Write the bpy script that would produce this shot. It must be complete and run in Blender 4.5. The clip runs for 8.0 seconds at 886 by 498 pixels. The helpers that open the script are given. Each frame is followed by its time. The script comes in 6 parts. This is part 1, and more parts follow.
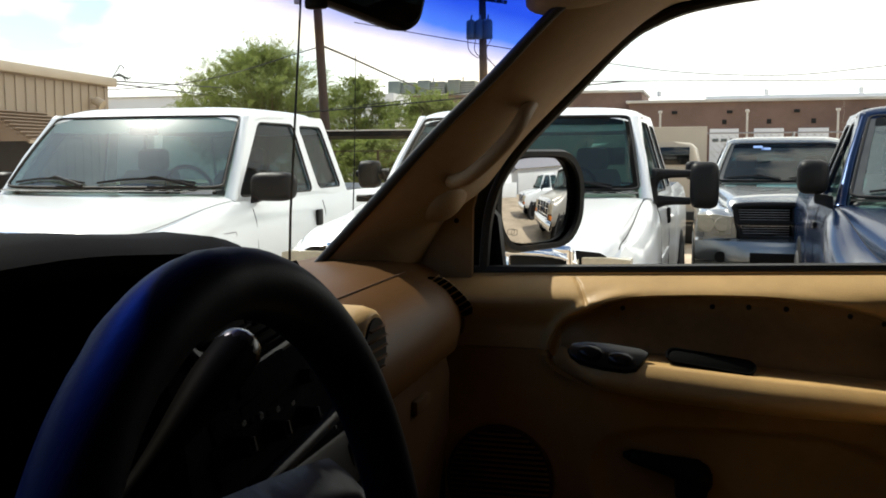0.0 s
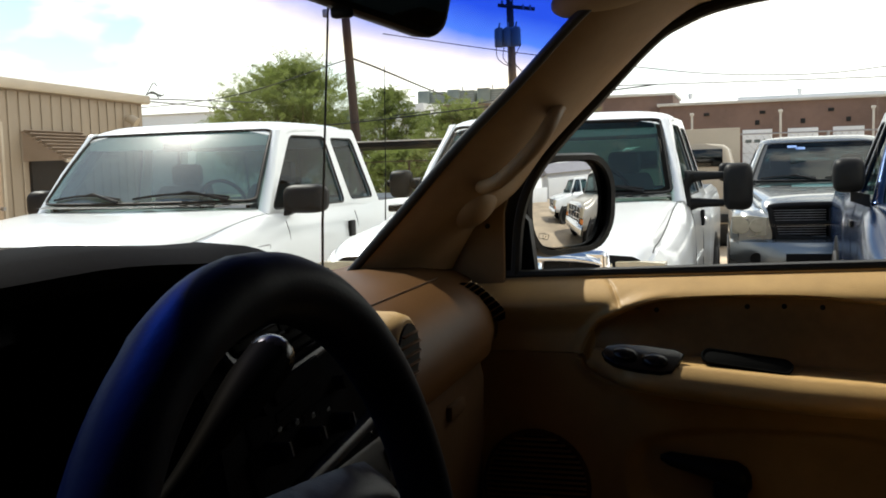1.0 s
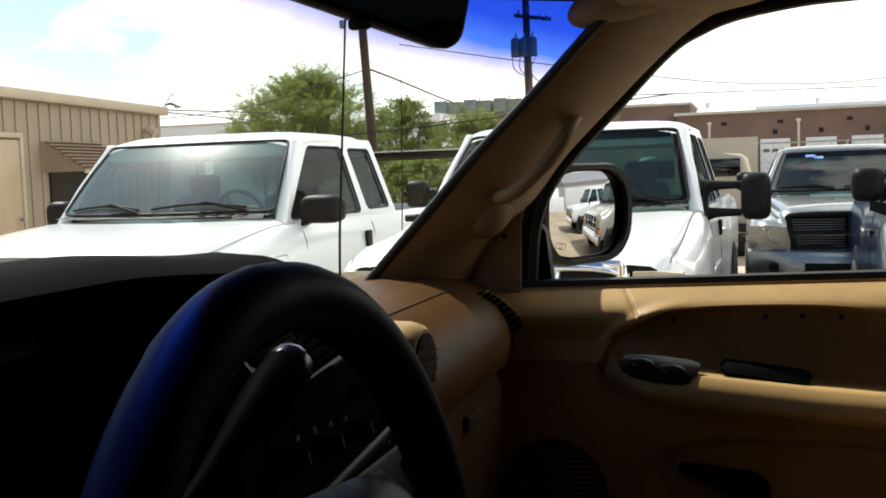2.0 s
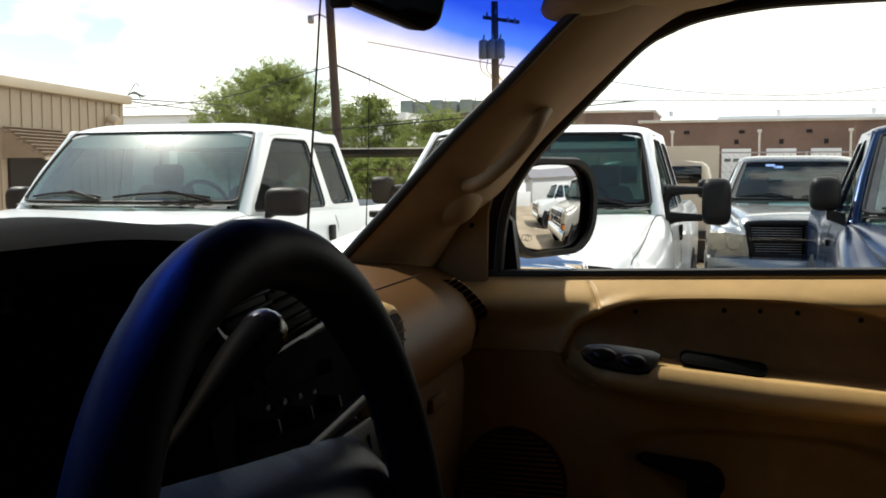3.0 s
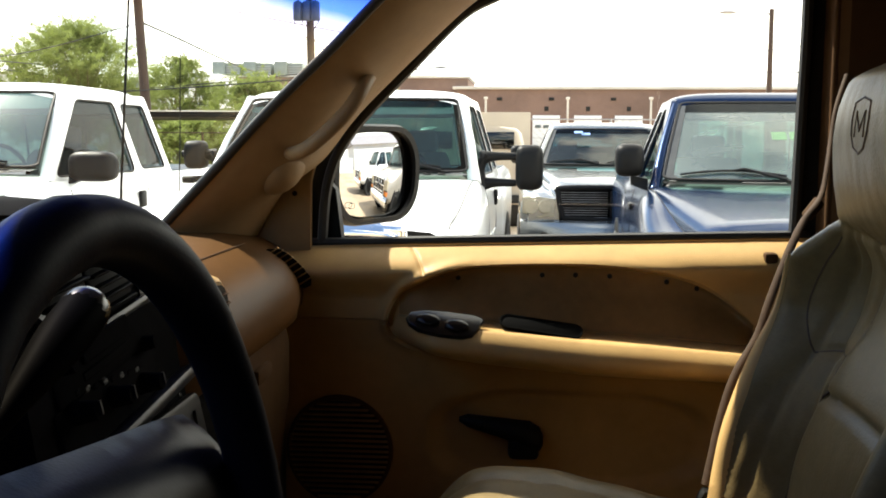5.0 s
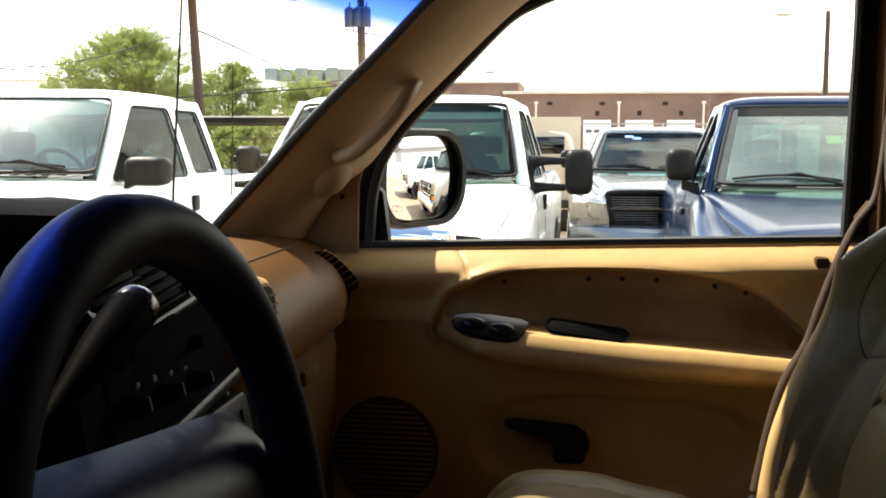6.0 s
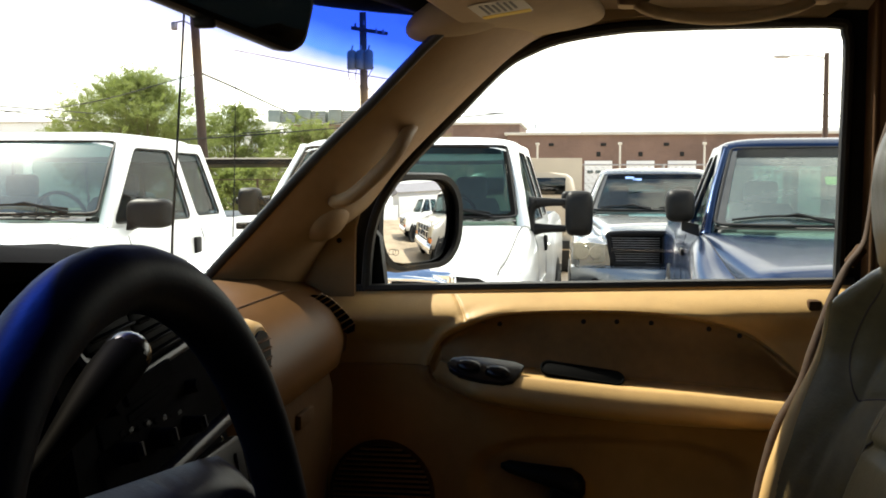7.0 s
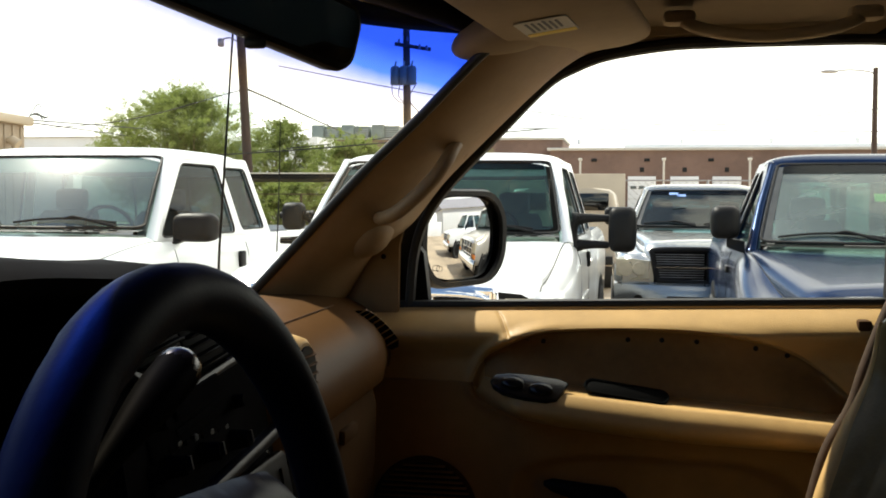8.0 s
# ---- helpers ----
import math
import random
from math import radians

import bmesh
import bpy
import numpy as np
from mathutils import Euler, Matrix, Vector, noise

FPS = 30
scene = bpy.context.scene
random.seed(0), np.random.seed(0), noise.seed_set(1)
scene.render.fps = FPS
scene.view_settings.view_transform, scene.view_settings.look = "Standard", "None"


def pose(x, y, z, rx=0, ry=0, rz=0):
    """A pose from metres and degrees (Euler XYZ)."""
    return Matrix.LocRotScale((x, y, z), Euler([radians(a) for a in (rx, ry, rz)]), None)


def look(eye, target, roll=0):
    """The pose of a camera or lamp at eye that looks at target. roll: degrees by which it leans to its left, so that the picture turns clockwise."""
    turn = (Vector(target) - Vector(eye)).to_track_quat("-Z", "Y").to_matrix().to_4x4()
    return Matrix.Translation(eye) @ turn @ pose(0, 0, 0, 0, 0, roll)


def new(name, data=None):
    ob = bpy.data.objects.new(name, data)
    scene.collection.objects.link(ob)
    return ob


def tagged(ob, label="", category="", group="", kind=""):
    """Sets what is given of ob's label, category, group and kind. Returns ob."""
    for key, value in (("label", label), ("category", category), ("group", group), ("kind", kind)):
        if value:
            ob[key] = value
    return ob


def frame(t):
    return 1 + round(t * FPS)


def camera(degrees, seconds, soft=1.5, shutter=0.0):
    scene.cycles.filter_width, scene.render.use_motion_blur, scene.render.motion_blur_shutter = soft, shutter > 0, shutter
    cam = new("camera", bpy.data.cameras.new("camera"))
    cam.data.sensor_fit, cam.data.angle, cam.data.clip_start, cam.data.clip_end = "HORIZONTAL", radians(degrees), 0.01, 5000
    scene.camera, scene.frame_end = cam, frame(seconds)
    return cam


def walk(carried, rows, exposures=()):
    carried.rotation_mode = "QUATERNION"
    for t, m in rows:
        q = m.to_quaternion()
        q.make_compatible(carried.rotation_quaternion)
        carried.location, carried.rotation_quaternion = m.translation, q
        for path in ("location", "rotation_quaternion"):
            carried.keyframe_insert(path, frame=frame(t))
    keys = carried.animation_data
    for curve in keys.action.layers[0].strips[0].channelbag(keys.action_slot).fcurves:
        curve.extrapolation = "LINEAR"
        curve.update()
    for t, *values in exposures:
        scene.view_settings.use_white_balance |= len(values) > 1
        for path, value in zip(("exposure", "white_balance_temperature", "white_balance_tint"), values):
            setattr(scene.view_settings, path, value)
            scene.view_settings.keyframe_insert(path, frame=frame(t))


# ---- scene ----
cam = camera(48.4, 8.0, soft=1.8)

PATH = [
    (0, (0.139, 0.043, 1.607), (-0.375, 1.967, 1.414), -0.3),
    (0.5, (0.143, 0.036, 1.601), (-0.486, 1.924, 1.407), -2.1),
    (1, (0.143, 0.039, 1.603), (-0.436, 1.946, 1.429), -1.8),
    (1.2, (0.148, 0.034, 1.604), (-0.454, 1.934, 1.437), -1.9),
    (2.3, (0.137, 0.038, 1.603), (-0.477, 1.937, 1.467), -1.8),
    (2.5, (0.131, 0.042, 1.605), (-0.51, 1.933, 1.482), -1.4),
    (2.7, (0.134, 0.028, 1.599), (-0.55, 1.902, 1.458), -1.5),
    (3, (0.14, 0.013, 1.584), (-0.397, 1.934, 1.43), -0.1),
    (3.2, (0.132, 0.022, 1.579), (-0.322, 1.963, 1.426), -0.2),
    (3.5, (0.144, -0.001, 1.59), (-0.112, 1.974, 1.41), -1.2),
    (4, (0.129, 0.003, 1.588), (-0.056, 1.98, 1.348), 0.5),
    (4.5, (0.127, 0.009, 1.586), (-0.052, 1.988, 1.358), 0.3),
    (4.7, (0.128, 0.012, 1.59), (-0.039, 1.992, 1.361), 0.3),
    (5.8, (0.129, 0.014, 1.586), (-0.115, 1.988, 1.382), 0.3),
    (6, (0.135, 0.008, 1.587), (-0.138, 1.978, 1.372), 0.2),
    (6.5, (0.146, 0.004, 1.592), (-0.167, 1.971, 1.419), 0.2),
    (7, (0.148, -0.005, 1.593), (-0.131, 1.971, 1.46), 0.1),
    (7.5, (0.145, -0.001, 1.594), (-0.162, 1.971, 1.464), 0.0),
    (8, (0.145, -0.009, 1.596), (-0.218, 1.955, 1.493), 0.3),
]
walk(cam, [(t, look(eye, target, roll)) for t, eye, target, roll in PATH],
     exposures=[(0, 0.42, 6600, 7), (1.2, 0.39, 6600, 7), (2.5, 0.41, 6600, 6), (3.5, 0.68, 6750, 6), (4.5, 1.38, 6950, 6), (6, 1.62, 6950, 7), (6.5, 1.60, 6950, 6), (7, 1.24, 6950, 5), (8, 0.90, 6900, 5)])

# ---- world ----
SUN_DIR = Vector((-0.66, 0.53, 1.0)).normalized()
world = bpy.data.worlds.new("daylight")
scene.world = world
world.use_nodes = True
wn, wl = world.node_tree.nodes, world.node_tree.links
wn.clear()


def wnode(kind, **inputs):
    n = wn.new(kind)
    for k, v in inputs.items():
        n.inputs[k.replace("_", " ")].default_value = v
    return n


w_out = wnode("ShaderNodeOutputWorld")
w_sky = wnode("ShaderNodeTexSky")
w_sky.sky_type, w_sky.sun_disc = "NISHITA", False
w_sky.sun_elevation = math.asin(SUN_DIR.z)
w_sky.sun_rotation = math.atan2(SUN_DIR.x, SUN_DIR.y)
w_sky.air_density, w_sky.dust_density, w_sky.ozone_density = 1.0, 0.6, 1.5
w_co = wnode("ShaderNodeTexCoord")
w_map = wn.new("ShaderNodeMapping")
w_map.inputs["Scale"].default_value = (1.0, 1.0, 2.6)
w_map.inputs["Location"].default_value = (0.35, 0.1, 0.2)
w_noise = wnode("ShaderNodeTexNoise", Scale=2.6, Detail=7.0, Roughness=0.55)
w_ramp = wn.new("ShaderNodeValToRGB")
w_ramp.color_ramp.elements[0].position, w_ramp.color_ramp.elements[1].position = 0.41, 0.50
w_soft = wnode("ShaderNodeTexNoise", Scale=5.5, Detail=5.0)
w_tone = wn.new("ShaderNodeValToRGB")
w_tone.color_ramp.elements[0].color, w_tone.color_ramp.elements[1].color = (0.78, 0.79, 0.80, 1), (1, 0.975, 0.92, 1)
w_tone.color_ramp.elements[0].position, w_tone.color_ramp.elements[1].position = 0.3, 0.6
w_bg_sky, w_bg_cloud, w_mix = wnode("ShaderNodeBackground", Strength=0.125), wnode("ShaderNodeBackground", Strength=1.6), wnode("ShaderNodeMixShader")
wl.new(w_co.outputs["Generated"], w_map.inputs["Vector"])
wl.new(w_map.outputs["Vector"], w_noise.inputs["Vector"])
wl.new(w_map.outputs["Vector"], w_soft.inputs["Vector"])
w_dot = wn.new("ShaderNodeVectorMath")
w_dot.operation, w_dot.inputs[1].default_value = "DOT_PRODUCT", (0.20, 0.10, -0.13)
w_sum = wn.new("ShaderNodeMath")
wl.new(w_co.outputs["Generated"], w_dot.inputs[0])
wl.new(w_noise.outputs["Fac"], w_sum.inputs[0]), wl.new(w_dot.outputs["Value"], w_sum.inputs[1])
wl.new(w_sum.outputs[0], w_ramp.inputs["Fac"])
wl.new(w_soft.outputs["Fac"], w_tone.inputs["Fac"])
wl.new(w_sky.outputs["Color"], w_bg_sky.inputs["Color"])
wl.new(w_tone.outputs["Color"], w_bg_cloud.inputs["Color"])
wl.new(w_ramp.outputs["Color"], w_mix.inputs["Fac"])
wl.new(w_bg_sky.outputs["Background"], w_mix.inputs[1])
wl.new(w_bg_cloud.outputs["Background"], w_mix.inputs[2])
wl.new(w_mix.outputs["Shader"], w_out.inputs["Surface"])

sun = new("sun", bpy.data.lights.new("sun", "SUN"))
sun.data.energy, sun.data.angle, sun.data.color = 5.0, radians(0.6), (1.0, 0.955, 0.88)
sun.matrix_world = look(SUN_DIR * 60, (0, 0, 0))


# ---- materials ----
def material(name, color, rough=0.5, metal=0.0, vary=0.0, scale=8.0, bump=0.0, bump_scale=120.0, second=None, coat=0.0, spec=0.5, stretch=None, island=False, rand=0.0):
    """A principled material: colour varied by noise at two scales, with fine relief."""
    m = bpy.data.materials.new(name)
    m.use_nodes = True
    nt = m.node_tree
    p = nt.nodes["Principled BSDF"]
    p.inputs["Base Color"].default_value = (*color, 1)
    p.inputs["Roughness"].default_value, p.inputs["Metallic"].default_value = rough, metal
    p.inputs["Specular IOR Level"].default_value = spec
    p.inputs["Coat Weight"].default_value = coat
    p.inputs["Coat Roughness"].default_value = 0.04
    co = nt.nodes.new("ShaderNodeTexCoord")
    vec = co.outputs["Object"]
    if stretch:
        mp = nt.nodes.new("ShaderNodeMapping")
        mp.inputs["Scale"].default_value = stretch
        nt.links.new(vec, mp.inputs["Vector"])
        vec = mp.outputs["Vector"]
    if vary > 0:
        n1, n2, mx = nt.nodes.new("ShaderNodeTexNoise"), nt.nodes.new("ShaderNodeTexNoise"), nt.nodes.new("ShaderNodeMath")
        n1.inputs["Scale"].default_value, n1.inputs["Detail"].default_value = scale, 6
        n2.inputs["Scale"].default_value, n2.inputs["Detail"].default_value = scale * 9, 4
        mx.operation = "MULTIPLY_ADD"
        mx.inputs[1].default_value = 0.35
        nt.links.new(vec, n1.inputs["Vector"]), nt.links.new(vec, n2.inputs["Vector"])
        nt.links.new(n2.outputs["Fac"], mx.inputs[0]), nt.links.new(n1.outputs["Fac"], mx.inputs[2])
        rp = nt.nodes.new("ShaderNodeValToRGB")
        dark = second or tuple(c * (1 - vary) for c in color)
        lite = color if second else tuple(min(1, c * (1 + vary * 0.6)) for c in color)
        rp.color_ramp.elements[0].position, rp.color_ramp.elements[1].position = 0.48, 0.86
        rp.color_ramp.elements[0].color, rp.color_ramp.elements[1].color = (*dark, 1), (*lite, 1)
        nt.links.new(mx.outputs[0], rp.inputs["Fac"])
        out = rp.outputs["Color"]
        if rand > 0:
            oi, hs, mr = nt.nodes.new("ShaderNodeObjectInfo"), nt.nodes.new("ShaderNodeHueSaturation"), nt.nodes.new("ShaderNodeMapRange")
            src = oi.outputs["Random"]
            if island:
                src = nt.nodes.new("ShaderNodeNewGeometry").outputs["Random Per Island"]
            mr.inputs["To Min"].default_value, mr.inputs["To Max"].default_value = 1 - rand, 1 + rand
            nt.links.new(src, mr.inputs["Value"]), nt.links.new(mr.outputs["Result"], hs.inputs["Value"])
            nt.links.new(out, hs.inputs["Color"])
            out = hs.outputs["Color"]
        nt.links.new(out, p.inputs["Base Color"])
        rr = nt.nodes.new("ShaderNodeMapRange")
        rr.inputs["To Min"].default_value, rr.inputs["To Max"].default_value = max(0.02, rough - 0.12 * min(1, vary * 3)), min(1, rough + 0.12 * min(1, vary * 3))
        nt.links.new(n1.outputs["Fac"], rr.inputs["Value"]), nt.links.new(rr.outputs["Result"], p.inputs["Roughness"])
    if bump > 0:
        nb, bp = nt.nodes.new("ShaderNodeTexNoise"), nt.nodes.new("ShaderNodeBump")
        nb.inputs["Scale"].default_value, nb.inputs["Detail"].default_value = bump_scale, 5
        bp.inputs["Strength"].default_value, bp.inputs["Distance"].default_value = bump, 0.4 / bump_scale
        nt.links.new(vec, nb.inputs["Vector"]), nt.links.new(nb.outputs["Fac"], bp.inputs["Height"])
        nt.links.new(bp.outputs["Normal"], p.inputs["Normal"])
    return m


def glass_material(name, tint=(0.9, 0.95, 0.93), gloss=0.05, rough=0.0, edge=0.75, dust=0.0, glare=0.0, spread=0.25):
    """Thin pane: clear or tinted, with a mirror reflection that grows towards grazing angles."""
    m = bpy.data.materials.new(name)
    m.use_nodes = True
    nt = m.node_tree
    nt.nodes.clear()
    o, tr, gl, mx, lw, pw, mr = (nt.nodes.new("ShaderNode" + k) for k in ("OutputMaterial", "BsdfTransparent", "BsdfGlossy", "MixShader", "LayerWeight", "Math", "MapRange"))
    tr.inputs["Color"].default_value = (*tint, 1)
    gl.inputs["Roughness"].default_value = rough
    lw.inputs["Blend"].default_value = 0.5
    pw.operation, pw.inputs[1].default_value = "POWER", 4.0
    mr.inputs["To Min"].default_value, mr.inputs["To Max"].default_value = gloss, edge
    nt.links.new(lw.outputs["Facing"], pw.inputs[0]), nt.links.new(pw.outputs[0], mr.inputs["Value"])
    nt.links.new(mr.outputs["Result"], mx.inputs["Fac"])
    nt.links.new(tr.outputs["BSDF"], mx.inputs[1]), nt.links.new(gl.outputs["BSDF"], mx.inputs[2])
    out = mx.outputs["Shader"]
    if dust > 0:
        dg, dm, nz, dr = (nt.nodes.new("ShaderNode" + k) for k in ("BsdfDiffuse", "MixShader", "TexNoise", "MapRange"))
        dg.inputs["Color"].default_value = (0.52, 0.64, 0.60, 1)
        nz.inputs["Scale"].default_value, nz.inputs["Detail"].default_value = 3.5, 6
        dr.inputs["From Min"].default_value, dr.inputs["From Max"].default_value = 0.3, 0.7
        dr.inputs["To Min"].default_value, dr.inputs["To Max"].default_value = dust * 0.75, dust * 1.25
        nt.links.new(nz.outputs["Fac"], dr.inputs["Value"]), nt.links.new(dr.outputs["Result"], dm.inputs["Fac"])
        nt.links.new(out, dm.inputs[1]), nt.links.new(dg.outputs["BSDF"], dm.inputs[2])
        out = dm.outputs["Shader"]
    if glare > 0:
        gg, gm = nt.nodes.new("ShaderNodeBsdfGlossy"), nt.nodes.new("ShaderNodeMixShader")
        gg.inputs["Roughness"].default_value, gm.inputs["Fac"].default_value = spread, glare
        nt.links.new(out, gm.inputs[1]), nt.links.new(gg.outputs["BSDF"], gm.inputs[2])
        out = gm.outputs["Shader"]
    nt.links.new(out, o.inputs["Surface"])
    return m


TAN = material("tan_vinyl", (0.51, 0.322, 0.131), 0.45, vary=0.14, scale=5, bump=0.35, bump_scale=420, spec=0.22)
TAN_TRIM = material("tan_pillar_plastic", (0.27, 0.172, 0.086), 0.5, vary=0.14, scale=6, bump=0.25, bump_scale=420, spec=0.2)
TAN_CLOTH = material("tan_headliner_cloth", (0.33, 0.25, 0.165), 0.9, vary=0.1, scale=6, bump=0.3, bump_scale=600, spec=0.1)
TAN_PAD = material("shaded_tan_dash_pad", (0.090, 0.042, 0.0145), 0.46, vary=0.14, scale=6, bump=0.25, bump_scale=500, spec=0.06)
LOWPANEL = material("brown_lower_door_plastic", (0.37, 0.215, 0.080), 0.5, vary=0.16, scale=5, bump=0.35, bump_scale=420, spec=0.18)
RECESS = material("brown_door_insert", (0.26, 0.149, 0.057), 0.55, vary=0.22, scale=7, bump=0.3, bump_scale=380, spec=0.2)
LEATHER = material("grey_tan_leather", (0.178, 0.126, 0.057), 0.38, vary=0.22, scale=9, bump=0.3, bump_scale=260, spec=0.19)
PIPING = material("brown_piping", (0.085, 0.052, 0.034), 0.5, vary=0.15, spec=0.2)
BLACK = material("black_plastic", (0.010, 0.010, 0.010), 0.48, vary=0.2, scale=20, bump=0.15, bump_scale=500, spec=0.12)
GLOSSBLACK = material("gloss_black_plastic", (0.008, 0.008, 0.009), 0.2, vary=0.15, scale=18, spec=0.3)
BELT = material("brown_belt_webbing", (0.062, 0.038, 0.024), 0.7, vary=0.2, scale=60, bump=0.5, bump_scale=900, spec=0.15)
LEVERSKIN = material("shaded_black_lever", (0.003, 0.003, 0.003), 0.55, vary=0.15, scale=30, spec=0.003)
HUBSKIN = material("dark_hub_vinyl", (0.006, 0.006, 0.008), 0.32, vary=0.2, scale=14, bump=0.15, bump_scale=380, spec=0.09)
RUBBER = material("black_rubber", (0.014, 0.014, 0.014), 0.62, vary=0.25, scale=25)
WHEELSKIN = material("dark_wheel_leather", (0.011, 0.014, 0.028), 0.50, vary=0.2, scale=18, bump=0.12, bump_scale=350, spec=0.04)
DARKGREY = material("dark_grey_plastic", (0.012, 0.012, 0.013), 0.42, vary=0.15, scale=15, bump=0.15, bump_scale=450, spec=0.14)
CONSOLE = material("matt_dark_console", (0.012, 0.012, 0.013), 0.7, vary=0.2, scale=15, bump=0.15, bump_scale=450, spec=0.0)
LOWDASH = material("shaded_brown_trim", (0.075, 0.040, 0.019), 0.7, vary=0.15, scale=7, bump=0.25, bump_scale=450, spec=0.06)
BEZEL = material("grey_bezel", (0.020, 0.021, 0.027), 0.34, vary=0.12, scale=12, spec=0.12)
VENTBLACK = material("black_vent_plastic", (0.004, 0.004, 0.004), 0.55, vary=0.2, scale=20, spec=0.02)
DASHBLACK = material("black_dash_pad", (0.009, 0.0085, 0.009), 0.72, vary=0.2, scale=12, bump=0.2, bump_scale=420, spec=0.012)
CARPET = material("dark_carpet", (0.05, 0.042, 0.035), 0.95, vary=0.3, scale=30, bump=0.6, bump_scale=300)
CHROME = material("chrome", (0.82, 0.83, 0.85), 0.06, 1.0, vary=0.04, scale=20)
STEEL = material("grey_steel", (0.35, 0.35, 0.36), 0.4, 0.8, vary=0.2, scale=15)
PAPER = material("paper_label", (0.50, 0.47, 0.40), 0.7, vary=0.05, scale=60)
YELLOW = material("yellow_print", (0.75, 0.55, 0.08), 0.7, vary=0.05, scale=60)
INK = material("grey_print", (0.12, 0.12, 0.12), 0.7, vary=0.05, scale=60)
MIRROR = material("mirror_silver", (0.56, 0.57, 0.58), 0.015, 1.0)
DARKMIRROR = material("dimmed_mirror", (0.10, 0.10, 0.105), 0.03, 1.0)
GLASS = glass_material("clear_glass", (0.97, 0.985, 0.97), 0.03)
CARGLASS = glass_material("car_glass", (0.22, 0.38, 0.36), 0.05, 0.0, 0.36, 0.018)
TEALGLASS = glass_material("dark_teal_car_glass", (0.10, 0.22, 0.24), 0.05, 0.0, 0.30, 0.012)
SIDEGLASS = glass_material("dark_side_glass", (0.26, 0.33, 0.36), 0.04, 0.0, 0.17)
DUSTYGLASS = glass_material("dusty_car_glass", (0.34, 0.50, 0.46), 0.06, 0.0, 0.45, 0.08, 0.10, 0.27)
HAZEGLASS = glass_material("hazy_car_glass", (0.28, 0.47, 0.40), 0.05, 0.0, 0.32, 0.11, 0.055, 0.36)
CABGLASS = glass_material("dark_cab_glass", (0.04, 0.043, 0.043), 0.05, 0.0, 0.5)
SHADEGLASS = glass_material("shade_band_glass", (0.16, 0.18, 0.20), 0.02, 0.0, 0.07)
CLEARSIDE = glass_material("clear_side_glass", (0.62, 0.70, 0.68), 0.05, 0.0, 0.3)
DARKGLASS = glass_material("tinted_glass", (0.10, 0.125, 0.13), 0.05, 0.0, 0.26)


def windshield_material():
    """Clear pane with a sun strip along the top that fades from deep blue, with a faint warm edge."""
    m = glass_material("windshield_glass", (0.93, 0.96, 0.95), 0.03, 0.0, 0.5, 0.03)
    nt = m.node_tree
    tr = next(n for n in nt.nodes if n.type == "BSDF_TRANSPARENT")
    co, sp, rp, nz, ad = (nt.nodes.new("ShaderNode" + k) for k in ("TexCoord", "SeparateXYZ", "ValToRGB", "TexNoise", "Math"))
    nz.inputs["Scale"].default_value, nz.inputs["Detail"].default_value = 14, 4
    ad.operation = "MULTIPLY_ADD"
    ad.inputs[1].default_value = 0.012
    nt.links.new(co.outputs["Object"], sp.inputs["Vector"]), nt.links.new(co.outputs["Object"], nz.inputs["Vector"])
    sb, sq, sm = (nt.nodes.new("ShaderNodeMath") for _ in range(3))
    sb.operation, sq.operation, sm.operation = "SUBTRACT", "POWER", "MULTIPLY_ADD"
    sb.inputs[1].default_value, sq.inputs[1].default_value, sm.inputs[1].default_value = 0.80, 2.0, 0.16
    nt.links.new(sp.outputs["Y"], sb.inputs[0]), nt.links.new(sb.outputs[0], sq.inputs[0])
    nt.links.new(sq.outputs[0], sm.inputs[0]), nt.links.new(sp.outputs["Z"], sm.inputs[2])
    nt.links.new(nz.outputs["Fac"], ad.inputs[0]), nt.links.new(sm.outputs[0], ad.inputs[2])
    mr = nt.nodes.new("ShaderNodeMapRange")
    mr.inputs["From Min"].default_value, mr.inputs["From Max"].default_value = 1.735, 1.935
    nt.links.new(ad.outputs[0], mr.inputs["Value"]), nt.links.new(mr.outputs["Result"], rp.inputs["Fac"])
    e = rp.color_ramp.elements
    e[0].position, e[0].color = 0.20, (0.93, 0.96, 0.95, 1)
    e[1].position, e[1].color = 0.70, (0.012, 0.050, 0.50, 1)
    for pos, col in ((0.33, (0.90, 0.80, 0.66, 1)), (0.44, (0.42, 0.42, 0.62, 1)), (0.55, (0.05, 0.14, 0.62, 1))):
        el = e.new(pos)
        el.color = col
    nt.links.new(rp.outputs["Color"], tr.inputs["Color"])
    return m


WINDSHIELD = windshield_material()


# ---- mesh helpers ----
def finish(name, bm, mat, smooth=38):
    bmesh.ops.recalc_face_normals(bm, faces=bm.faces)
    lim = radians(smooth)
    for f in bm.faces:
        f.smooth = True
    for e in bm.edges:
        e.smooth = len(e.link_faces) == 2 and e.calc_face_angle(0) < lim
    me = bpy.data.meshes.new(name)
    bm.to_mesh(me)
    bm.free()
    me.materials.append(mat)
    return new(name, me)


def thing(name, label, category, group="", kind="", at=(0, 0, 0)):
    """An empty at the base of a thing, which parents its parts."""
    ob = new(name)
    ob.empty_display_size = 0.1
    ob.matrix_basis = Matrix.Translation(at)
    return tagged(ob, label, category, group, kind)


def part(name, bm, mat, parent, label="", smooth=38):
    """One mesh object under a thing or under a part."""
    ob = finish(name, bm, mat, smooth)
    ob.parent = parent
    if parent.type == "EMPTY":
        ob.matrix_parent_inverse = parent.matrix_basis.inverted()
    return tagged(ob, label)


def single(name, bm, mat, label, category, group="", kind="", smooth=38):
    return tagged(finish(name, bm, mat, smooth), label, category, group, kind)


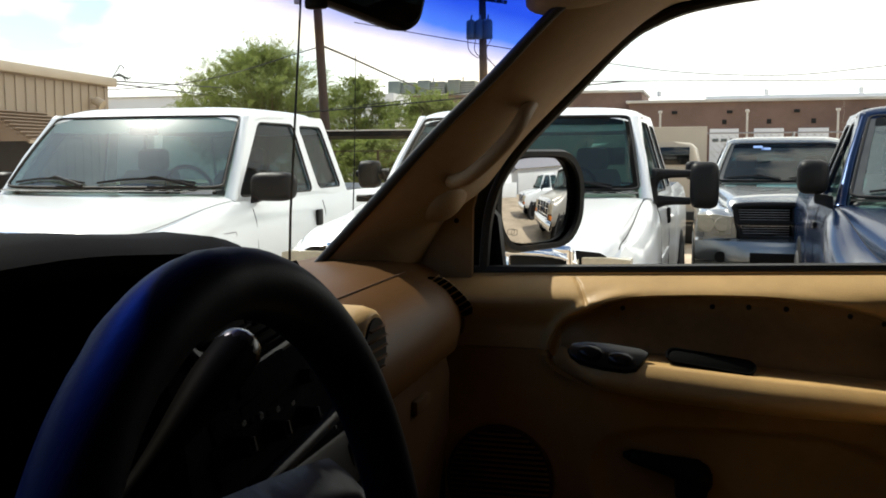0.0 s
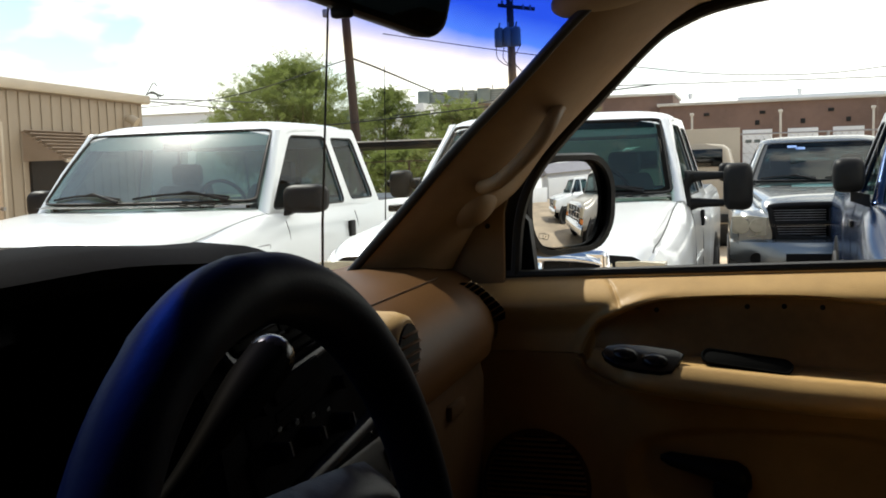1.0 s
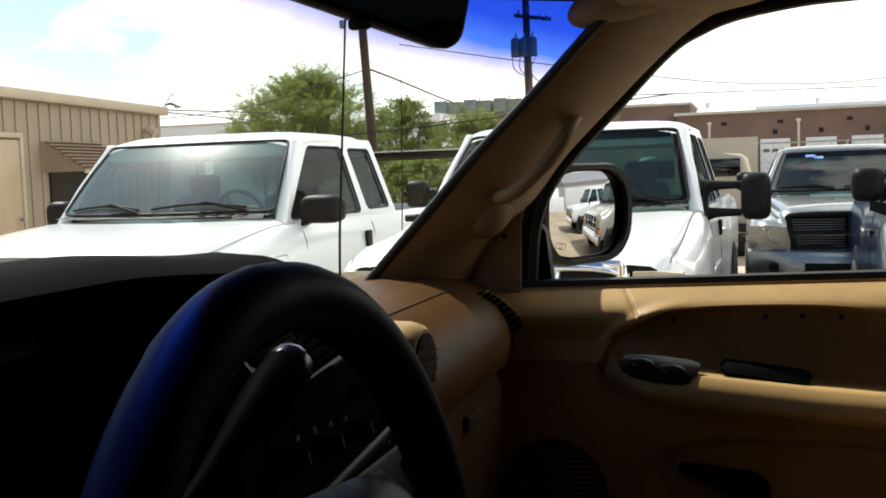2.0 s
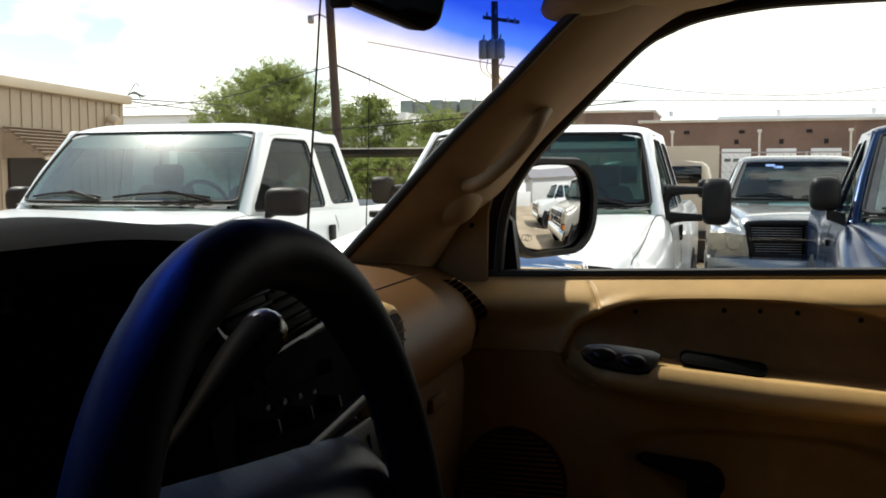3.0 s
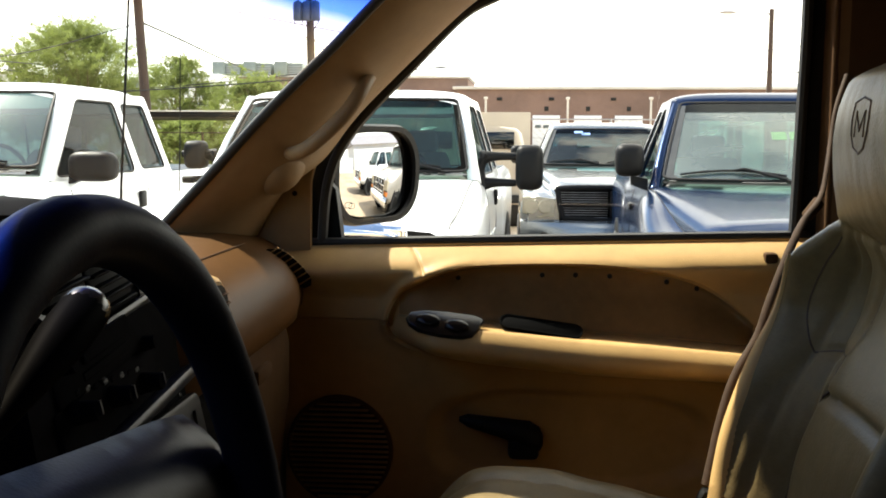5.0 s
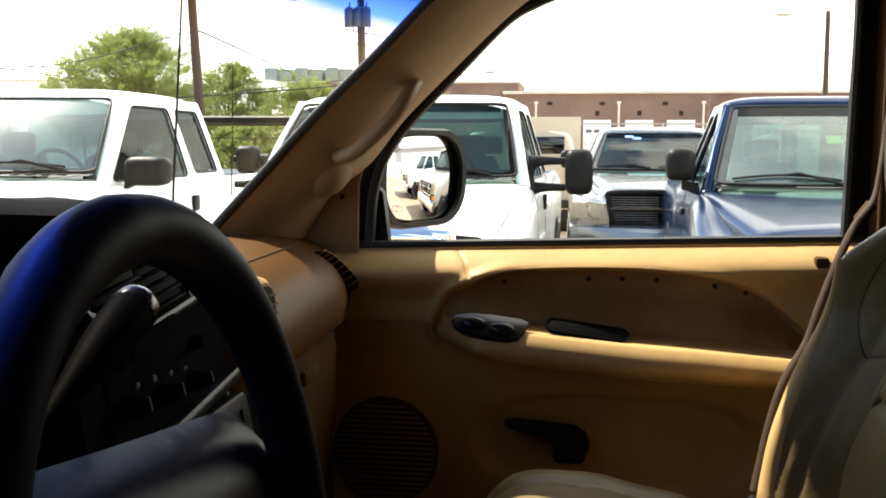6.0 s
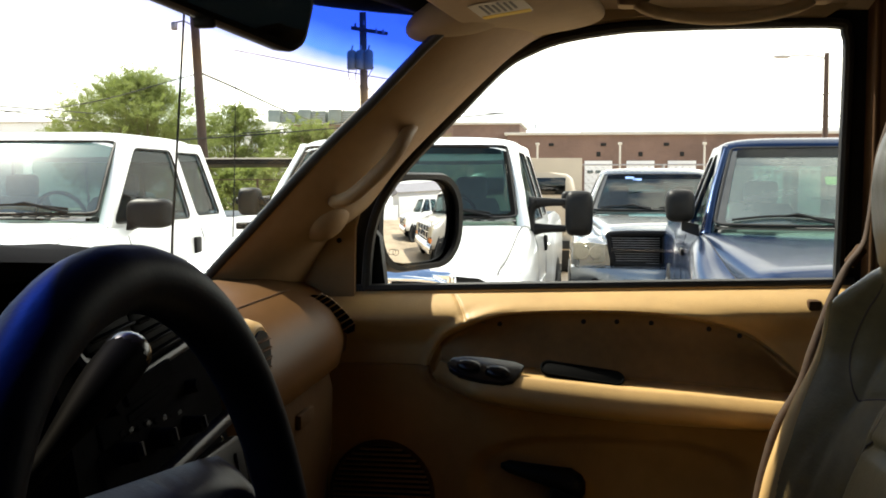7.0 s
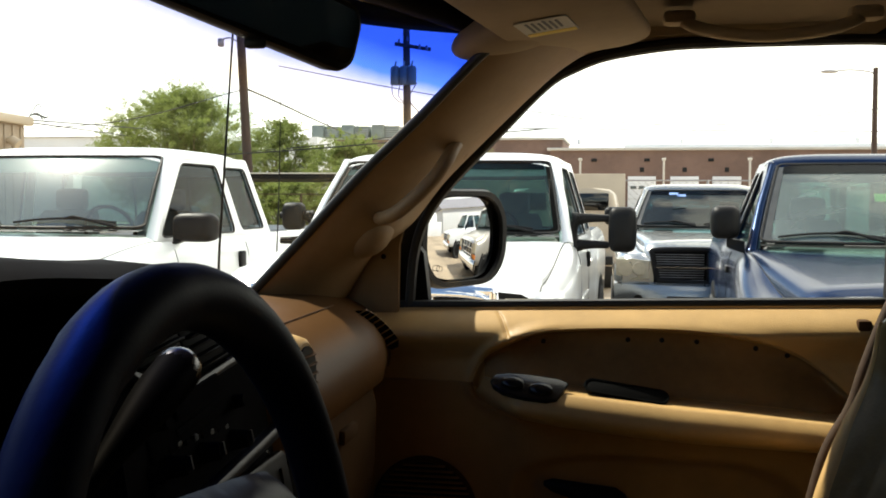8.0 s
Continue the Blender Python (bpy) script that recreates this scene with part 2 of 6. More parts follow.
def box(size, at=(0, 0, 0), bevel=0.0, rot=None, seg=2, bm=None):
    b = bmesh.new()
    bmesh.ops.create_cube(b, size=1.0)
    bmesh.ops.scale(b, vec=size, verts=b.verts)
    if bevel > 0:
        bmesh.ops.bevel(b, geom=b.edges[:], offset=min(bevel, min(size) * 0.49), segments=seg, profile=0.5, affect="EDGES")
    m = Matrix.Translation(at) @ (rot.to_4x4() if rot else Matrix())
    b.transform(m)
    return join(bm, b)


def join(bm, b):
    """Adds b to bm and frees it; with no bm gives b back."""
    if bm is None:
        return b
    me = bpy.data.meshes.new("tmp")
    b.to_mesh(me)
    b.free()
    bm.from_mesh(me)
    bpy.data.meshes.remove(me)
    return bm


def turn(rx=0, ry=0, rz=0):
    return Euler((radians(rx), radians(ry), radians(rz))).to_matrix()


def loft(rings, closed=True, caps=True, bm=None):
    """A skin over rings with equal counts of points."""
    bm = bm or bmesh.new()
    vs = [[bm.verts.new(p) for p in r] for r in rings]
    n = len(vs[0])
    for a, b in zip(vs, vs[1:]):
        for i in range(n if closed else n - 1):
            j = (i + 1) % n
            bm.faces.new((a[i], a[j], b[j], b[i]))
    if caps and closed:
        bm.faces.new(vs[0][::-1])
        bm.faces.new(vs[-1])
    return bm


def tube(points, radius, seg=10, flat=1.0, closed=False, bm=None):
    """A round rod along points; radius a number or one for each point; flat squashes it."""
    pts = [Vector(p) for p in points]
    rad = radius if isinstance(radius, (list, tuple)) else [radius] * len(pts)
    rings, up = [], None
    for i, p in enumerate(pts):
        a = pts[(i - 1) % len(pts)] if (i or closed) else p
        b = pts[(i + 1) % len(pts)] if (i < len(pts) - 1 or closed) else p
        d = (b - a).normalized()
        if up is None:
            up = d.cross(Vector((0, 0, 1)))
            if up.length < 1e-3:
                up = Vector((1, 0, 0))
        up = (up - d * up.dot(d)).normalized()
        side = d.cross(up)
        rings.append([p + (up * math.cos(t) + side * math.sin(t) * flat) * rad[i] for t in (2 * math.pi * k / seg for k in range(seg))])
    if closed:
        rings.append(rings[0])
        b = loft(rings, True, False, bm)
        bmesh.ops.remove_doubles(b, verts=b.verts, dist=1e-6)
        return b
    return loft(rings, True, True, bm)


def curve(points, n=24):
    """Catmull-Rom points through a few given ones."""
    p = [Vector(q) for q in points]
    p = [2 * p[0] - p[1]] + p + [2 * p[-1] - p[-2]]
    out = []
    for i in range(1, len(p) - 2):
        for k in range(n):
            t = k / n
            a, b, c, d = p[i - 1:i + 3]
            out.append(0.5 * ((2 * b) + (c - a) * t + (2 * a - 5 * b + 4 * c - d) * t * t + (3 * b - a - 3 * c + d) * t ** 3))
    return out + [p[-2]]


def slab(outline, thick, at, rot=None, bevel=0.0, bm=None):
    """A flat plate: outline in x, y, raised by thick, then turned and moved."""
    b = bmesh.new()
    f = b.faces.new([b.verts.new((x, y, 0)) for x, y in outline])
    r = bmesh.ops.extrude_face_region(b, geom=[f])
    bmesh.ops.translate(b, vec=(0, 0, thick), verts=[v for v in r["geom"] if isinstance(v, bmesh.types.BMVert)])
    if bevel > 0:
        bmesh.ops.bevel(b, geom=[e for e in b.edges if abs(e.verts[0].co.z - e.verts[1].co.z) < 1e-6], offset=bevel, segments=2, profile=0.5, affect="EDGES")
    b.transform(Matrix.Translation(at) @ (rot.to_4x4() if rot else Matrix()))
    return join(bm, b)


def rounded(w, h, r, n=5):
    """The outline of a rectangle with round corners, about its centre."""
    out = []
    for cx, cy, a0 in ((w / 2 - r, h / 2 - r, 0), (-w / 2 + r, h / 2 - r, 90), (-w / 2 + r, -h / 2 + r, 180), (w / 2 - r, -h / 2 + r, 270)):
        out += [(cx + r * math.cos(radians(a0 + 90 * k / n)), cy + r * math.sin(radians(a0 + 90 * k / n))) for k in range(n + 1)]
    return out


def sheet(fn, nu, nv, thick=0.0, bm=None):
    """A grid surface fn(u, v) over the unit square, doubled by thick along -y when asked."""
    bm = bm or bmesh.new()
    g = [[bm.verts.new(fn(i / nu, j / nv)) for j in range(nv + 1)] for i in range(nu + 1)]
    for i in range(nu):
        for j in range(nv):
            bm.faces.new((g[i][j], g[i + 1][j], g[i + 1][j + 1], g[i][j + 1]))
    if thick:
        bmesh.ops.solidify(bm, geom=bm.faces[:], thickness=thick)
    return bm


def smooth01(a, b, x):
    t = min(1.0, max(0.0, (x - a) / (b - a)))
    return t * t * (3 - 2 * t)


def lin(xs, ys, x):
    return float(np.interp(x, xs, ys))


# ---- the cab that the camera sits in: x points to the tail, y to the passenger side ----
DOOR_Y = 1.65
MID_Y = 0.80


def belt(x):
    return 1.410 + 0.0295 * (x + 0.22)


# outline of the passenger window's opening, in x and z
WIN = [(-0.222, 1.410), (-0.214, 1.4102), (0.15, 1.421), (0.552, 1.4328), (0.560, 1.433), (0.5605, 1.441), (0.563, 1.60), (0.566, 1.79), (0.562, 1.832), (0.545, 1.849), (0.40, 1.851), (0.28, 1.850), (0.207, 1.847),
       (0.116, 1.834), (0.060, 1.815), (0.010, 1.786), (-0.07, 1.706), (-0.155, 1.618), (-0.195, 1.560), (-0.214, 1.50), (-0.2215, 1.42)]
OVAL_TOP = [(-0.107, 1.285), (-0.100, 1.307), (-0.086, 1.328), (-0.063, 1.348), (-0.003, 1.375), (0.061, 1.384), (0.18, 1.388), (0.27, 1.386), (0.36, 1.374), (0.41, 1.358), (0.447, 1.335), (0.49, 1.297), (0.52, 1.255)]
OVAL_BOT = [(0.49, 1.203), (0.433, 1.197), (0.277, 1.200), (0.185, 1.205), (0.044, 1.218), (-0.051, 1.237), (-0.084, 1.250), (-0.102, 1.266)]
LEDGE_X = [-0.106, -0.04, 0.066, 0.214, 0.326, 0.43, 0.52]
LEDGE_Z = [1.292, 1.295, 1.290, 1.277, 1.271, 1.264, 1.258]
ROWS = (("low", 80), ("arm", 30), ("ledge", 10), ("insert", 54), ("band", 44))
_path = [Vector((p.x, p.y)) for p in curve([(x, z, 0) for x, z in OVAL_BOT[-1:] + OVAL_TOP + OVAL_BOT + OVAL_TOP[:2]], 12)]
OUTLINE = np.array([(p.x, p.y) for p in _path])
_up = sorted((p.x, p.y) for p in _path[12:12 * 13])
_dn = sorted((p.x, p.y) for p in _path[12 * 13:-12])
X0, X1 = float(OUTLINE[:, 0].min()), float(OUTLINE[:, 0].max())
TOP_X, TOP_Z, BOT_X, BOT_Z = [p[0] for p in _up], [p[1] for p in _up], [p[0] for p in _dn], [p[1] for p in _dn]


def off_oval(x, z):
    """The distance to the oval's outline."""
    return float(np.sqrt(((OUTLINE - (x, z)) ** 2).sum(1).min()))


def outer(x, z):
    """How far the trim stands in from the door plane outside the oval: a rounded sill that falls away below it."""
    d = belt(x) - 0.007 - z
    h = 0.001 + 0.050 * (1 - (1 - min(1.0, max(0.0, d) / 0.040)) ** 1.7)
    h -= 0.041 * smooth01(0.034, 0.090, d) * (1 - 0.3 * smooth01(-0.10, 0.02, x))
    return h


def trim_point(x, row, k):
    """A point of the moulded door trim: row names a band of the panel, k runs up through it."""
    top, bot, led = lin(TOP_X, TOP_Z, x), lin(BOT_X, BOT_Z, x), lin(LEDGE_X, LEDGE_Z, x)
    fade = smooth01(X0, -0.01, x) * smooth01(0.522, 0.46, x)
    led = bot + (led - bot) * smooth01(X0, X0 + 0.022, x) * smooth01(0.522, 0.50, x)
    led = min(led, top - 0.0004)
    belt_z = belt(x) - 0.003
    inside = smooth01(X0 - 0.001, X0 + 0.002, x)
    base = outer(x, bot)
    arm, junction = base + (0.145 - base) * fade, 0.006 + 0.044 * fade
    if row == "low":
        z = 0.72 + (bot - 0.72) * k
        h = 0.008 + (base - 0.008) * smooth01(bot - 0.14, bot, z)
        px, pz = (x - 0.20) / 0.235, (z - 1.085) / 0.085
        h -= 0.018 * smooth01(1.05, 0.86, (abs(px) ** 3 + abs(pz) ** 3) ** (1 / 3))
        h += 0.030 * smooth01(0.96, 0.90, z) * smooth01(-0.1, 0.05, x)
        h -= 0.004 * math.exp(-((z - bot) / 0.004) ** 2) * fade
    elif row == "arm":
        z = bot + (led - bot) * k
        h = base + (arm - base) * (1 - (1 - min(1.0, k / 0.66)) ** 2.4) - 0.020 * fade * (max(0.0, k - 0.62) / 0.38) ** 2
    elif row == "ledge":
        z = led + 0.0006 * k
        h = arm - 0.020 * fade + (junction - arm + 0.020 * fade) * k
    elif row == "insert":
        z = led + 0.0006 + (top - led - 0.0006) * k
        h = junction - junction * smooth01(0.0, 0.8, k) * fade
        rim = smooth01(0.011, 0.001, off_oval(x, z)) * smooth01(led + 0.002, led + 0.014, z)
        h += (max(outer(x, top) + 0.002, 0.022) - h) * rim * inside
    else:
        z = top + (belt_z - top) * k
        h = outer(x, z)
    if row in ("band", "low"):
        ridge = off_oval(x, z)
        h += (0.002 + 0.011 * smooth01(0.06, -0.06, x)) * math.exp(-((ridge - 0.004) / 0.009) ** 2) * smooth01(0.55, 0.45, x) * smooth01(1.20, 1.27, z)
    cut = x + 0.036 - 0.55 * (1.358 - z) + 0.5 * max(0.0, z - 1.395)
    h -= 0.005 * math.exp(-(cut / 0.0035) ** 2) * (row == "band") * smooth01(top + 0.004, top + 0.012, z) * smooth01(belt_z - 0.004, belt_z - 0.012, z)
    return (x, DOOR_Y - h, z)


def build_door_trim(door):
    levels = [(r, i / n) for r, n in ROWS for i in range(n)] + [("band", 1.0)]
    xs = list(np.linspace(-0.50, -0.125, 60)) + list(np.linspace(-0.122, -0.03, 90)) + list(np.linspace(-0.025, 0.72, 150))
    for name, rows, mat, label in (("lower_panel", levels[:81], LOWPANEL, "brown moulded lower panel, darkened for the shade under the armrest"), ("door_trim", levels[80:], TAN, "padded tan upper trim")):
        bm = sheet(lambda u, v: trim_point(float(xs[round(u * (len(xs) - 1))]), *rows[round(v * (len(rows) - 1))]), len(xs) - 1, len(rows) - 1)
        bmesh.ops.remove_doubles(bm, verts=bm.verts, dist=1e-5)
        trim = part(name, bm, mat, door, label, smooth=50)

    # insert of the oval, a darker skin laid into the recess
    def g(u, v):
        p = trim_point(-0.086 + 0.580 * u, "insert", 0.02 + 0.87 * v)
        return (p[0], p[1] - 0.0022, p[2])

    part("insert", sheet(g, 90, 24), RECESS, trim, "brown padded insert with bare clip holes", smooth=60)
    for x, z in ((0.012, 1.356), (0.152, 1.363), (0.207, 1.364), (0.263, 1.363), (0.356, 1.355), (0.405, 1.345)):
        bm = tube([(x, DOOR_Y + 0.006, z), (x, DOOR_Y - 0.0045, z), (x, DOOR_Y - 0.0055, z)], [0.0042, 0.0042, 0.003], 10)
        part("clip_hole", bm, BLACK, trim, "dark clip hole")
    for x, z, r in ((0.435, 1.345, 0.006), (0.452, 1.338, 0.009), (-0.02, 1.361, 0.004)):
        bm = tube(curve([(x - r * 1.8, DOOR_Y - 0.004, z + r * 0.8), (x, DOOR_Y - 0.010, z), (x + r * 1.8, DOOR_Y - 0.004, z - r)], 4), 0.0022, 6)
        part("torn_edge", bm, LEATHER, trim, "pale curled edge of torn vinyl")
    return trim


passenger_door = thing("passenger_door", "tan moulded truck door with armrest and window, closed", "door", at=(0.1, DOOR_Y, 0.7))
trim = build_door_trim(passenger_door)

# window seal, frame and glass
seal_pts = [(x, DOOR_Y + 0.012, z) for x, z in WIN]
part("window_seal", tube(curve(seal_pts + [seal_pts[0]], 6), 0.010, 8, 0.9), RUBBER, passenger_door, "black rubber window seal")
part("sill_strip", box((0.80, 0.014, 0.016), (0.169, DOOR_Y + 0.012, 1.4215), 0.004, turn(0, -1.69, 0)), RUBBER, passenger_door, "black felt strip along the sill")
bm = bmesh.new()
inner = curve([(x, DOOR_Y + 0.016, z) for x, z in WIN] + [(WIN[0][0], DOOR_Y + 0.016, WIN[0][1])], 4)
cx, cz = 0.17, 1.63
rings = []
for p in inner:
    d = Vector((p.x - cx, 0, p.z - cz)).normalized()
    rings.append([p, p + d * 0.050, p + d * 0.055 + Vector((0, 0.016, 0)), p + d * 0.004 + Vector((0, 0.012, 0))])
loft(rings, True, False, bm)
part("window_frame", bm, BLACK, passenger_door, "black painted window frame")


surround = [p for p in inner if p.z > 1.60 and p.x < 0.53]
part("frame_trim", loft([[p + q * 0.012 + Vector((0, -0.004, 0)), p + q * 0.016 + Vector((0, -0.018, 0)), p + q * 0.075 + Vector((0, -0.030, 0)), p + q * 0.080] for p, q in ((p, Vector((p.x - cx, 0, p.z - cz)).normalized()) for p in surround)], False, False), TAN_CLOTH, passenger_door, "tan trim round the top of the window", smooth=60)


def pane_outline():
    b = bmesh.new()
    b.faces.new([b.verts.new((p.x, DOOR_Y + 0.022, p.z)) for p in inner[:-1]])
    bmesh.ops.triangulate(b, faces=b.faces[:])
    return b


glass = part("window_glass", pane_outline(), GLASS, passenger_door, "clear side window glass")
part("door_lock_cap", box((0.022, 0.03, 0.030), (0.513, DOOR_Y - 0.032, 1.395), 0.005), LOWDASH, passenger_door, "dark brown lock cap at the end of the sill")

# sail panel ahead of the window, with its screw
sail = bmesh.new()
slab([(-0.52, 1.28), (-0.238, 1.390), (-0.236, 1.515), (-0.228, 1.545), (-0.20, 1.60), (-0.24, 1.60), (-0.40, 1.43)], 0.014, (0, DOOR_Y + 0.006, 0), turn(90), 0.004, sail)
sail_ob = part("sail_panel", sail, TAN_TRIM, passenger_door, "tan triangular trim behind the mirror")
part("screw", tube([(-0.264, DOOR_Y - 0.006, 1.495), (-0.264, DOOR_Y - 0.011, 1.495)], 0.0045, 10), BLACK, sail_ob, "dark screw head")

# switch plate, pull cup, latch, speaker
PM = Matrix.Translation((0.000, DOOR_Y - 0.112, 1.3060)) @ turn(0, 5, 0).to_4x4() @ turn(36, 0, 0).to_4x4()
plate = slab([(x, y * 1.02 - 0.010) for x, y in ((-0.062, 0.002), (-0.056, 0.015), (-0.035, 0.022), (0.0, 0.024), (0.045, 0.022), (0.060, 0.015), (0.055, -0.006), (0.046, -0.022), (0.030, -0.027), (-0.005, -0.027), (-0.040, -0.020), (-0.056, -0.010))], 0.012, (0, 0, -0.008), None, 0.004)
plate.transform(PM)
plate_ob = part("switch_plate", plate, GLOSSBLACK, passenger_door, "black window switch plate")
for x, y in ((-0.026, -0.012), (0.020, -0.018)):
    sw = bmesh.new()
    bmesh.ops.create_uvsphere(sw, u_segments=20, v_segments=12, radius=1.0)
    bmesh.ops.scale(sw, vec=(0.019, 0.013, 0.006), verts=sw.verts)
    sw.transform(PM @ Matrix.Translation((x, y, 0.008)))
    part("switch", sw, GLOSSBLACK, plate_ob, "gloss black rocker switch")
CM = Matrix.Translation((0.150, DOOR_Y - 0.094, 1.2915)) @ turn(0, 7.5, 0).to_4x4() @ turn(36, 0, 0).to_4x4()
cup = slab(rounded(0.130, 0.027, 0.013), 0.008, (0, 0, -0.004), None, 0.003)
cup.transform(CM)
cup_ob = part("pull_cup", cup, VENTBLACK, passenger_door, "black recessed pull cup")
rim = tube([CM @ Vector((x, y, 0.004)) for x, y in rounded(0.130, 0.027, 0.013)], 0.0018, 6, closed=True)
part("cup_rim", rim, VENTBLACK, cup_ob, "black rim")
latch = thing("door_latch", "black plastic door release handle on tan trim", "handle", at=(0.09, DOOR_Y, 1.09))
lever = loft([[(x, DOOR_Y - 0.012 - d * math.cos(a), zc + hh * math.sin(a)) for a in (2 * math.pi * k / 12 for k in range(12))] for x, zc, hh, d in
              ((0.016, 1.116, 0.004, 0.006), (0.03, 1.114, 0.011, 0.013), (0.07, 1.106, 0.015, 0.018), (0.105, 1.099, 0.019, 0.021), (0.135, 1.090, 0.026, 0.023), (0.151, 1.084, 0.022, 0.019), (0.158, 1.083, 0.010, 0.010))])
part("lever", lever, BLACK, latch)
part("latch_block", box((0.052, 0.03, 0.034), (0.125, DOOR_Y - 0.014, 1.068), 0.009), BLACK, latch)
speaker = thing("speaker_grille", "round dark brown slatted speaker grille in the door", "speaker", at=(-0.19, DOOR_Y, 0.97))
SPK = (-0.19, DOOR_Y - 0.013, 1.055)
ring = tube([(SPK[0] + 0.088 * math.cos(a), SPK[1] + 0.002, SPK[2] + 0.092 * math.sin(a)) for a in (2 * math.pi * k / 40 for k in range(40))], 0.005, 8, closed=True)
part("grille_ring", ring, LOWDASH, speaker)
disc = bmesh.new()
bmesh.ops.create_circle(disc, cap_ends=True, segments=40, radius=0.087)
disc.transform(Matrix.Translation(SPK) @ turn(90).to_4x4())
part("grille_cloth", disc, BLACK, speaker)
for k in range(19):
    dz = -0.081 + 0.009 * k
    hw = 0.086 * math.sqrt(max(0.0, 1 - (dz / 0.09) ** 2))
    part("grille_slat", box((2 * hw, 0.006, 0.0034), (SPK[0], SPK[1] - 0.004, SPK[2] + dz), 0.0015, seg=1), RECESS, speaker)

# ---- pillars, roof lining and shell ----
PW = [(-0.60, 1.53, 1.285), (-0.50, 1.515, 1.385), (-0.436, 1.50, 1.448), (-0.345, 1.475, 1.535), (-0.25, 1.452, 1.628), (-0.15, 1.425, 1.715), (-0.068, 1.402, 1.790), (-0.01, 1.385, 1.835)]
PD = [(-0.42, 1.655, 1.30), (-0.34, 1.655, 1.405), (-0.270, 1.655, 1.520), (-0.212, 1.655, 1.560), (-0.156, 1.655, 1.632), (-0.068, 1.655, 1.722), (0.030, 1.650, 1.812), (0.10, 1.645, 1.855)]
rings = []
for a, b in zip(curve(PW, 8), curve(PD, 8)):
    ring = []
    along = Vector((0.7, 0, 0.7))
    out = (b - a).cross(along).normalized()
    out = out if out.dot(Vector((0.6, -0.8, 0.1))) > 0 else -out
    for k in range(15):
        t = k / 14
        ring.append(a.lerp(b, t) + out * 0.034 * math.sin(math.pi * t) ** 0.75)
    for k in range(1, 6):
        ring.append(b.lerp(a, k / 6) - out * 0.045 * math.sin(math.pi * k / 6))
    rings.append(ring)
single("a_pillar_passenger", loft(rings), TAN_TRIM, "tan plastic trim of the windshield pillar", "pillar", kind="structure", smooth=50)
mirror_m = Matrix.Translation((0, 2 * MID_Y, 0)) @ Matrix.Diagonal((1, -1, 1, 1))
b = loft(rings)
b.transform(mirror_m)
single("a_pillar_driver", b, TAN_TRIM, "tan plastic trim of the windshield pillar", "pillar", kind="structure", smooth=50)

single("trim", tube([Vector(p) + Vector((-0.004, 0.0, 0.002)) for p in curve(PW, 6)], 0.0075, 10), RUBBER, "black rubber seal between the pillar and the windshield", "trim", kind="structure")

grab = thing("grab_handle", "tan grab handle screwed to the windshield pillar", "handle", at=(-0.25, 1.55, 1.5))
gp = curve([(-0.246, 1.530, 1.564), (-0.224, 1.478, 1.565), (-0.197, 1.460, 1.575), (-0.166, 1.458, 1.600), (-0.140, 1.464, 1.628), (-0.125, 1.478, 1.654), (-0.118, 1.514, 1.678), (-0.118, 1.568, 1.690)], 8)
part("grip", tube(gp, [0.0098 + 0.002 * math.sin(3.14 * i / (len(gp) - 1)) for i in range(len(gp))], 14), TAN_TRIM, grab)
for p, r in (((-0.268, 1.568, 1.536), (0.046, 0.048, 0.032)), ((-0.122, 1.580, 1.680), (0.028, 0.03, 0.020))):
    b = bmesh.new()
    bmesh.ops.create_uvsphere(b, u_segments=24, v_segments=16, radius=1.0)
    bmesh.ops.scale(b, vec=r, verts=b.verts)
    b.transform(Matrix.Translation(p) @ turn(0, -46, 0).to_4x4())
    part("end_cap", b, TAN_TRIM, grab, smooth=70)


def roof_z(x, y):
    t = abs(y - MID_Y) / 0.84
    return 1.930 - 0.040 * t ** 4 - 0.045 * smooth01(0.10, -0.28, x) * (0.6 + 0.4 * t ** 2) - 0.01 * t ** 2


def header_x(y):
    t = abs(y - MID_Y) / 0.66
    return -0.285 + 0.065 * min(1, t) ** 2 + 0.155 * smooth01(0.72, 1.08, t)


def lining(u, v):
    y = MID_Y - 0.87 + 1.74 * u
    x0 = header_x(y)
    x = x0 + (1.62 - x0) * v ** 1.4
    return (x, y, roof_z(x, y) - 0.028 * smooth01(0.05, 0.0, v) - 0.004 * smooth01(0.80, 0.87, abs(y - MID_Y)))


single("ceiling", sheet(lining, 60, 40, 0.02), TAN_CLOTH, "tan cloth roof lining", "ceiling", kind="structure", smooth=60)
single("roof", sheet(lambda u, v: (header_x(MID_Y - 0.88 + 1.76 * u) - 0.03 + 1.75 * v, MID_Y - 0.88 + 1.76 * u, roof_z(-0.3 + 1.9 * v, MID_Y - 0.87 + 1.74 * u) + 0.03), 30, 12, 0.02),
       BLACK, "dark painted roof skin of the truck", "roof", kind="structure", smooth=60)
hd = curve([(header_x(y) - 0.004, y, roof_z(header_x(y), y) - 0.034) for y in np.linspace(MID_Y - 0.66, MID_Y + 0.66, 18)], 3)
single("trim", tube(hd, 0.016, 10), TAN_CLOTH, "tan edge of the lining above the windshield", "trim", kind="structure")

# header corner that covers the top of the pillar
b = bmesh.new()
bmesh.ops.create_uvsphere(b, u_segments=24, v_segments=16, radius=1.0)
bmesh.ops.scale(b, vec=(0.112, 0.098, 0.038), verts=b.verts)
b.transform(Matrix.Translation((-0.008, 1.456, 1.850)) @ turn(0, -20, 25).to_4x4())
single("corner_cover", b, TAN_CLOTH, "tan rounded cover at the top of the pillar", "trim", kind="structure", smooth=60)


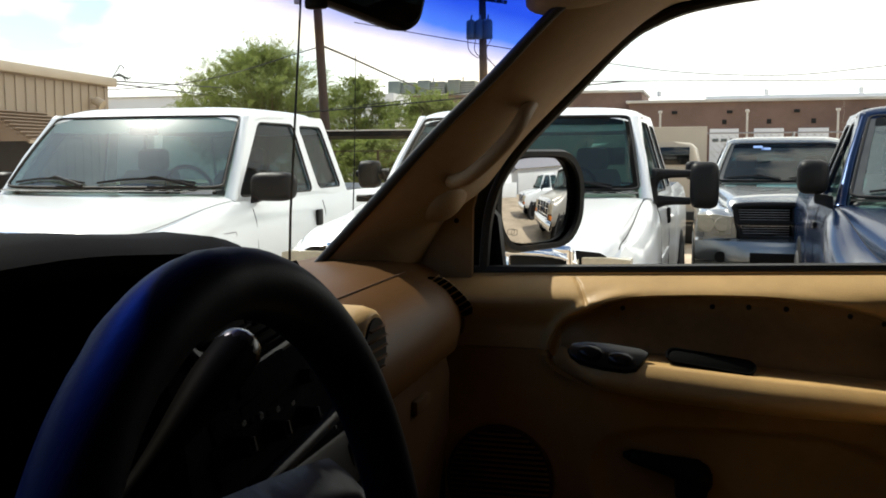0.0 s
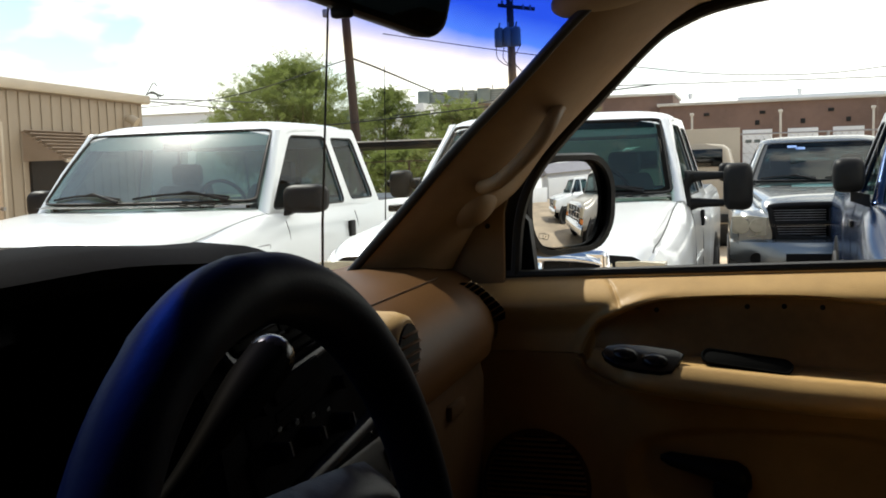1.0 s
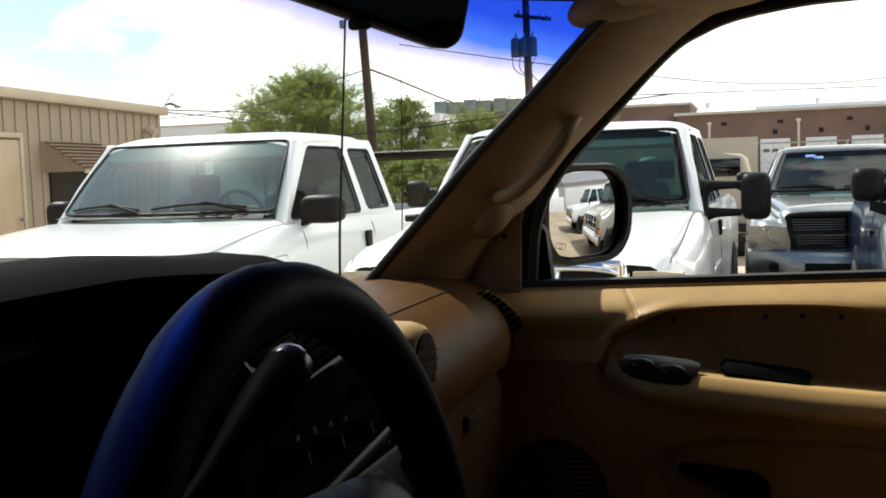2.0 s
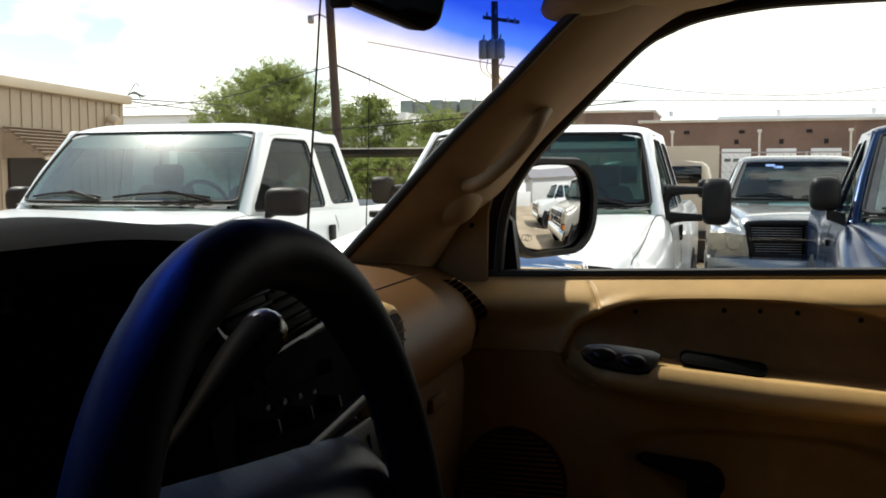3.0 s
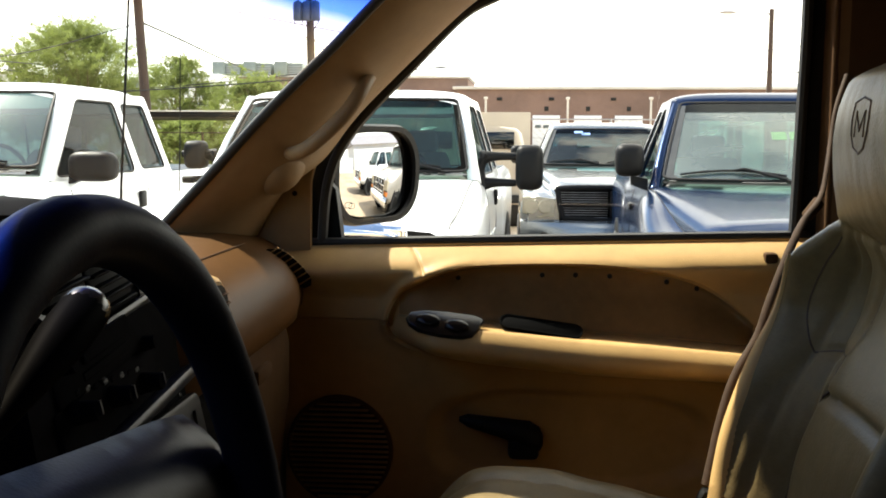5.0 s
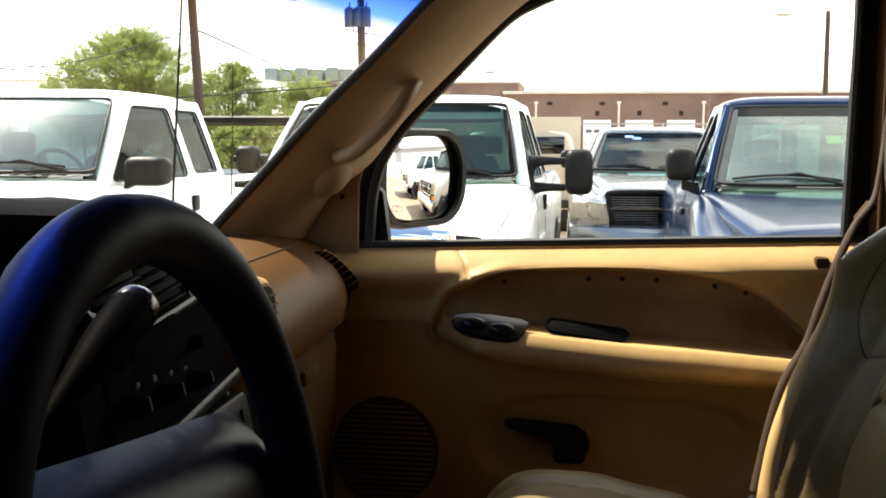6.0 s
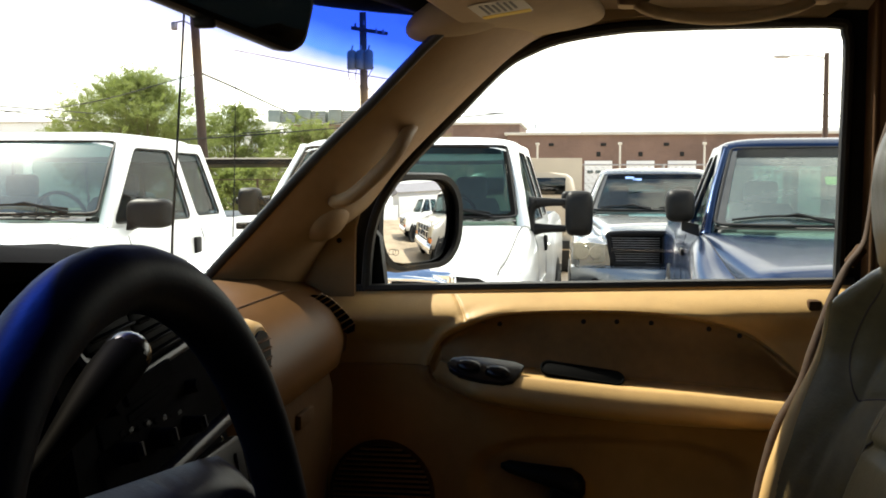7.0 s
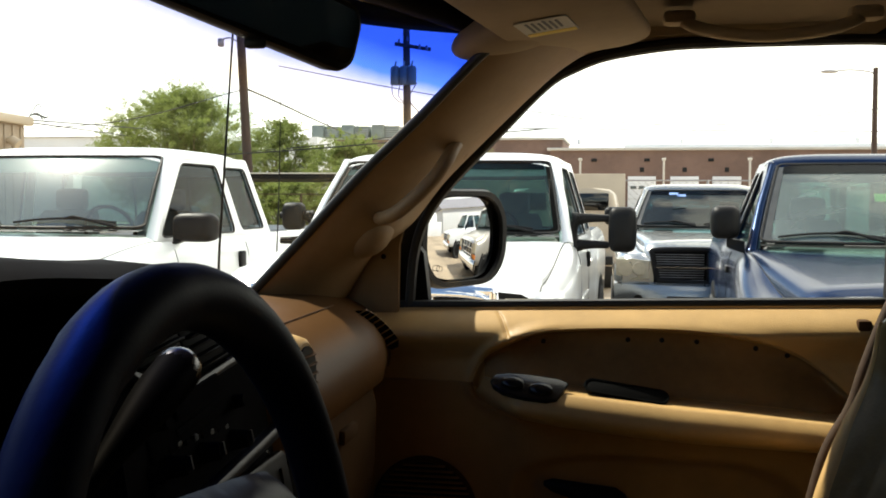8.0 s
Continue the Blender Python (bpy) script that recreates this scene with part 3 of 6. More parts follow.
def ws(u, v):
    """The windshield, u across and v up."""
    s = 2 * u - 1
    y = MID_Y + s * (0.790 - 0.125 * v)
    xb, zb = -0.86 + 0.27 * abs(s) ** 2.4, 1.275
    xt, zt = -0.325 + 0.275 * abs(s) ** 3.0 * (1.0), 1.885 - 0.055 * abs(s) ** 3
    return (xb + (xt - xb) * v - 0.015 * math.sin(math.pi * v), y, zb + (zt - zb) * v + 0.012 * math.sin(math.pi * v))


single("window_1", sheet(ws, 40, 24), WINDSHIELD, "windshield glass with a blue sun strip", "window", kind="structure", smooth=80)

single("trim", tube([Vector(ws(u, 1.0)) + Vector((0.012, 0, 0.017)) for u in np.linspace(0.0, 1.0, 41)], 0.019, 10), BLACK, "hidden dark rod that stops light above the windshield", "trim", kind="structure")

# rear part of the passenger side: pillar behind the door, belt reel cover
def bp_ring(z, w=0.0):
    return [(0.595, DOOR_Y + 0.03, z), (0.597, DOOR_Y - 0.035, z), (0.615, DOOR_Y - 0.050, z), (0.68, DOOR_Y - 0.052, z), (0.74, DOOR_Y - 0.03, z), (0.75, DOOR_Y + 0.03, z)]


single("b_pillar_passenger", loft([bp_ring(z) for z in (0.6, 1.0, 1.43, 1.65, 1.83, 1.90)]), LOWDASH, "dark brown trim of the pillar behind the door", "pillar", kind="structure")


single("trim", tube([(0.600, DOOR_Y - 0.034, z) for z in (0.9, 1.3, 1.6, 1.88)], 0.006, 10), LOWDASH, "narrow edge of the pillar trim, coloured dark brown for shade", "trim", kind="structure")


def wall_with_hole(name, plane, outer, hole, axis, thick, mat, label, kind="structure"):
    """A wall in the plane axis=plane: the outer rectangle less a rectangular hole."""
    (u0, v0, u1, v1), (a0, b0, a1, b1) = outer, hole
    b = bmesh.new()
    for r in ((u0, v0, u1, b0), (u0, b1, u1, v1), (u0, b0, a0, b1), (a1, b0, u1, b1)):
        c, s = ((r[0] + r[2]) / 2, (r[1] + r[3]) / 2), (r[2] - r[0], r[3] - r[1])
        if s[0] > 1e-4 and s[1] > 1e-4:
            box((thick, s[0], s[1]) if axis == "x" else (s[0], thick, s[1]), (plane, c[0], c[1]) if axis == "x" else (c[0], plane, c[1]), bm=b)
    return single(name, b, mat, label, "wall", kind=kind)


DRV_Y = -0.06
wall_with_hole("wall_rear", 1.62, (DRV_Y - 0.03, 0.45, DOOR_Y + 0.05, 1.92), (0.2, 1.42, 1.4, 1.80), "x", 0.04, TAN_CLOTH, "tan rear wall of the cab with its window")
single("window_2", box((0.004, 1.2, 0.38), (1.625, 0.8, 1.61)), DARKGLASS, "tinted rear window of the cab", "window", kind="structure")
wall_with_hole("wall_passenger_rear", DOOR_Y + 0.02, (0.75, 0.45, 1.62, 1.91), (0.82, 1.44, 1.5, 1.82), "y", 0.04, TAN, "tan trim behind the passenger door")
wall_with_hole("wall_driver", DRV_Y, (-0.50, 0.45, 1.62, 1.91), (-0.12, 1.36, 0.56, 1.84), "y", 0.05, LOWDASH, "driver's door with its tinted window")
single("window_3", box((0.66, 0.004, 0.46), (0.22, DRV_Y, 1.60)), CABGLASS, "unseen driver's window, near black to keep light out", "window", kind="structure")
single("window_4", box((0.66, 0.004, 0.36), (1.16, DOOR_Y + 0.02, 1.63)), DARKGLASS, "tinted rear side window", "window", kind="structure")
single("floor", sheet(lambda u, v: (-1.2 + 2.85 * u, DRV_Y - 0.02 + 1.75 * v, 0.50 + 0.10 * math.exp(-((v - 0.5) / 0.12) ** 2) + 0.25 * smooth01(0.16, 0.0, u)), 30, 30, 0.02), CARPET, "dark carpeted cab floor", "floor", kind="structure", smooth=60)
single("firewall", box((0.04, 1.74, 0.85), (-1.08, 0.80, 0.92), 0.01), BLACK, "dark firewall under the dashboard", "wall", kind="structure")
wall_with_hole("wall_cowl_side", DOOR_Y + 0.03, (-1.1, 0.45, -0.46, 1.30), (-1.0, 1.29, -0.9, 1.295), "y", 0.04, TAN, "tan kick panel beside the footwell")
wall_with_hole("wall_cowl_side_driver", DRV_Y, (-1.1, 0.45, -0.50, 1.30), (-1.0, 1.29, -0.9, 1.295), "y", 0.04, TAN, "tan kick panel beside the footwell")

# ---- dashboard ----
dash = thing("dashboard", "tan padded dashboard with a black instrument hood", "dashboard", at=(-0.5, MID_Y, 0.9))
DASH = [(-0.93, 1.275), (-0.80, 1.33), (-0.62, 1.405), (-0.50, 1.432), (-0.42, 1.440), (-0.345, 1.437), (-0.300, 1.428), (-0.265, 1.412), (-0.240, 1.391), (-0.224, 1.365), (-0.217, 1.338), (-0.222, 1.312), (-0.245, 1.293), (-0.300, 1.283), (-0.36, 1.28), (-0.6, 1.20), (-0.93, 1.18)]


def dash_ring(y):
    k = 0.42 * smooth01(1.44, 1.64, y)
    c = smooth01(1.06, 0.98, y)
    out = []
    for x, z in DASH:
        nose = smooth01(-0.55, -0.25, x)
        out.append((x - 0.075 * k * nose - 0.05 * c * nose, y, z - 0.012 * k * nose))
    return out


part("dash_pad", loft([dash_ring(y) for y in np.linspace(0.95, 1.64, 28)]), TAN_PAD, dash, "tan padded passenger side of the dash, coloured as if in shade", smooth=60)
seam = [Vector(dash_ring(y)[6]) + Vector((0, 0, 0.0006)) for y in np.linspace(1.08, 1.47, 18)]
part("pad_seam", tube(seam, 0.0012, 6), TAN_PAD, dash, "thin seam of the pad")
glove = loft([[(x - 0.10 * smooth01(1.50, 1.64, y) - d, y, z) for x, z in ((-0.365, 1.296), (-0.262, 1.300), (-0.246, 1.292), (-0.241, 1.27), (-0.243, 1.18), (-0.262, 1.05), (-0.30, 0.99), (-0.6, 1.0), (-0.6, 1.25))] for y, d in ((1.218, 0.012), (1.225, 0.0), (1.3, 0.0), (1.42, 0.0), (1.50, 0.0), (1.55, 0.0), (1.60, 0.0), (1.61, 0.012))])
glove_ob = part("glove_box", glove, LOWDASH, dash, "tan glove box lid, coloured dark brown for shade")
part("glove_latch", box((0.012, 0.07, 0.022), (-0.238, 1.33, 1.262), 0.005), LOWDASH, glove_ob, "tan glove box latch, coloured dark brown for shade")
part("dash_lower", box((0.46, 0.62, 0.44), (-0.50, 1.30, 1.06), 0.03), BLACK, dash)

# side outlet at the end of the pad: a slanted slot with fins
SLOT = curve([(-0.283, 1.522, 1.412), (-0.268, 1.555, 1.396), (-0.252, 1.588, 1.370), (-0.238, 1.618, 1.340)], 6)
SLOT_W = Vector((0.74, -0.10, 0.35)).normalized()
outlet = part("side_outlet", loft([[p + SLOT_W * (w * a) + Vector((0.35, -0.8, 0.2)) * d for a, d in ((-1, 0.0), (-0.9, 0.006), (0.9, 0.006), (1, 0.0), (0.9, -0.03), (-0.9, -0.03))] for p, w in zip(SLOT, [0.005, 0.010, 0.013] + [0.0155] * (len(SLOT) - 5) + [0.011, 0.006])]), BLACK, dash, "black slanted air outlet at the end of the pad")
for k in range(8):
    p = SLOT[2 + 2 * k] + Vector((0.35, -0.8, 0.2)) * 0.007
    part("outlet_fin", tube([p - SLOT_W * 0.0135 - Vector((0, 0, 0.002)), p + SLOT_W * 0.0135 + Vector((0, 0, 0.002))], 0.0021, 6, 0.7), TAN, outlet)

# round vent on the pad
vent = part("round_vent", tube([(-0.285, 1.09, 1.386), (-0.240, 1.09, 1.386), (-0.226, 1.09, 1.386), (-0.222, 1.09, 1.386)], [0.050, 0.049, 0.045, 0.040], 28), TAN, dash, "round tan air vent")
part("vent_throat", tube([(-0.226, 1.09, 1.386), (-0.2195, 1.09, 1.386)], [0.036, 0.036], 24), BLACK, vent)
for k in range(5):
    dz = -0.024 + 0.012 * k
    hw = math.sqrt(0.035 ** 2 - dz ** 2)
    part("vent_fin", box((0.006, 2 * hw, 0.0022), (-0.2185, 1.09, 1.386 + dz), 0.0008, turn(0, 15, 0), 1), LOWDASH, vent)

# black hood over the instruments and the centre stack
HOODP = [(-0.86, 1.31), (-0.70, 1.44), (-0.54, 1.515), (-0.43, 1.545), (-0.345, 1.553), (-0.295, 1.549), (-0.278, 1.537), (-0.290, 1.522), (-0.34, 1.512), (-0.46, 1.47), (-0.58, 1.38), (-0.86, 1.25)]


def hood_ring(y):
    k = 0.10 * smooth01(0.60, 0.85, y) + 0.06 * smooth01(0.85, 0.92, y) + 0.84 * smooth01(0.90, 1.12, y) + smooth01(0.05, -0.05, y) * 0.4
    return [(x - 0.05 * k * smooth01(-0.7, -0.4, x), y, 1.28 + (z - 1.28) * (1 - 0.60 * k)) for x, z in HOODP]


part("instrument_hood", loft([hood_ring(y) for y in np.linspace(-0.03, 1.17, 40)]), DASHBLACK, dash, "black padded instrument hood", smooth=60)
part("instrument_face", box((0.03, 0.52, 0.20), (-0.40, 0.42, 1.42), 0.02, turn(0, -12, 0)), GLOSSBLACK, dash, "dark instrument cluster behind its lens")
stack = part("center_console", loft([[(-0.62, y, 0.95), (-0.62, y, 1.40), (-0.285 + d, y, 1.500 - 0.06 * smooth01(1.0, 1.1, y)), (-0.250 + d, y, 1.40), (-0.235 + d, y, 1.30), (-0.25 + d, y, 1.20), (-0.29 + d, y, 1.02), (-0.36 + d, y, 0.95)] for y, d in ((0.69, -0.03), (0.71, 0.0), (1.02, 0.0), (1.10, -0.02), (1.13, -0.06))]), CONSOLE, dash, "dark grey console with radio and vents")


part("console_flank", loft([[(-0.60, y, 0.95), (-0.60, y, 1.295), (-0.262 - d, y, 1.295), (-0.246 - d, y, 1.280), (-0.250 - d, y, 1.18), (-0.29 - d, y, 1.02), (-0.36, y, 0.95)] for y, d in ((1.10, 0.0), (1.205, 0.0), (1.214, 0.02))]), CONSOLE, stack, "dark side of the console beside the glove box")


def on_stack(y, s):
    """A place on the console's face: s runs down from its top."""
    a, b = Vector((-0.284, y, 1.500)), Vector((-0.236, y, 1.30))
    q = a.lerp(b, s)
    q.x -= 0.03 * smooth01(0.98, 1.08, y)
    q.z -= 0.08 * (y - 0.82)
    return q


TILT = -13.0
for y in (0.812, 0.905):
    p = on_stack(y, 0.20)
    v = part("console_vent", box((0.012, 0.088, 0.055), (p.x + 0.002, p.y, p.z), 0.004, turn(4, TILT, 0)), VENTBLACK, stack, "black slatted air vent")
    for k in range(5):
        q = on_stack(y, 0.20 + (-0.022 + 0.011 * k) / 0.205)
        part("vent_slat", box((0.014, 0.082, 0.0030), (q.x + 0.008, q.y, q.z), 0.001, turn(4, TILT + 8, 0), 1), VENTBLACK, v)
p = on_stack(0.885, 0.385)
part("bezel_strip", box((0.016, 0.26, 0.010), (p.x + 0.006, p.y, p.z), 0.004, turn(5, TILT, 0)), BEZEL, stack, "grey bezel strip under the vents")
part("bezel_corner", tube(curve([on_stack(0.742, 0.20) + Vector((0.006, 0, 0)), on_stack(0.748, 0.30) + Vector((0.008, 0, 0)), on_stack(0.765, 0.345) + Vector((0.008, 0, 0))], 5), [0.004 + 0.006 * t / 10 for t in range(11)], 8), BEZEL, stack, "curved grey bezel corner")
part("bezel_corner", slab([(-0.008, 0.018), (0.004, 0.016), (0.012, -0.016), (-0.008, -0.016)], 0.008, on_stack(0.968, 0.27) + Vector((0.004, 0, 0)), turn(90, 0, 90) @ turn(-12, 0, 0), 0.002), BEZEL, stack, "pale bezel wedge beside the vent")
p = on_stack(0.85, 0.50)
radio = part("radio", box((0.02, 0.20, 0.046), (p.x + 0.002, p.y, p.z), 0.004, turn(5, TILT, 0)), CONSOLE, stack, "black car radio with small knobs")
part("display", box((0.004, 0.10, 0.018), (p.x + 0.0125, p.y, p.z + 0.012), 0.001, turn(5, TILT, 0), 1), CONSOLE, radio)
part("tape_slot", box((0.004, 0.10, 0.008), (p.x + 0.0135, p.y, p.z - 0.008), 0.001, turn(5, TILT, 0), 1), CONSOLE, radio)
for y, dz in ((0.765, 0.004), (0.935, -0.012)):
    part("knob", tube([(p.x + 0.008, y, p.z + dz), (p.x + 0.026, y, p.z + dz + 0.004)], [0.008, 0.0065], 16), CONSOLE, radio, "round radio knob")
for k in range(8):
    part("button", box((0.008, 0.012, 0.007), (p.x + 0.014, 0.785 + 0.0175 * k, p.z - 0.021 - 0.0014 * k), 0.002, turn(5, TILT, 0), 1), BLACK if k % 2 else CONSOLE, radio)
p = on_stack(0.85, 0.70)
heat = part("heater_panel", box((0.016, 0.21, 0.036), (p.x + 0.002, p.y, p.z), 0.004, turn(5, TILT, 0)), CONSOLE, stack, "black heater panel with round knobs")
for k, y in enumerate((0.775, 0.845, 0.915)):
    part("knob", tube([(p.x + 0.006, y, p.z + 0.004 - 0.005 * k), (p.x + 0.030, y, p.z + 0.008 - 0.005 * k)], [0.011, 0.008], 18), CONSOLE, heat, "round heater knob")
    part("pointer", box((0.003, 0.003, 0.012), (p.x + 0.031, y, p.z + 0.010 - 0.005 * k), 0, turn(0, TILT, 0)), BEZEL, heat, "pale pointer mark")
for k in range(4):
    q = on_stack(1.015, 0.42 + 0.15 * k)
    part("switch_button", box((0.014, 0.024, 0.018), (q.x + 0.006, q.y, q.z), 0.004, turn(0, TILT, 20)), GLOSSBLACK, stack)
q = on_stack(0.91, 0.83)
part("lower_strip", box((0.020, 0.34, 0.014), (q.x + 0.010, q.y, q.z), 0.005, turn(5, TILT, 0)), BEZEL, stack, "grey bezel strip with a rounded edge")
tray = part("ash_tray", slab(rounded(0.20, 0.060, 0.012), 0.012, on_stack(0.93, 1.03) + Vector((0.004, 0, 0)), turn(90, 0, 90) @ turn(-12, 0, 0), 0.004), DARKGREY, stack, "dark pull-out tray under the bezel")
for k in range(3):
    q = on_stack(1.00 + 0.016 * k, 1.03)
    part("tray_rib", tube([q + Vector((0.018, 0, 0.022)), q + Vector((0.020, 0.004, 0.0)), q + Vector((0.018, 0.012, -0.022))], 0.0018, 6), BEZEL, tray)
part("cowl_top", sheet(lambda u, v: (-0.93 - 0.12 * (1 - v), DRV_Y + 1.72 * u, 1.285 + 0.01 * v), 8, 3, 0.01), BLACK, dash)

# ---- steering wheel, column, shifter ----
WC, WTILT, WR = Vector((-0.066, 0.492, 1.357)), radians(10.5), 0.1868
WU, WV, WN = Vector((-math.sin(WTILT), 0, math.cos(WTILT))), Vector((0, 1, 0)), Vector((math.cos(WTILT), 0, math.sin(WTILT)))
wheel = thing("steering_wheel", "dark leather-wrapped steering wheel with a broad hub", "steering wheel", at=tuple(WC))
pts, rad = [], []
for k in range(96):
    a = 2 * math.pi * k / 96
    d = math.degrees(a)
    pts.append(WC + WU * (WR * math.cos(a)) + WV * (WR * math.sin(a)))
    rad.append(0.0192 + 0.0011 * smooth01(330, 334, d) + 0.0008 * math.sin(3 * a))
part("rim", tube(pts, rad, 18, closed=True), WHEELSKIN, wheel, smooth=70)


def hub(u, v):
    s, t = 2 * u - 1, 2 * v - 1
    w = 0.168 + 0.002 * t + 0.026 * max(0.0, s)
    k = 0.008 * (abs(s) ** 6) * (1 - 0.5 * t)
    bulge = 0.016 * max(0.0, (1 - abs(s) ** 4)) * max(0.0, (1 - abs(t) ** 4))
    return WC + WV * (s * w) + WU * (-0.036 - 0.026 * s + t * 0.108 - k * (t > 0)) + WN * (-0.016 + bulge - 0.03 * max(0.0, t) ** 5)


hub_ob = part("hub_pad", sheet(hub, 28, 18, 0.03), HUBSKIN, wheel, "dark grey padded airbag hub", smooth=60)
part("pad_seam", tube([hub(u, 0.60) + WN * 0.0008 for u in np.linspace(0.25, 0.85, 12)], 0.0015, 6), BLACK, hub_ob)
for s in (-1, 1):
    a = WC + WV * (s * 0.12) - WU * 0.045 - WN * 0.012
    e = WC + WV * (s * 0.182) - WU * 0.055
    part("spoke", tube([a, a.lerp(e, 0.5) - WN * 0.003, e], [0.024, 0.022, 0.016], 12, 0.6), WHEELSKIN, wheel)
column = thing("steering_column", "black steering column with a shift lever", "steering column", at=(-0.3, 0.49, 1.2))
ax = Vector((0.93, 0, 0.36))
part("shroud", tube([WC - ax * 0.05, WC - ax * 0.09, WC - ax * 0.28, WC - ax * 0.42], [0.05, 0.062, 0.066, 0.06], 18), BLACK, column)
lev = curve([(-0.190, 0.500, 1.390), (-0.184, 0.545, 1.413), (-0.182, 0.595, 1.436), (-0.183, 0.645, 1.455), (-0.185, 0.690, 1.470)], 8)
part("shift_lever", tube(lev, [0.0066 + 0.0112 * smooth01(0.20, 0.80, i / (len(lev) - 1)) for i in range(len(lev) - 2)] + [0.0155, 0.0085], 18), LEVERSKIN, column, "dark thick column shift lever", smooth=60)
part("lever_tip", tube([lev[-5], lev[-4], lev[-3], lev[-2], lev[-1]], [0.0174, 0.0180, 0.0181, 0.0164, 0.0095], 18), GLOSSBLACK, column, "glossy end piece that gives the lever its highlight", smooth=70)
part("stalk", tube([(-0.21, 0.43, 1.37), (-0.20, 0.36, 1.385), (-0.19, 0.30, 1.39)], [0.008, 0.009, 0.010], 10), BLACK, column)

# ---- passenger seat ----
SEAT_Y = 1.198
seat = thing("passenger_seat", "grey-tan leather bucket seat with tall built-in headrest", "seat", at=(0.3, SEAT_Y, 0.6))
BX = [(0.446, 0.96), (0.457, 1.07), (0.475, 1.175), (0.507, 1.277), (0.533, 1.328), (0.548, 1.378), (0.548, 1.44), (0.530, 1.50), (0.516, 1.56), (0.514, 1.60), (0.523, 1.66), (0.545, 1.70)]


def back_x(z):
    return sum(lin([p[1] for p in BX], [p[0] for p in BX], z + d) for d in (-0.03, -0.018, -0.006, 0.006, 0.018, 0.03)) / 6


def back_half(z):
    return lin([0.95, 1.1, 1.3, 1.36, 1.40, 1.44, 1.48, 1.52, 1.57, 1.62, 1.66, 1.685, 1.705], [0.262, 0.276, 0.274, 0.270, 0.260, 0.240, 0.212, 0.180, 0.157, 0.149, 0.136, 0.115, 0.06], z)


SEAMS, SEAM_LINES = [], []
for q0 in (1, -1):
    for pts in (((0.72, 1.462), (0.77, 1.40), (0.77, 1.35), (0.70, 1.298)), ((0.30, 1.468), (0.34, 1.39), (0.47, 1.306)), ((0.70, 1.298), (0.60, 1.306), (0.47, 1.306)), ((0.70, 1.298), (0.77, 1.22), (0.82, 1.12), (0.84, 1.0)), ((0.47, 1.306), (0.50, 1.25), (0.58, 1.15), (0.63, 1.02))):
        SEAM_LINES.append([(q.x, q.y) for q in curve([(q0 * a * 0.27, b, 0) for a, b in pts], 10)])
        SEAMS += SEAM_LINES[-1]
SEAMS = np.array(SEAMS)


def seat_back(u, v):
    z = 0.96 + 0.745 * v
    s = 2 * u - 1
    hw = back_half(z)
    low = smooth01(1.50, 1.42, z)
    bol = 0.103 * low * smooth01(0.58, 0.94, abs(s)) - 0.05 * abs(s) ** 10
    bol -= 0.008 * math.exp(-((abs(s) - 0.56) / 0.03) ** 2) * low
    bol -= 0.007 * math.exp(-((z - 1.462 - 0.03 * s * s) / 0.007) ** 2)
    bol -= 0.010 * math.exp(-((z - 1.26 + 0.03 * s * s) / 0.007) ** 2) * (abs(s) < 0.5)
    bol -= 0.006 * math.exp(-((abs(s) - 0.72 + 0.3 * (z - 1.2)) / 0.02) ** 2) * low
    bol += 0.010 * (1 - abs(s) ** 2.5) * smooth01(1.46, 1.54, z) + 0.02 * (1 - s * s) * low * smooth01(1.0, 1.15, z) * smooth01(1.45, 1.2, z) * 0.6
    bol -= 0.0048 * math.exp(-(float(np.sqrt(((SEAMS - (s * 0.27, z)) ** 2).sum(1).min())) / 0.0085) ** 2)
    wr = 0.0010 * noise.noise((s * 3, z * 14, 1.3)) + 0.0005 * noise.noise((s * 9, z * 22, 4.1))
    return Vector((back_x(z) + 0.026 * low - bol + wr + 0.06 * smooth01(1.66, 1.705, z), SEAT_Y + s * hw, z))


part("backrest", sheet(seat_back, 130, 150), LEATHER, seat, "creased grey-tan leather backrest", smooth=70)
shell = loft([[(back_x(z) + 0.02 + 0.06 * smooth01(1.66, 1.705, z), SEAT_Y - back_half(z), z), (back_x(z) + 0.085, SEAT_Y - back_half(z) * 0.93, z), (back_x(z) + 0.115, SEAT_Y, z), (back_x(z) + 0.085, SEAT_Y + back_half(z) * 0.93, z), (back_x(z) + 0.02 + 0.06 * smooth01(1.66, 1.705, z), SEAT_Y + back_half(z), z)] for z in np.linspace(0.96, 1.700, 30)], False, False)
part("seat_shell", shell, LEATHER, seat, smooth=60)
for s in (-1, 1):
    pl = [seat_back(0.5 + 0.5 * s * 0.995, v) + Vector((0.012, s * 0.004, 0)) for v in np.linspace(0.05, 0.68, 26)]
    part("piping", tube(pl, 0.0045, 8), PIPING, seat, "brown piping along the bolster")


def cushion(u, v):
    s = 2 * v - 1
    x = -0.045 + 0.505 * u
    hw = 0.262 - 0.05 * smooth01(0.20, 0.0, u) ** 2
    top = sum(lin([-0.05, 0.0, 0.03, 0.07, 0.17, 0.31, 0.46], [0.985, 1.075, 1.106, 1.128, 1.124, 1.092, 1.055], x + d) for d in (-0.02, -0.01, 0.0, 0.01, 0.02)) / 5
    z = top - 0.020 * s * s + 0.014 * smooth01(0.55, 0.82, abs(s)) - 0.10 * abs(s) ** 9 - 0.008 * math.exp(-((abs(s) - 0.56) / 0.03) ** 2)
    z -= 0.005 * math.exp(-((x - 0.15) / 0.006) ** 2) * (abs(s) < 0.55)
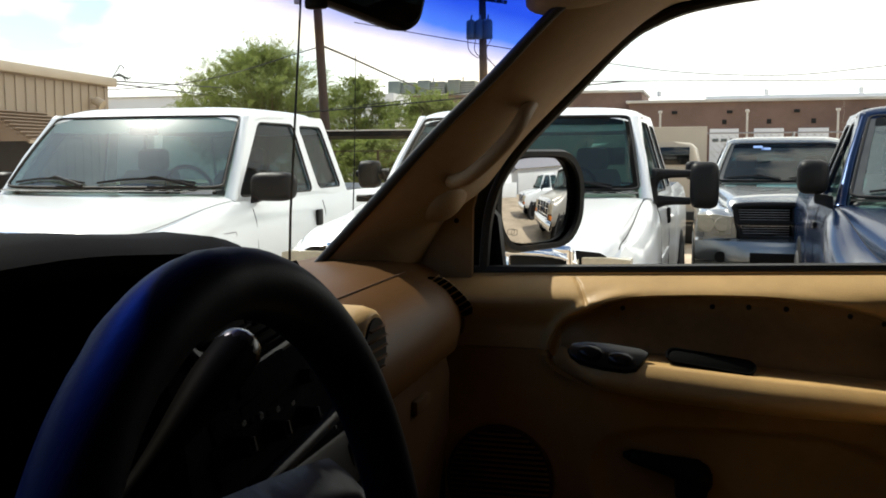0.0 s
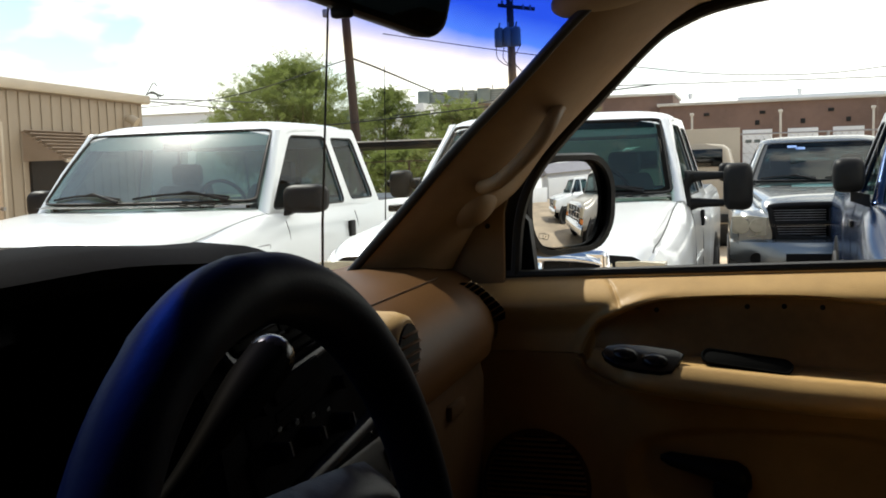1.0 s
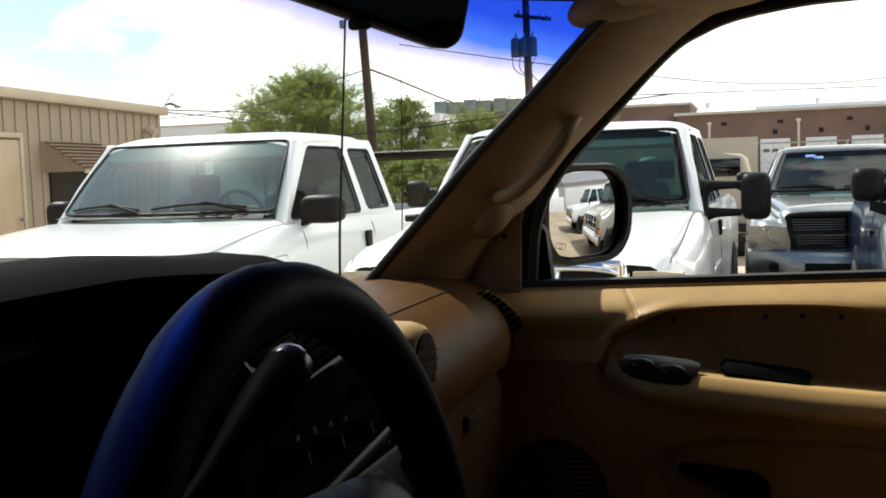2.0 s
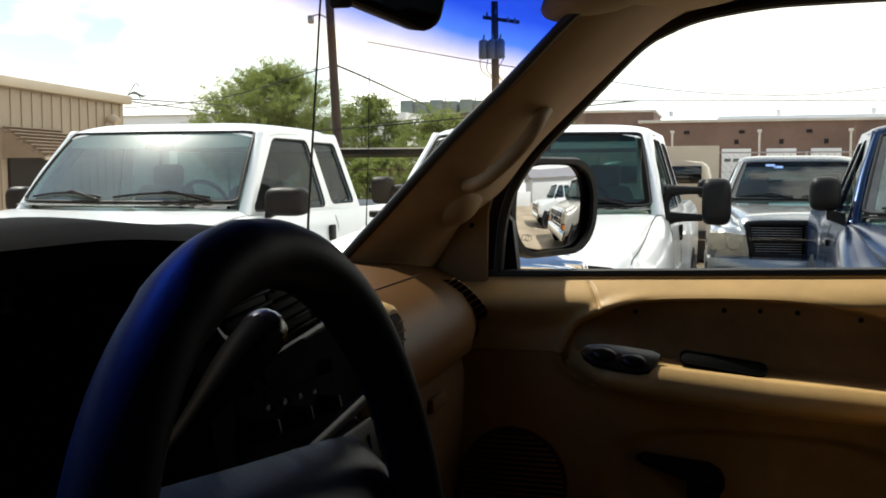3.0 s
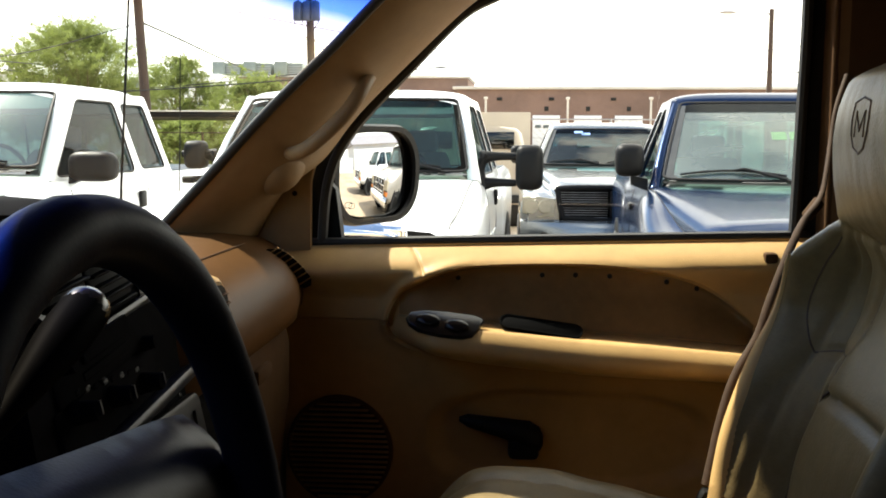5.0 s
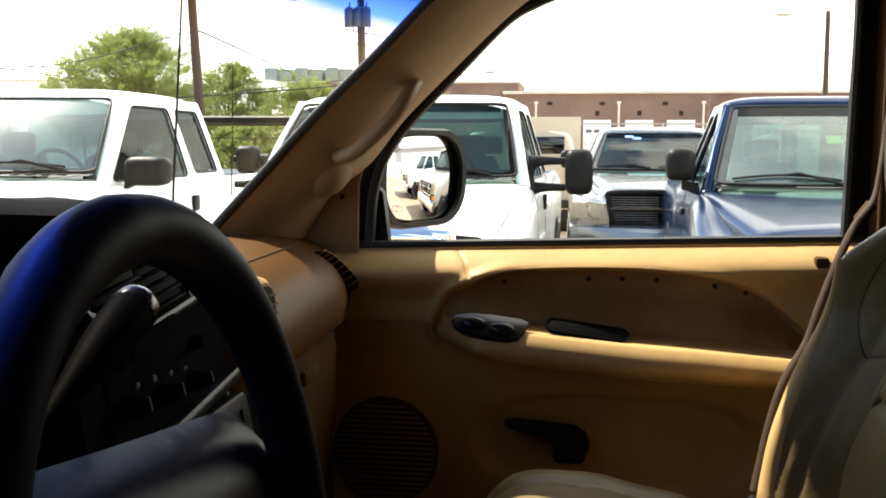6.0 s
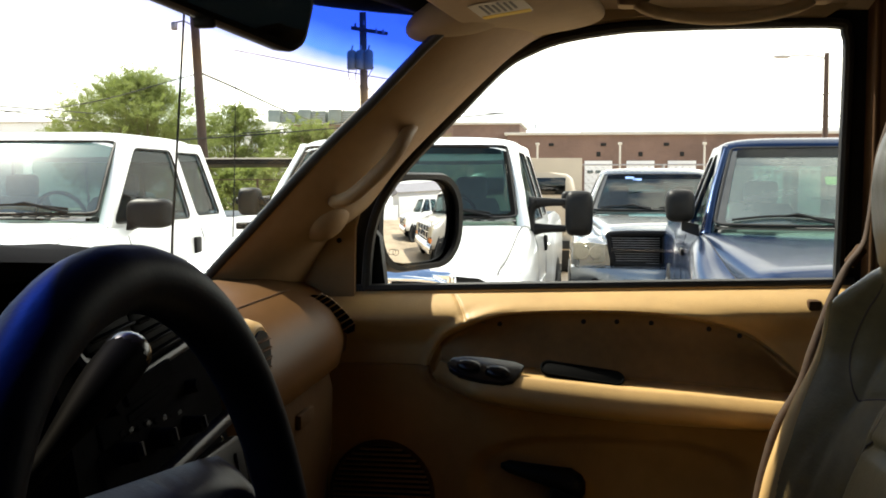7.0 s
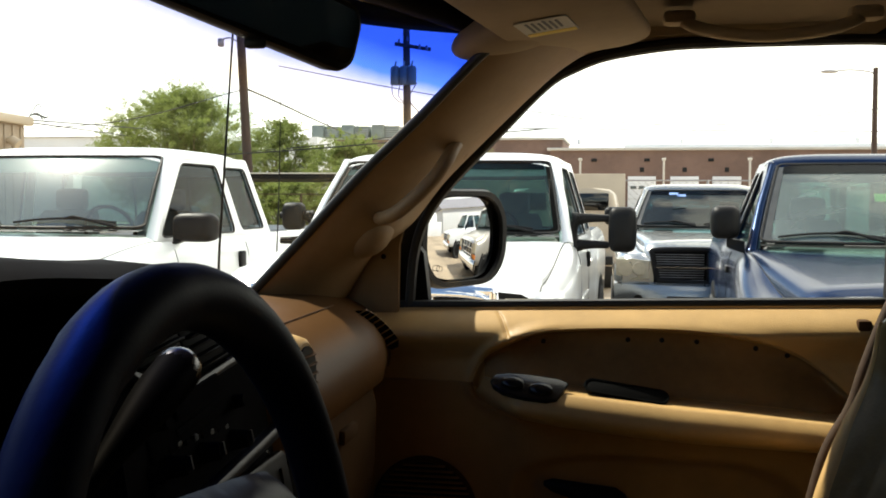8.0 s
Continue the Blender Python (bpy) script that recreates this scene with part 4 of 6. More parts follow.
    return Vector((x, SEAT_Y + s * hw, z + 0.003 * noise.noise((x * 20, s * 5, 0.2))))


part("seat_cushion", sheet(cushion, 50, 50), LEATHER, seat, "grey-tan leather seat cushion", smooth=70)
base = loft([[(x0, SEAT_Y - hw, z), (x1, SEAT_Y - hw, z), (x1, SEAT_Y + hw, z), (x0, SEAT_Y + hw, z)] for x0, x1, hw, z in ((-0.02, 0.48, 0.20, 0.56), (-0.03, 0.47, 0.235, 0.80), (-0.036, 0.452, 0.255, 0.96), (-0.03, 0.452, 0.235, 1.0))])
part("seat_base", base, LEATHER, seat)
def on_seat(q, z, lift=0.0):
    return seat_back(0.5 + 0.5 * q, (z - 0.96) / 0.745) - Vector((lift, 0, 0))


for line in SEAM_LINES[:3] + SEAM_LINES[4:8] + SEAM_LINES[9:]:
    part("seam", tube([on_seat(a / 0.27, b, -0.0006) for a, b in line], 0.0015, 6), PIPING, seat, "dark stitched seam")
side_panel = bmesh.new()
loft([[on_seat(1.0, z, -0.012) + Vector((0, 0.006, 0)), on_seat(1.0, z, 0.0) + Vector((0, 0.007, 0)), on_seat(0.985, z, 0.004), on_seat(0.95, z, 0.004), on_seat(0.91, z, 0.004), on_seat(0.90 - 0.05 * q, z, 0.004), on_seat(0.89 - 0.06 * q, z, 0.003), on_seat(0.885 - 0.065 * q, z, -0.002)] for z, q in ((z, smooth01(1.42, 1.22, z)) for z in np.linspace(0.97, 1.43, 40))], False, False, side_panel)
part("side_panel", side_panel, TAN, seat, "tan strip that paints the sunlit edge of the bolster", smooth=60)
# embossed shield with a plain ram-like chevron pressed into the headrest
def on_head(dy, z, lift=0.002):
    """A place on the headrest."""
    v = (z - 0.96) / 0.745
    u = 0.5 + 0.5 * dy / back_half(z)
    return seat_back(u, v) - Vector((lift, 0, 0))


SH = [(-0.030, 1.634), (-0.034, 1.61), (-0.032, 1.59), (-0.022, 1.572), (0.0, 1.564), (0.022, 1.572), (0.032, 1.59), (0.034, 1.61), (0.030, 1.634), (0.0, 1.640)]
part("embossed_badge", tube([on_head(a * 0.8 - 0.004, 1.606 + (b - 1.602) * 0.85, -0.0003) for a, b in SH], 0.0017, 6, closed=True), PIPING, seat, "badge outline pressed into the leather")
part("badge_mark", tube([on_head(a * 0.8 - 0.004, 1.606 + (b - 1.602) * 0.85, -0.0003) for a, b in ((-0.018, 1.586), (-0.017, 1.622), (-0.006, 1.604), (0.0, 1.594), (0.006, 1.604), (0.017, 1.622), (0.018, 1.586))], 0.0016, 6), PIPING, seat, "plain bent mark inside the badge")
# the whole seat is built at full width and then set inboard of the belt
SEAT_EYE = Vector((0.127, 0.01, 1.587))
for ob in seat.children:
    k = 0.93 if ob.name.split(".")[0] in ("seat_cushion", "seat_base") else 0.955
    ob.data.transform(Matrix.Translation(SEAT_EYE) @ Matrix.Scale(k, 4) @ Matrix.Translation(-SEAT_EYE))
belt_t = thing("seat_belt", "brown woven seat belt hanging beside the seat", "seat belt", at=(0.55, 1.55, 0.7))
bpts = curve([(0.612, 1.598, 1.69), (0.590, 1.570, 1.637), (0.579, 1.550, 1.590), (0.566, 1.520, 1.544), (0.554, 1.500, 1.507), (0.527, 1.480, 1.474), (0.507, 1.470, 1.435), (0.491, 1.465, 1.394), (0.475, 1.460, 1.349), (0.460, 1.455, 1.303), (0.429, 1.450, 1.245), (0.409, 1.440, 1.180), (0.398, 1.430, 1.132), (0.388, 1.420, 1.092)], 6)
part("webbing", tube(bpts, [0.0036 + 0.0034 * smooth01(0.22, 0.45, i / (len(bpts) - 1)) for i in range(len(bpts))], 8, 0.4), BELT, belt_t, "brown belt webbing")
part("tongue", box((0.018, 0.010, 0.034), (0.545, 1.505, 1.488), 0.004, turn(10, 35, 20)), LOWDASH, belt_t, "dark belt tongue")
part("buckle", box((0.04, 0.03, 0.05), (0.393, 1.415, 1.062), 0.01, turn(0, 20, 0)), BLACK, belt_t, "black belt buckle")

# ---- rear-view mirror, visor, overhead handle ----
rvm = thing("rear_view_mirror", "black framed rear-view mirror on the windshield", "mirror", at=(-0.24, 0.84, 1.75))
mx = Vector((0.474, 0.88, -0.165)).normalized()
mn = Vector((0.88, -0.474, -0.15))
mn = (mn - mx * mn.dot(mx)).normalized()
mz = mx.cross(mn)
mz = mz if mz.z > 0 else -mz
mrot = Matrix((mx, mz, mx.cross(mz))).transposed()
MC = Vector((-0.180, 0.850, 1.772))
face_s = 1 if mx.cross(mz).dot(mn) > 0 else -1
part("housing", slab([(x, y * (1.0 - 0.12 * (x < 0) * abs(x) / 0.125)) for x, y in rounded(0.250, 0.070, 0.022)], 0.032, MC - mn * 0.028, mrot, 0.008) if face_s > 0 else slab(rounded(0.250, 0.070, 0.022), 0.032, MC - mn * 0.0, mrot, 0.008), BLACK, rvm)
part("mirror_glass", slab(rounded(0.232, 0.054, 0.016), 0.002, MC + mn * 0.0045, mrot), DARKMIRROR, rvm, "dimmed mirror glass")
part("dip_tab", box((0.020, 0.010, 0.010), MC - mz * 0.036 - mn * 0.006 + mx * 0.005, 0.003), BLACK, rvm)
part("stem", tube([MC - mn * 0.025, MC - mn * 0.06 + mz * 0.03, MC + Vector((-0.11, 0.0, 0.085))], [0.012, 0.009, 0.014], 12), BLACK, rvm)

visor = thing("sun_visor", "tan padded sun visor folded up, with a warning label", "sun visor", at=(0.04, 1.2, 1.82))
vo = []
for x, y in rounded(0.60, 0.190, 0.065, 7):
    vo.append((x, y))
vb = slab(vo, 0.020, (0, 0, -0.010), None, 0.008)
VM = Matrix.Translation((0.050, 1.250, 1.838)) @ turn(-2.0, -7, 0).to_4x4() @ turn(0, 0, 90 - 8).to_4x4()
vb.transform(VM)
part("visor_pad", vb, TAN_CLOTH, visor, smooth=50)
lab = slab(rounded(0.090, 0.070, 0.004, 2), 0.0012, (0.054, 0.02, -0.0128))
lab.transform(VM)
lab_ob = part("warning_label", lab, PAPER, visor, "white label with a yellow band and lines of print")
lb = slab(rounded(0.016, 0.066, 0.002, 2), 0.001, (0.089, 0.02, -0.0138))
lb.transform(VM)
part("label_band", lb, YELLOW, lab_ob)
for k in range(6):
    lb = slab(rounded(0.055 - 0.006 * (k % 3), 0.0036, 0.001, 1), 0.0008, (0.044 - 0.003 * (k % 2), 0.040 - 0.0078 * k, -0.0138))
    lb.transform(VM)
    part("print_line", lb, INK, lab_ob)
part("visor_rod", tube([(-0.03, 1.47, 1.846), (-0.02, 1.44, 1.836), (-0.01, 1.1, 1.832), (-0.012, 0.93, 1.838)], 0.006, 10), TAN_CLOTH, visor)

ceil_grab = thing("grab_handle", "tan grab handle above the passenger window", "handle", at=(0.35, 1.56, 1.85))
part("grip", tube(curve([(0.225, 1.560, 1.872), (0.245, 1.548, 1.858), (0.29, 1.542, 1.846), (0.35, 1.54, 1.8405), (0.42, 1.542, 1.846), (0.465, 1.548, 1.858), (0.49, 1.56, 1.872)], 8), 0.0095, 12), TAN_CLOTH, ceil_grab)
for x in (0.222, 0.492):
    part("end_cap", box((0.05, 0.035, 0.022), (x, 1.562, 1.874), 0.009), TAN_CLOTH, ceil_grab)

# ---- outside mirror on the passenger door ----
side = thing("side_mirror", "black plastic door mirror on a short arm", "mirror", at=(-0.2, 1.75, 1.42))
GC = Vector((-0.160, 1.850, 1.520))
gn = Vector((0.888, -0.458, -0.030)).normalized()
gx = Vector((-gn.y, gn.x, 0)).normalized()
gz = gn.cross(gx)
gz = gz if gz.z > 0 else -gz
gx = gz.cross(gn)
house = []
for s, d in ((1.0, 0.010), (1.04, 0.0), (1.03, -0.03), (0.92, -0.065), (0.6, -0.085), (0.15, -0.09)):
    house.append([GC + gx * (x * s) + gz * (y * s) + gn * d for x, y in rounded(0.268, 0.180, 0.076, 8)])
hb = loft(house, True, False)
hb.faces.new([v for v in hb.verts][-len(house[0]):])
lip = [[GC + gx * (x * s) + gz * (y * s) + gn * d for x, y in rounded(0.268, 0.180, 0.076, 8)] for s, d in ((1.0, 0.010), (0.90, 0.010), (0.90, 0.001))]
loft(lip, True, False, hb)
part("housing", hb, BLACK, side)
R_CONVEX = 0.62


def convex(u, v):
    """Slightly domed glass, cut to the housing's round outline."""
    a, b = 2 * u - 1, 2 * v - 1
    x, y = 0.121 * a, 0.0785 * b
    k = (abs(a) ** 2.9 + abs(b) ** 2.9) ** (1 / 2.9)
    m = max(abs(a), abs(b))
    f = (m / k) if k > 1e-6 else 1.0
    x, y = x * f, y * f
    return GC + gx * x + gz * y + gn * (0.006 - (x * x + y * y) / (2 * R_CONVEX))


part("mirror_glass", sheet(convex, 32, 24), MIRROR, side, "clean convex mirror glass", smooth=89)
part("etched_mark", tube([GC + gx * (-0.075 + x) + gz * (-0.055 + y) + gn * 0.0035 for x, y in rounded(0.016, 0.010, 0.003, 2)], 0.0006, 4, closed=True), INK, side, "faint heater symbol etched in the glass")
part("mirror_foot", loft([[(-0.235, y, 1.405), (-0.19, y, 1.412), (-0.20, y, 1.50), (-0.238, y, 1.545)] for y in (1.672, 1.70)]), BLACK, side)
part("arm", loft([[(-0.30, y, z0), (-0.225, y, z0), (-0.225, y, z1), (-0.30, y, z1)] for y, z0, z1 in ((1.685, 1.40, 1.56), (1.76, 1.405, 1.60), (1.83, 1.415, 1.60))]), BLACK, side)

# own antenna, nose of the truck and outer door skin
ant = thing("antenna_mast", "thin black whip antenna on the fender", "antenna", at=(-0.59, 1.70, 1.1))
part("mast", tube([(-0.605, 1.70, 1.15), (-0.590, 1.70, 1.50), (-0.566, 1.70, 1.83), (-0.545, 1.70, 2.12)], [0.003, 0.0024, 0.002, 0.0016], 6), BLACK, ant)
part("antenna_base", tube([(-0.606, 1.70, 1.10), (-0.605, 1.70, 1.16)], [0.02, 0.008], 12), BLACK, ant)
NOSE = material("pewter_paint", (0.16, 0.145, 0.13), 0.34, 0.4, vary=0.1, scale=4, coat=0.6)
single("truck_nose", sheet(lambda u, v: (-0.98 - 1.30 * v, -0.05 + 1.70 * u, 1.512 - 0.05 * abs(2 * u - 1) ** 2 - 0.10 * abs(2 * u - 1) ** 10 - 0.17 * v ** 2), 24, 14, 0.02), NOSE, "dusty pewter hood of the truck", "hood", kind="structure", smooth=60)
skin = loft([[(-0.50, y, z), (0.60, y, z)] for y, z in ((DOOR_Y + 0.05, 0.5), (DOOR_Y + 0.12, 0.9), (DOOR_Y + 0.11, 1.25), (DOOR_Y + 0.06, 1.405))], False, False)
part("outer_skin", skin, NOSE, passenger_door, "pewter painted outer door skin")

# painted outside of the cab, out of the camera's sight
for name, size, at in (("body_side", (2.10, 0.012, 0.92), (0.57, DRV_Y - 0.034, 0.90)), ("body_side", (0.92, 0.012, 0.92), (1.18, DOOR_Y + 0.052, 0.90)), ("body_rear", (0.012, 1.80, 0.92), (1.652, 0.80, 0.90))):
    single(name, box(size, at, 0.004), NOSE, "pewter painted outside panel of the cab", "panel", kind="structure")


# ---- outside: paints ----
WHITE = material("white_car_paint", (0.80, 0.81, 0.81), 0.28, vary=0.03, scale=3, coat=0.6)
CREAM = material("pale_beige_paint", (0.50, 0.46, 0.40), 0.3, 0.3, vary=0.05, scale=3, coat=0.6)
GREYP = material("grey_metallic_paint", (0.32, 0.335, 0.335), 0.24, 0.72, vary=0.06, scale=4, coat=0.7, spec=0.2)
BLUEP = material("dark_blue_metallic_paint", (0.0065, 0.020, 0.058), 0.22, 0.6, vary=0.10, scale=4, coat=0.16, spec=0.06)
SEATCLOTH = material("grey_seat_cloth", (0.16, 0.16, 0.16), 0.85, vary=0.15, scale=20)
PALECLOTH = material("pale_car_interior", (0.30, 0.28, 0.24), 0.8, vary=0.15, scale=12)
TYRE = material("tyre_rubber", (0.02, 0.02, 0.021), 0.75, vary=0.2, scale=20, bump=0.3, bump_scale=80)
ALLOY = material("alloy_wheel", (0.55, 0.55, 0.56), 0.28, 0.9, vary=0.08, scale=15)
AMBER = material("amber_lens", (0.75, 0.22, 0.03), 0.2, vary=0.05, scale=30)
LAMPGLASS = material("headlamp_glass", (0.52, 0.46, 0.34), 0.18, vary=0.12, scale=25)
SEALS = material("window_seal_rubber", (0.02, 0.02, 0.02), 0.55, vary=0.2, scale=20, spec=0.15)


BORDER = material("grey_printed_glass_edge", (0.040, 0.043, 0.045), 0.35, vary=0.15, scale=12, spec=0.2)
COWL = material("grey_cowl_plastic", (0.16, 0.165, 0.165), 0.6, vary=0.15, scale=12)


def round_corners(points, r, n=5):
    """A polygon in two coordinates with its corners rounded off."""
    out, m = [], len(points)
    for i in range(m):
        p, a, b = Vector(points[i]), Vector(points[i - 1]), Vector(points[(i + 1) % m])
        k = min(r, (a - p).length * 0.45, (b - p).length * 0.45)
        u, v = p + (a - p).normalized() * k, p + (b - p).normalized() * k
        out += [u.lerp(p, t).lerp(p.lerp(v, t), t) for t in (j / n for j in range(n + 1))]
    return [(q.x, q.y) for q in out]


def pane_edge(r=0.05):
    """The rounded edge of a pane in its own two coordinates, from 0 to 1, in short steps."""
    loop, out = round_corners([(0, 0), (1, 0), (1, 1), (0, 1)], r, 6), []
    for (a, b), (c, d) in zip(loop, loop[1:] + loop[:1]):
        n = max(1, math.ceil(math.hypot(c - a, d - b) / 0.06))
        out += [(a + (c - a) * k / n, b + (d - b) * k / n) for k in range(n)]
    return out


EDGE = pane_edge()


def pierced(outline, holes, place, depth):
    """A plate with openings: loops in two coordinates, put into space by place(a, b, inward)."""
    flat = bmesh.new()
    for loop in [outline] + holes:
        vs = [flat.verts.new((a, b, 0)) for a, b in loop]
        for i in range(len(vs)):
            flat.edges.new((vs[i], vs[(i + 1) % len(vs)]))
    bmesh.ops.triangle_fill(flat, use_beauty=True, edges=flat.edges[:], normal=(0, 0, 1))
    flat.verts.index_update()
    bm = bmesh.new()
    front = [bm.verts.new(place(v.co.x, v.co.y, 0.0)) for v in flat.verts]
    back = [bm.verts.new(place(v.co.x, v.co.y, depth)) for v in flat.verts]
    for f in flat.faces:
        i = [v.index for v in f.verts]
        bm.faces.new([front[k] for k in i])
        bm.faces.new([back[k] for k in i[::-1]])
    for e in flat.edges:
        if len(e.link_faces) == 1:
            a, b = e.verts[0].index, e.verts[1].index
            bm.faces.new((front[a], front[b], back[b], back[a]))
    flat.free()
    return bm


def pickup(label, category, group, paint, at, yaw=0.0, W=2.03, hood_len=1.45, zh=1.16, zc=1.30, belt_z=1.30, roof=1.93, rake=0.62, wb=0.80, wt=0.66,
           cab=1.55, ext=0.0, style="ford", tow=False, gz=None, inside=None, low=0.50, bed_len=2.0, glass=None, hood_w=(0.78, 0.86), shade=True):
    """A pickup that faces -y, its front bumper at the origin. hood_len: bumper to windshield; zh, zc: the hood's height in front and at the cowl; rake: how far the
    windshield leans back; cab: windshield's foot to the door's rear edge; ext: length of the windows behind it; hood_w: the hood's half width in front and at the cowl."""
    T = thing("pickup_truck", label, category, group)
    inside, glass = inside or SEATCLOTH, glass or CARGLASS
    ford = style == "ford"
    hw = W / 2
    y_c = hood_len                      # foot of the windshield at its corners
    y_r = y_c + cab + ext               # rear wall of the cab
    y_e = y_r + bed_len                 # tail

    def sec(y):
        """Half width, underside, height of the fender, of the hood's middle, and the hood's half width."""
        nose = smooth01(0.0, 0.40, y)
        w = hw - (0.05 if ford else 0.09) * (1 - nose) ** 1.6 - 0.03 * smooth01(y_c - 0.2, y_c + 0.5, y) + 0.03 * smooth01(y_r - 0.1, y_r + 0.05, y)
        w += 0.018 * math.exp(-((y - 0.86) / 0.34) ** 2)
        t = min(1.0, y / y_c)
        if y < y_c:
            drop = 0.075 if ford else 0.125
            sh = zh - drop + (belt_z - zh + drop - 0.02) * smooth01(0.05, 1.0, t) ** 1.3 - 0.07 * (1 - smooth01(0, 0.14, y))
            mid = max(sh + 0.012, zh + (zc - zh) * t ** 0.8 - 0.085 * (1 - smooth01(0.0, 0.20, y)))
        else:
            sh = mid = belt_z - 0.02
        return w, low + 0.02 * (1 - nose), sh, mid, hood_w[0] + (hood_w[1] - hood_w[0]) * t ** 0.7 - 0.05 * (1 - smooth01(0, 0.10, y))

    ys = sorted(set([0.02, 0.05, 0.09, 0.14] + list(np.linspace(0.2, y_c - 0.06, 14)) + [y_c, y_c + 0.12, y_c + 0.5, y_c + 1.0, y_c + cab - 0.02, y_c + cab + ext * 0.5, y_r, y_r + 0.04, y_r + 0.6, y_r + 1.2, y_e - 0.1, y_e]))
    rows = []
    for y in ys:
        w, zl, sh, mid, hh = sec(y)
        hh, d = min(hh, w - 0.105), mid - sh
        half = [(w - 0.10, zl), (w - 0.03, zl + 0.03), (w - 0.006, zl + 0.16), (w, (zl + sh) / 2 + 0.06), (w - 0.004, sh - 0.20), (w - 0.014, sh - 0.12), (w - 0.036, sh - 0.048), (w - 0.075, sh - 0.010),
                ((w - 0.075 + hh + 0.03) / 2, sh + 0.002), (hh + 0.024, sh + 0.02 * d), (hh + 0.012, sh + 0.12 * d), (hh, sh + 0.40 * d), (hh - 0.035, sh + 0.68 * d), (hh * 0.80, sh + 0.84 * d), (hh * 0.52, sh + 0.945 * d), (hh * 0.26, sh + 0.985 * d), (0.0, mid)]
        rows.append([(x, y, z) for x, z in half] + [(-x, y, z) for x, z in half[-2::-1]])
    nm = len(rows[0])
    groups = {}
    for i in range(len(ys) - 1):
        ym = (ys[i] + ys[i + 1]) / 2
        for j in range(nm - 1):
            k = min(j, nm - 2 - j)
            hand = "_left" if j < nm / 2 else "_right"
            if ym < y_c:
                key = "hood" if k >= 10 else "fender" + hand
            elif ym < y_c + cab:
                key = "cab_deck" if k >= 8 else "door" + hand
            elif ym < y_r:
                key = "cab_deck" if k >= 8 else "cab_side" + hand
            else:
                key = "bed_cover" if k >= 8 else "bed_side" + hand
            groups.setdefault(key, []).append((i, j))
    shift = {"cab_deck": -0.12, "bed_cover": -0.05}
    for key, cells in groups.items():
        b, vv, d = bmesh.new(), {}, shift.get(key, 0.0)
        for i, j in cells:
            q = []
            for a, c in ((i, j), (i, j + 1), (i + 1, j + 1), (i + 1, j)):
                if (a, c) not in vv:
                    p = rows[a][c]
                    vv[(a, c)] = b.verts.new((p[0], p[1], p[2] + d))
                q.append(vv[(a, c)])
            b.faces.new(q)
        part(key.replace("_left", "").replace("_right", ""), b, {"cab_deck": BLACK, "bed_cover": DARKGREY}.get(key, paint), T, smooth=60)
    for name, row, mat in (("nose_panel", rows[0], BLACK if ford else paint), ("tailgate", rows[-1], paint)):
        b = bmesh.new()
        b.faces.new([b.verts.new(p) for p in row])
        part(name, b, mat, T)
    # seams: door edges, the hood's cut lines, handles
    for s in (-1, 1):
        for y in (y_c + 0.10, y_c + cab):
            w, zl, sh, mid, hh = sec(y)
            part("door_gap", tube([(s * (w - 0.005), y, zl + 0.12), (s * (w + 0.0003), y, (zl + sh) / 2 + 0.06), (s * (w - 0.014), y, sh - 0.12), (s * (w - 0.036), y, sh - 0.048)], 0.0035, 6), SEALS, T)
        gap = [Vector(rows[i][10]) for i in range(2, len(ys)) if ys[i] < y_c - 0.03]
        part("hood_gap", tube([(s * p.x, p.y, p.z + 0.001) for p in gap], 0.0036 if shade else 0.0022, 6), SEALS if shade else COWL, T)
        yh = y_c + cab - 0.16
        part("door_handle", box((0.03, 0.10, 0.12) if ford else (0.03, 0.16, 0.05), (s * (sec(yh)[0] + 0.004), yh, belt_z - 0.19), 0.012), BLACK, T, "black door handle")
        if ford:
            part("side_moulding", box((0.014, cab - 0.2, 0.055), (s * (sec(y_c + 0.7)[0] + 0.003), y_c + cab / 2, belt_z - 0.46), 0.006), paint, T)
    # roof
    y_t = y_c + rake
    ring = []
    for k in range(13):
        t = k / 12
        y = y_t - 0.02 + (y_r - 0.14 - y_t) * t
        crown = roof - 0.03 * (abs(2 * t - 1)) ** 4 - {0: 0.050, 1: 0.012, 12: 0.05, 11: 0.012}.get(k, 0)
        ww = wt + 0.038 - 0.02 * t - {0: 0.03, 12: 0.03}.get(k, 0)
        ring.append([(ww * math.copysign(abs(math.cos(a)) ** 0.42, math.cos(a)), y, crown - 0.085 + 0.085 * (abs(math.sin(a)) ** 0.75) * (1 if math.sin(a) >= 0 else -0.25)) for a in (2 * math.pi * m / 40 for m in range(40))])
    part("roof", loft(ring), paint, T, smooth=60)
    zt = roof - 0.085
    zb = zc + 0.035
    z0, z1 = belt_z - 0.05, zt + 0.03
    foot, head = {}, {}
    door_win = round_corners([(y_c + 0.13, belt_z + 0.005), (y_c + cab - 0.075, belt_z + 0.005), (y_c + cab - 0.15, zt - 0.035), (y_t + 0.14, zt - 0.035)], 0.06)
    rear_win = round_corners([(y_c + cab + 0.055, belt_z + 0.02), (y_r - 0.13, belt_z + 0.02), (y_r - 0.27, zt - 0.045), (y_c + cab - 0.05, zt - 0.045)], 0.05)
    wins = [("side_window", door_win)] + ([("rear_side_window", rear_win)] if ext > 0.1 else [])
    shell = round_corners([(y_c + 0.03, z0), (y_r - 0.005, z0), (y_r - 0.19, z1), (y_t + 0.045, z1)], 0.03, 3)
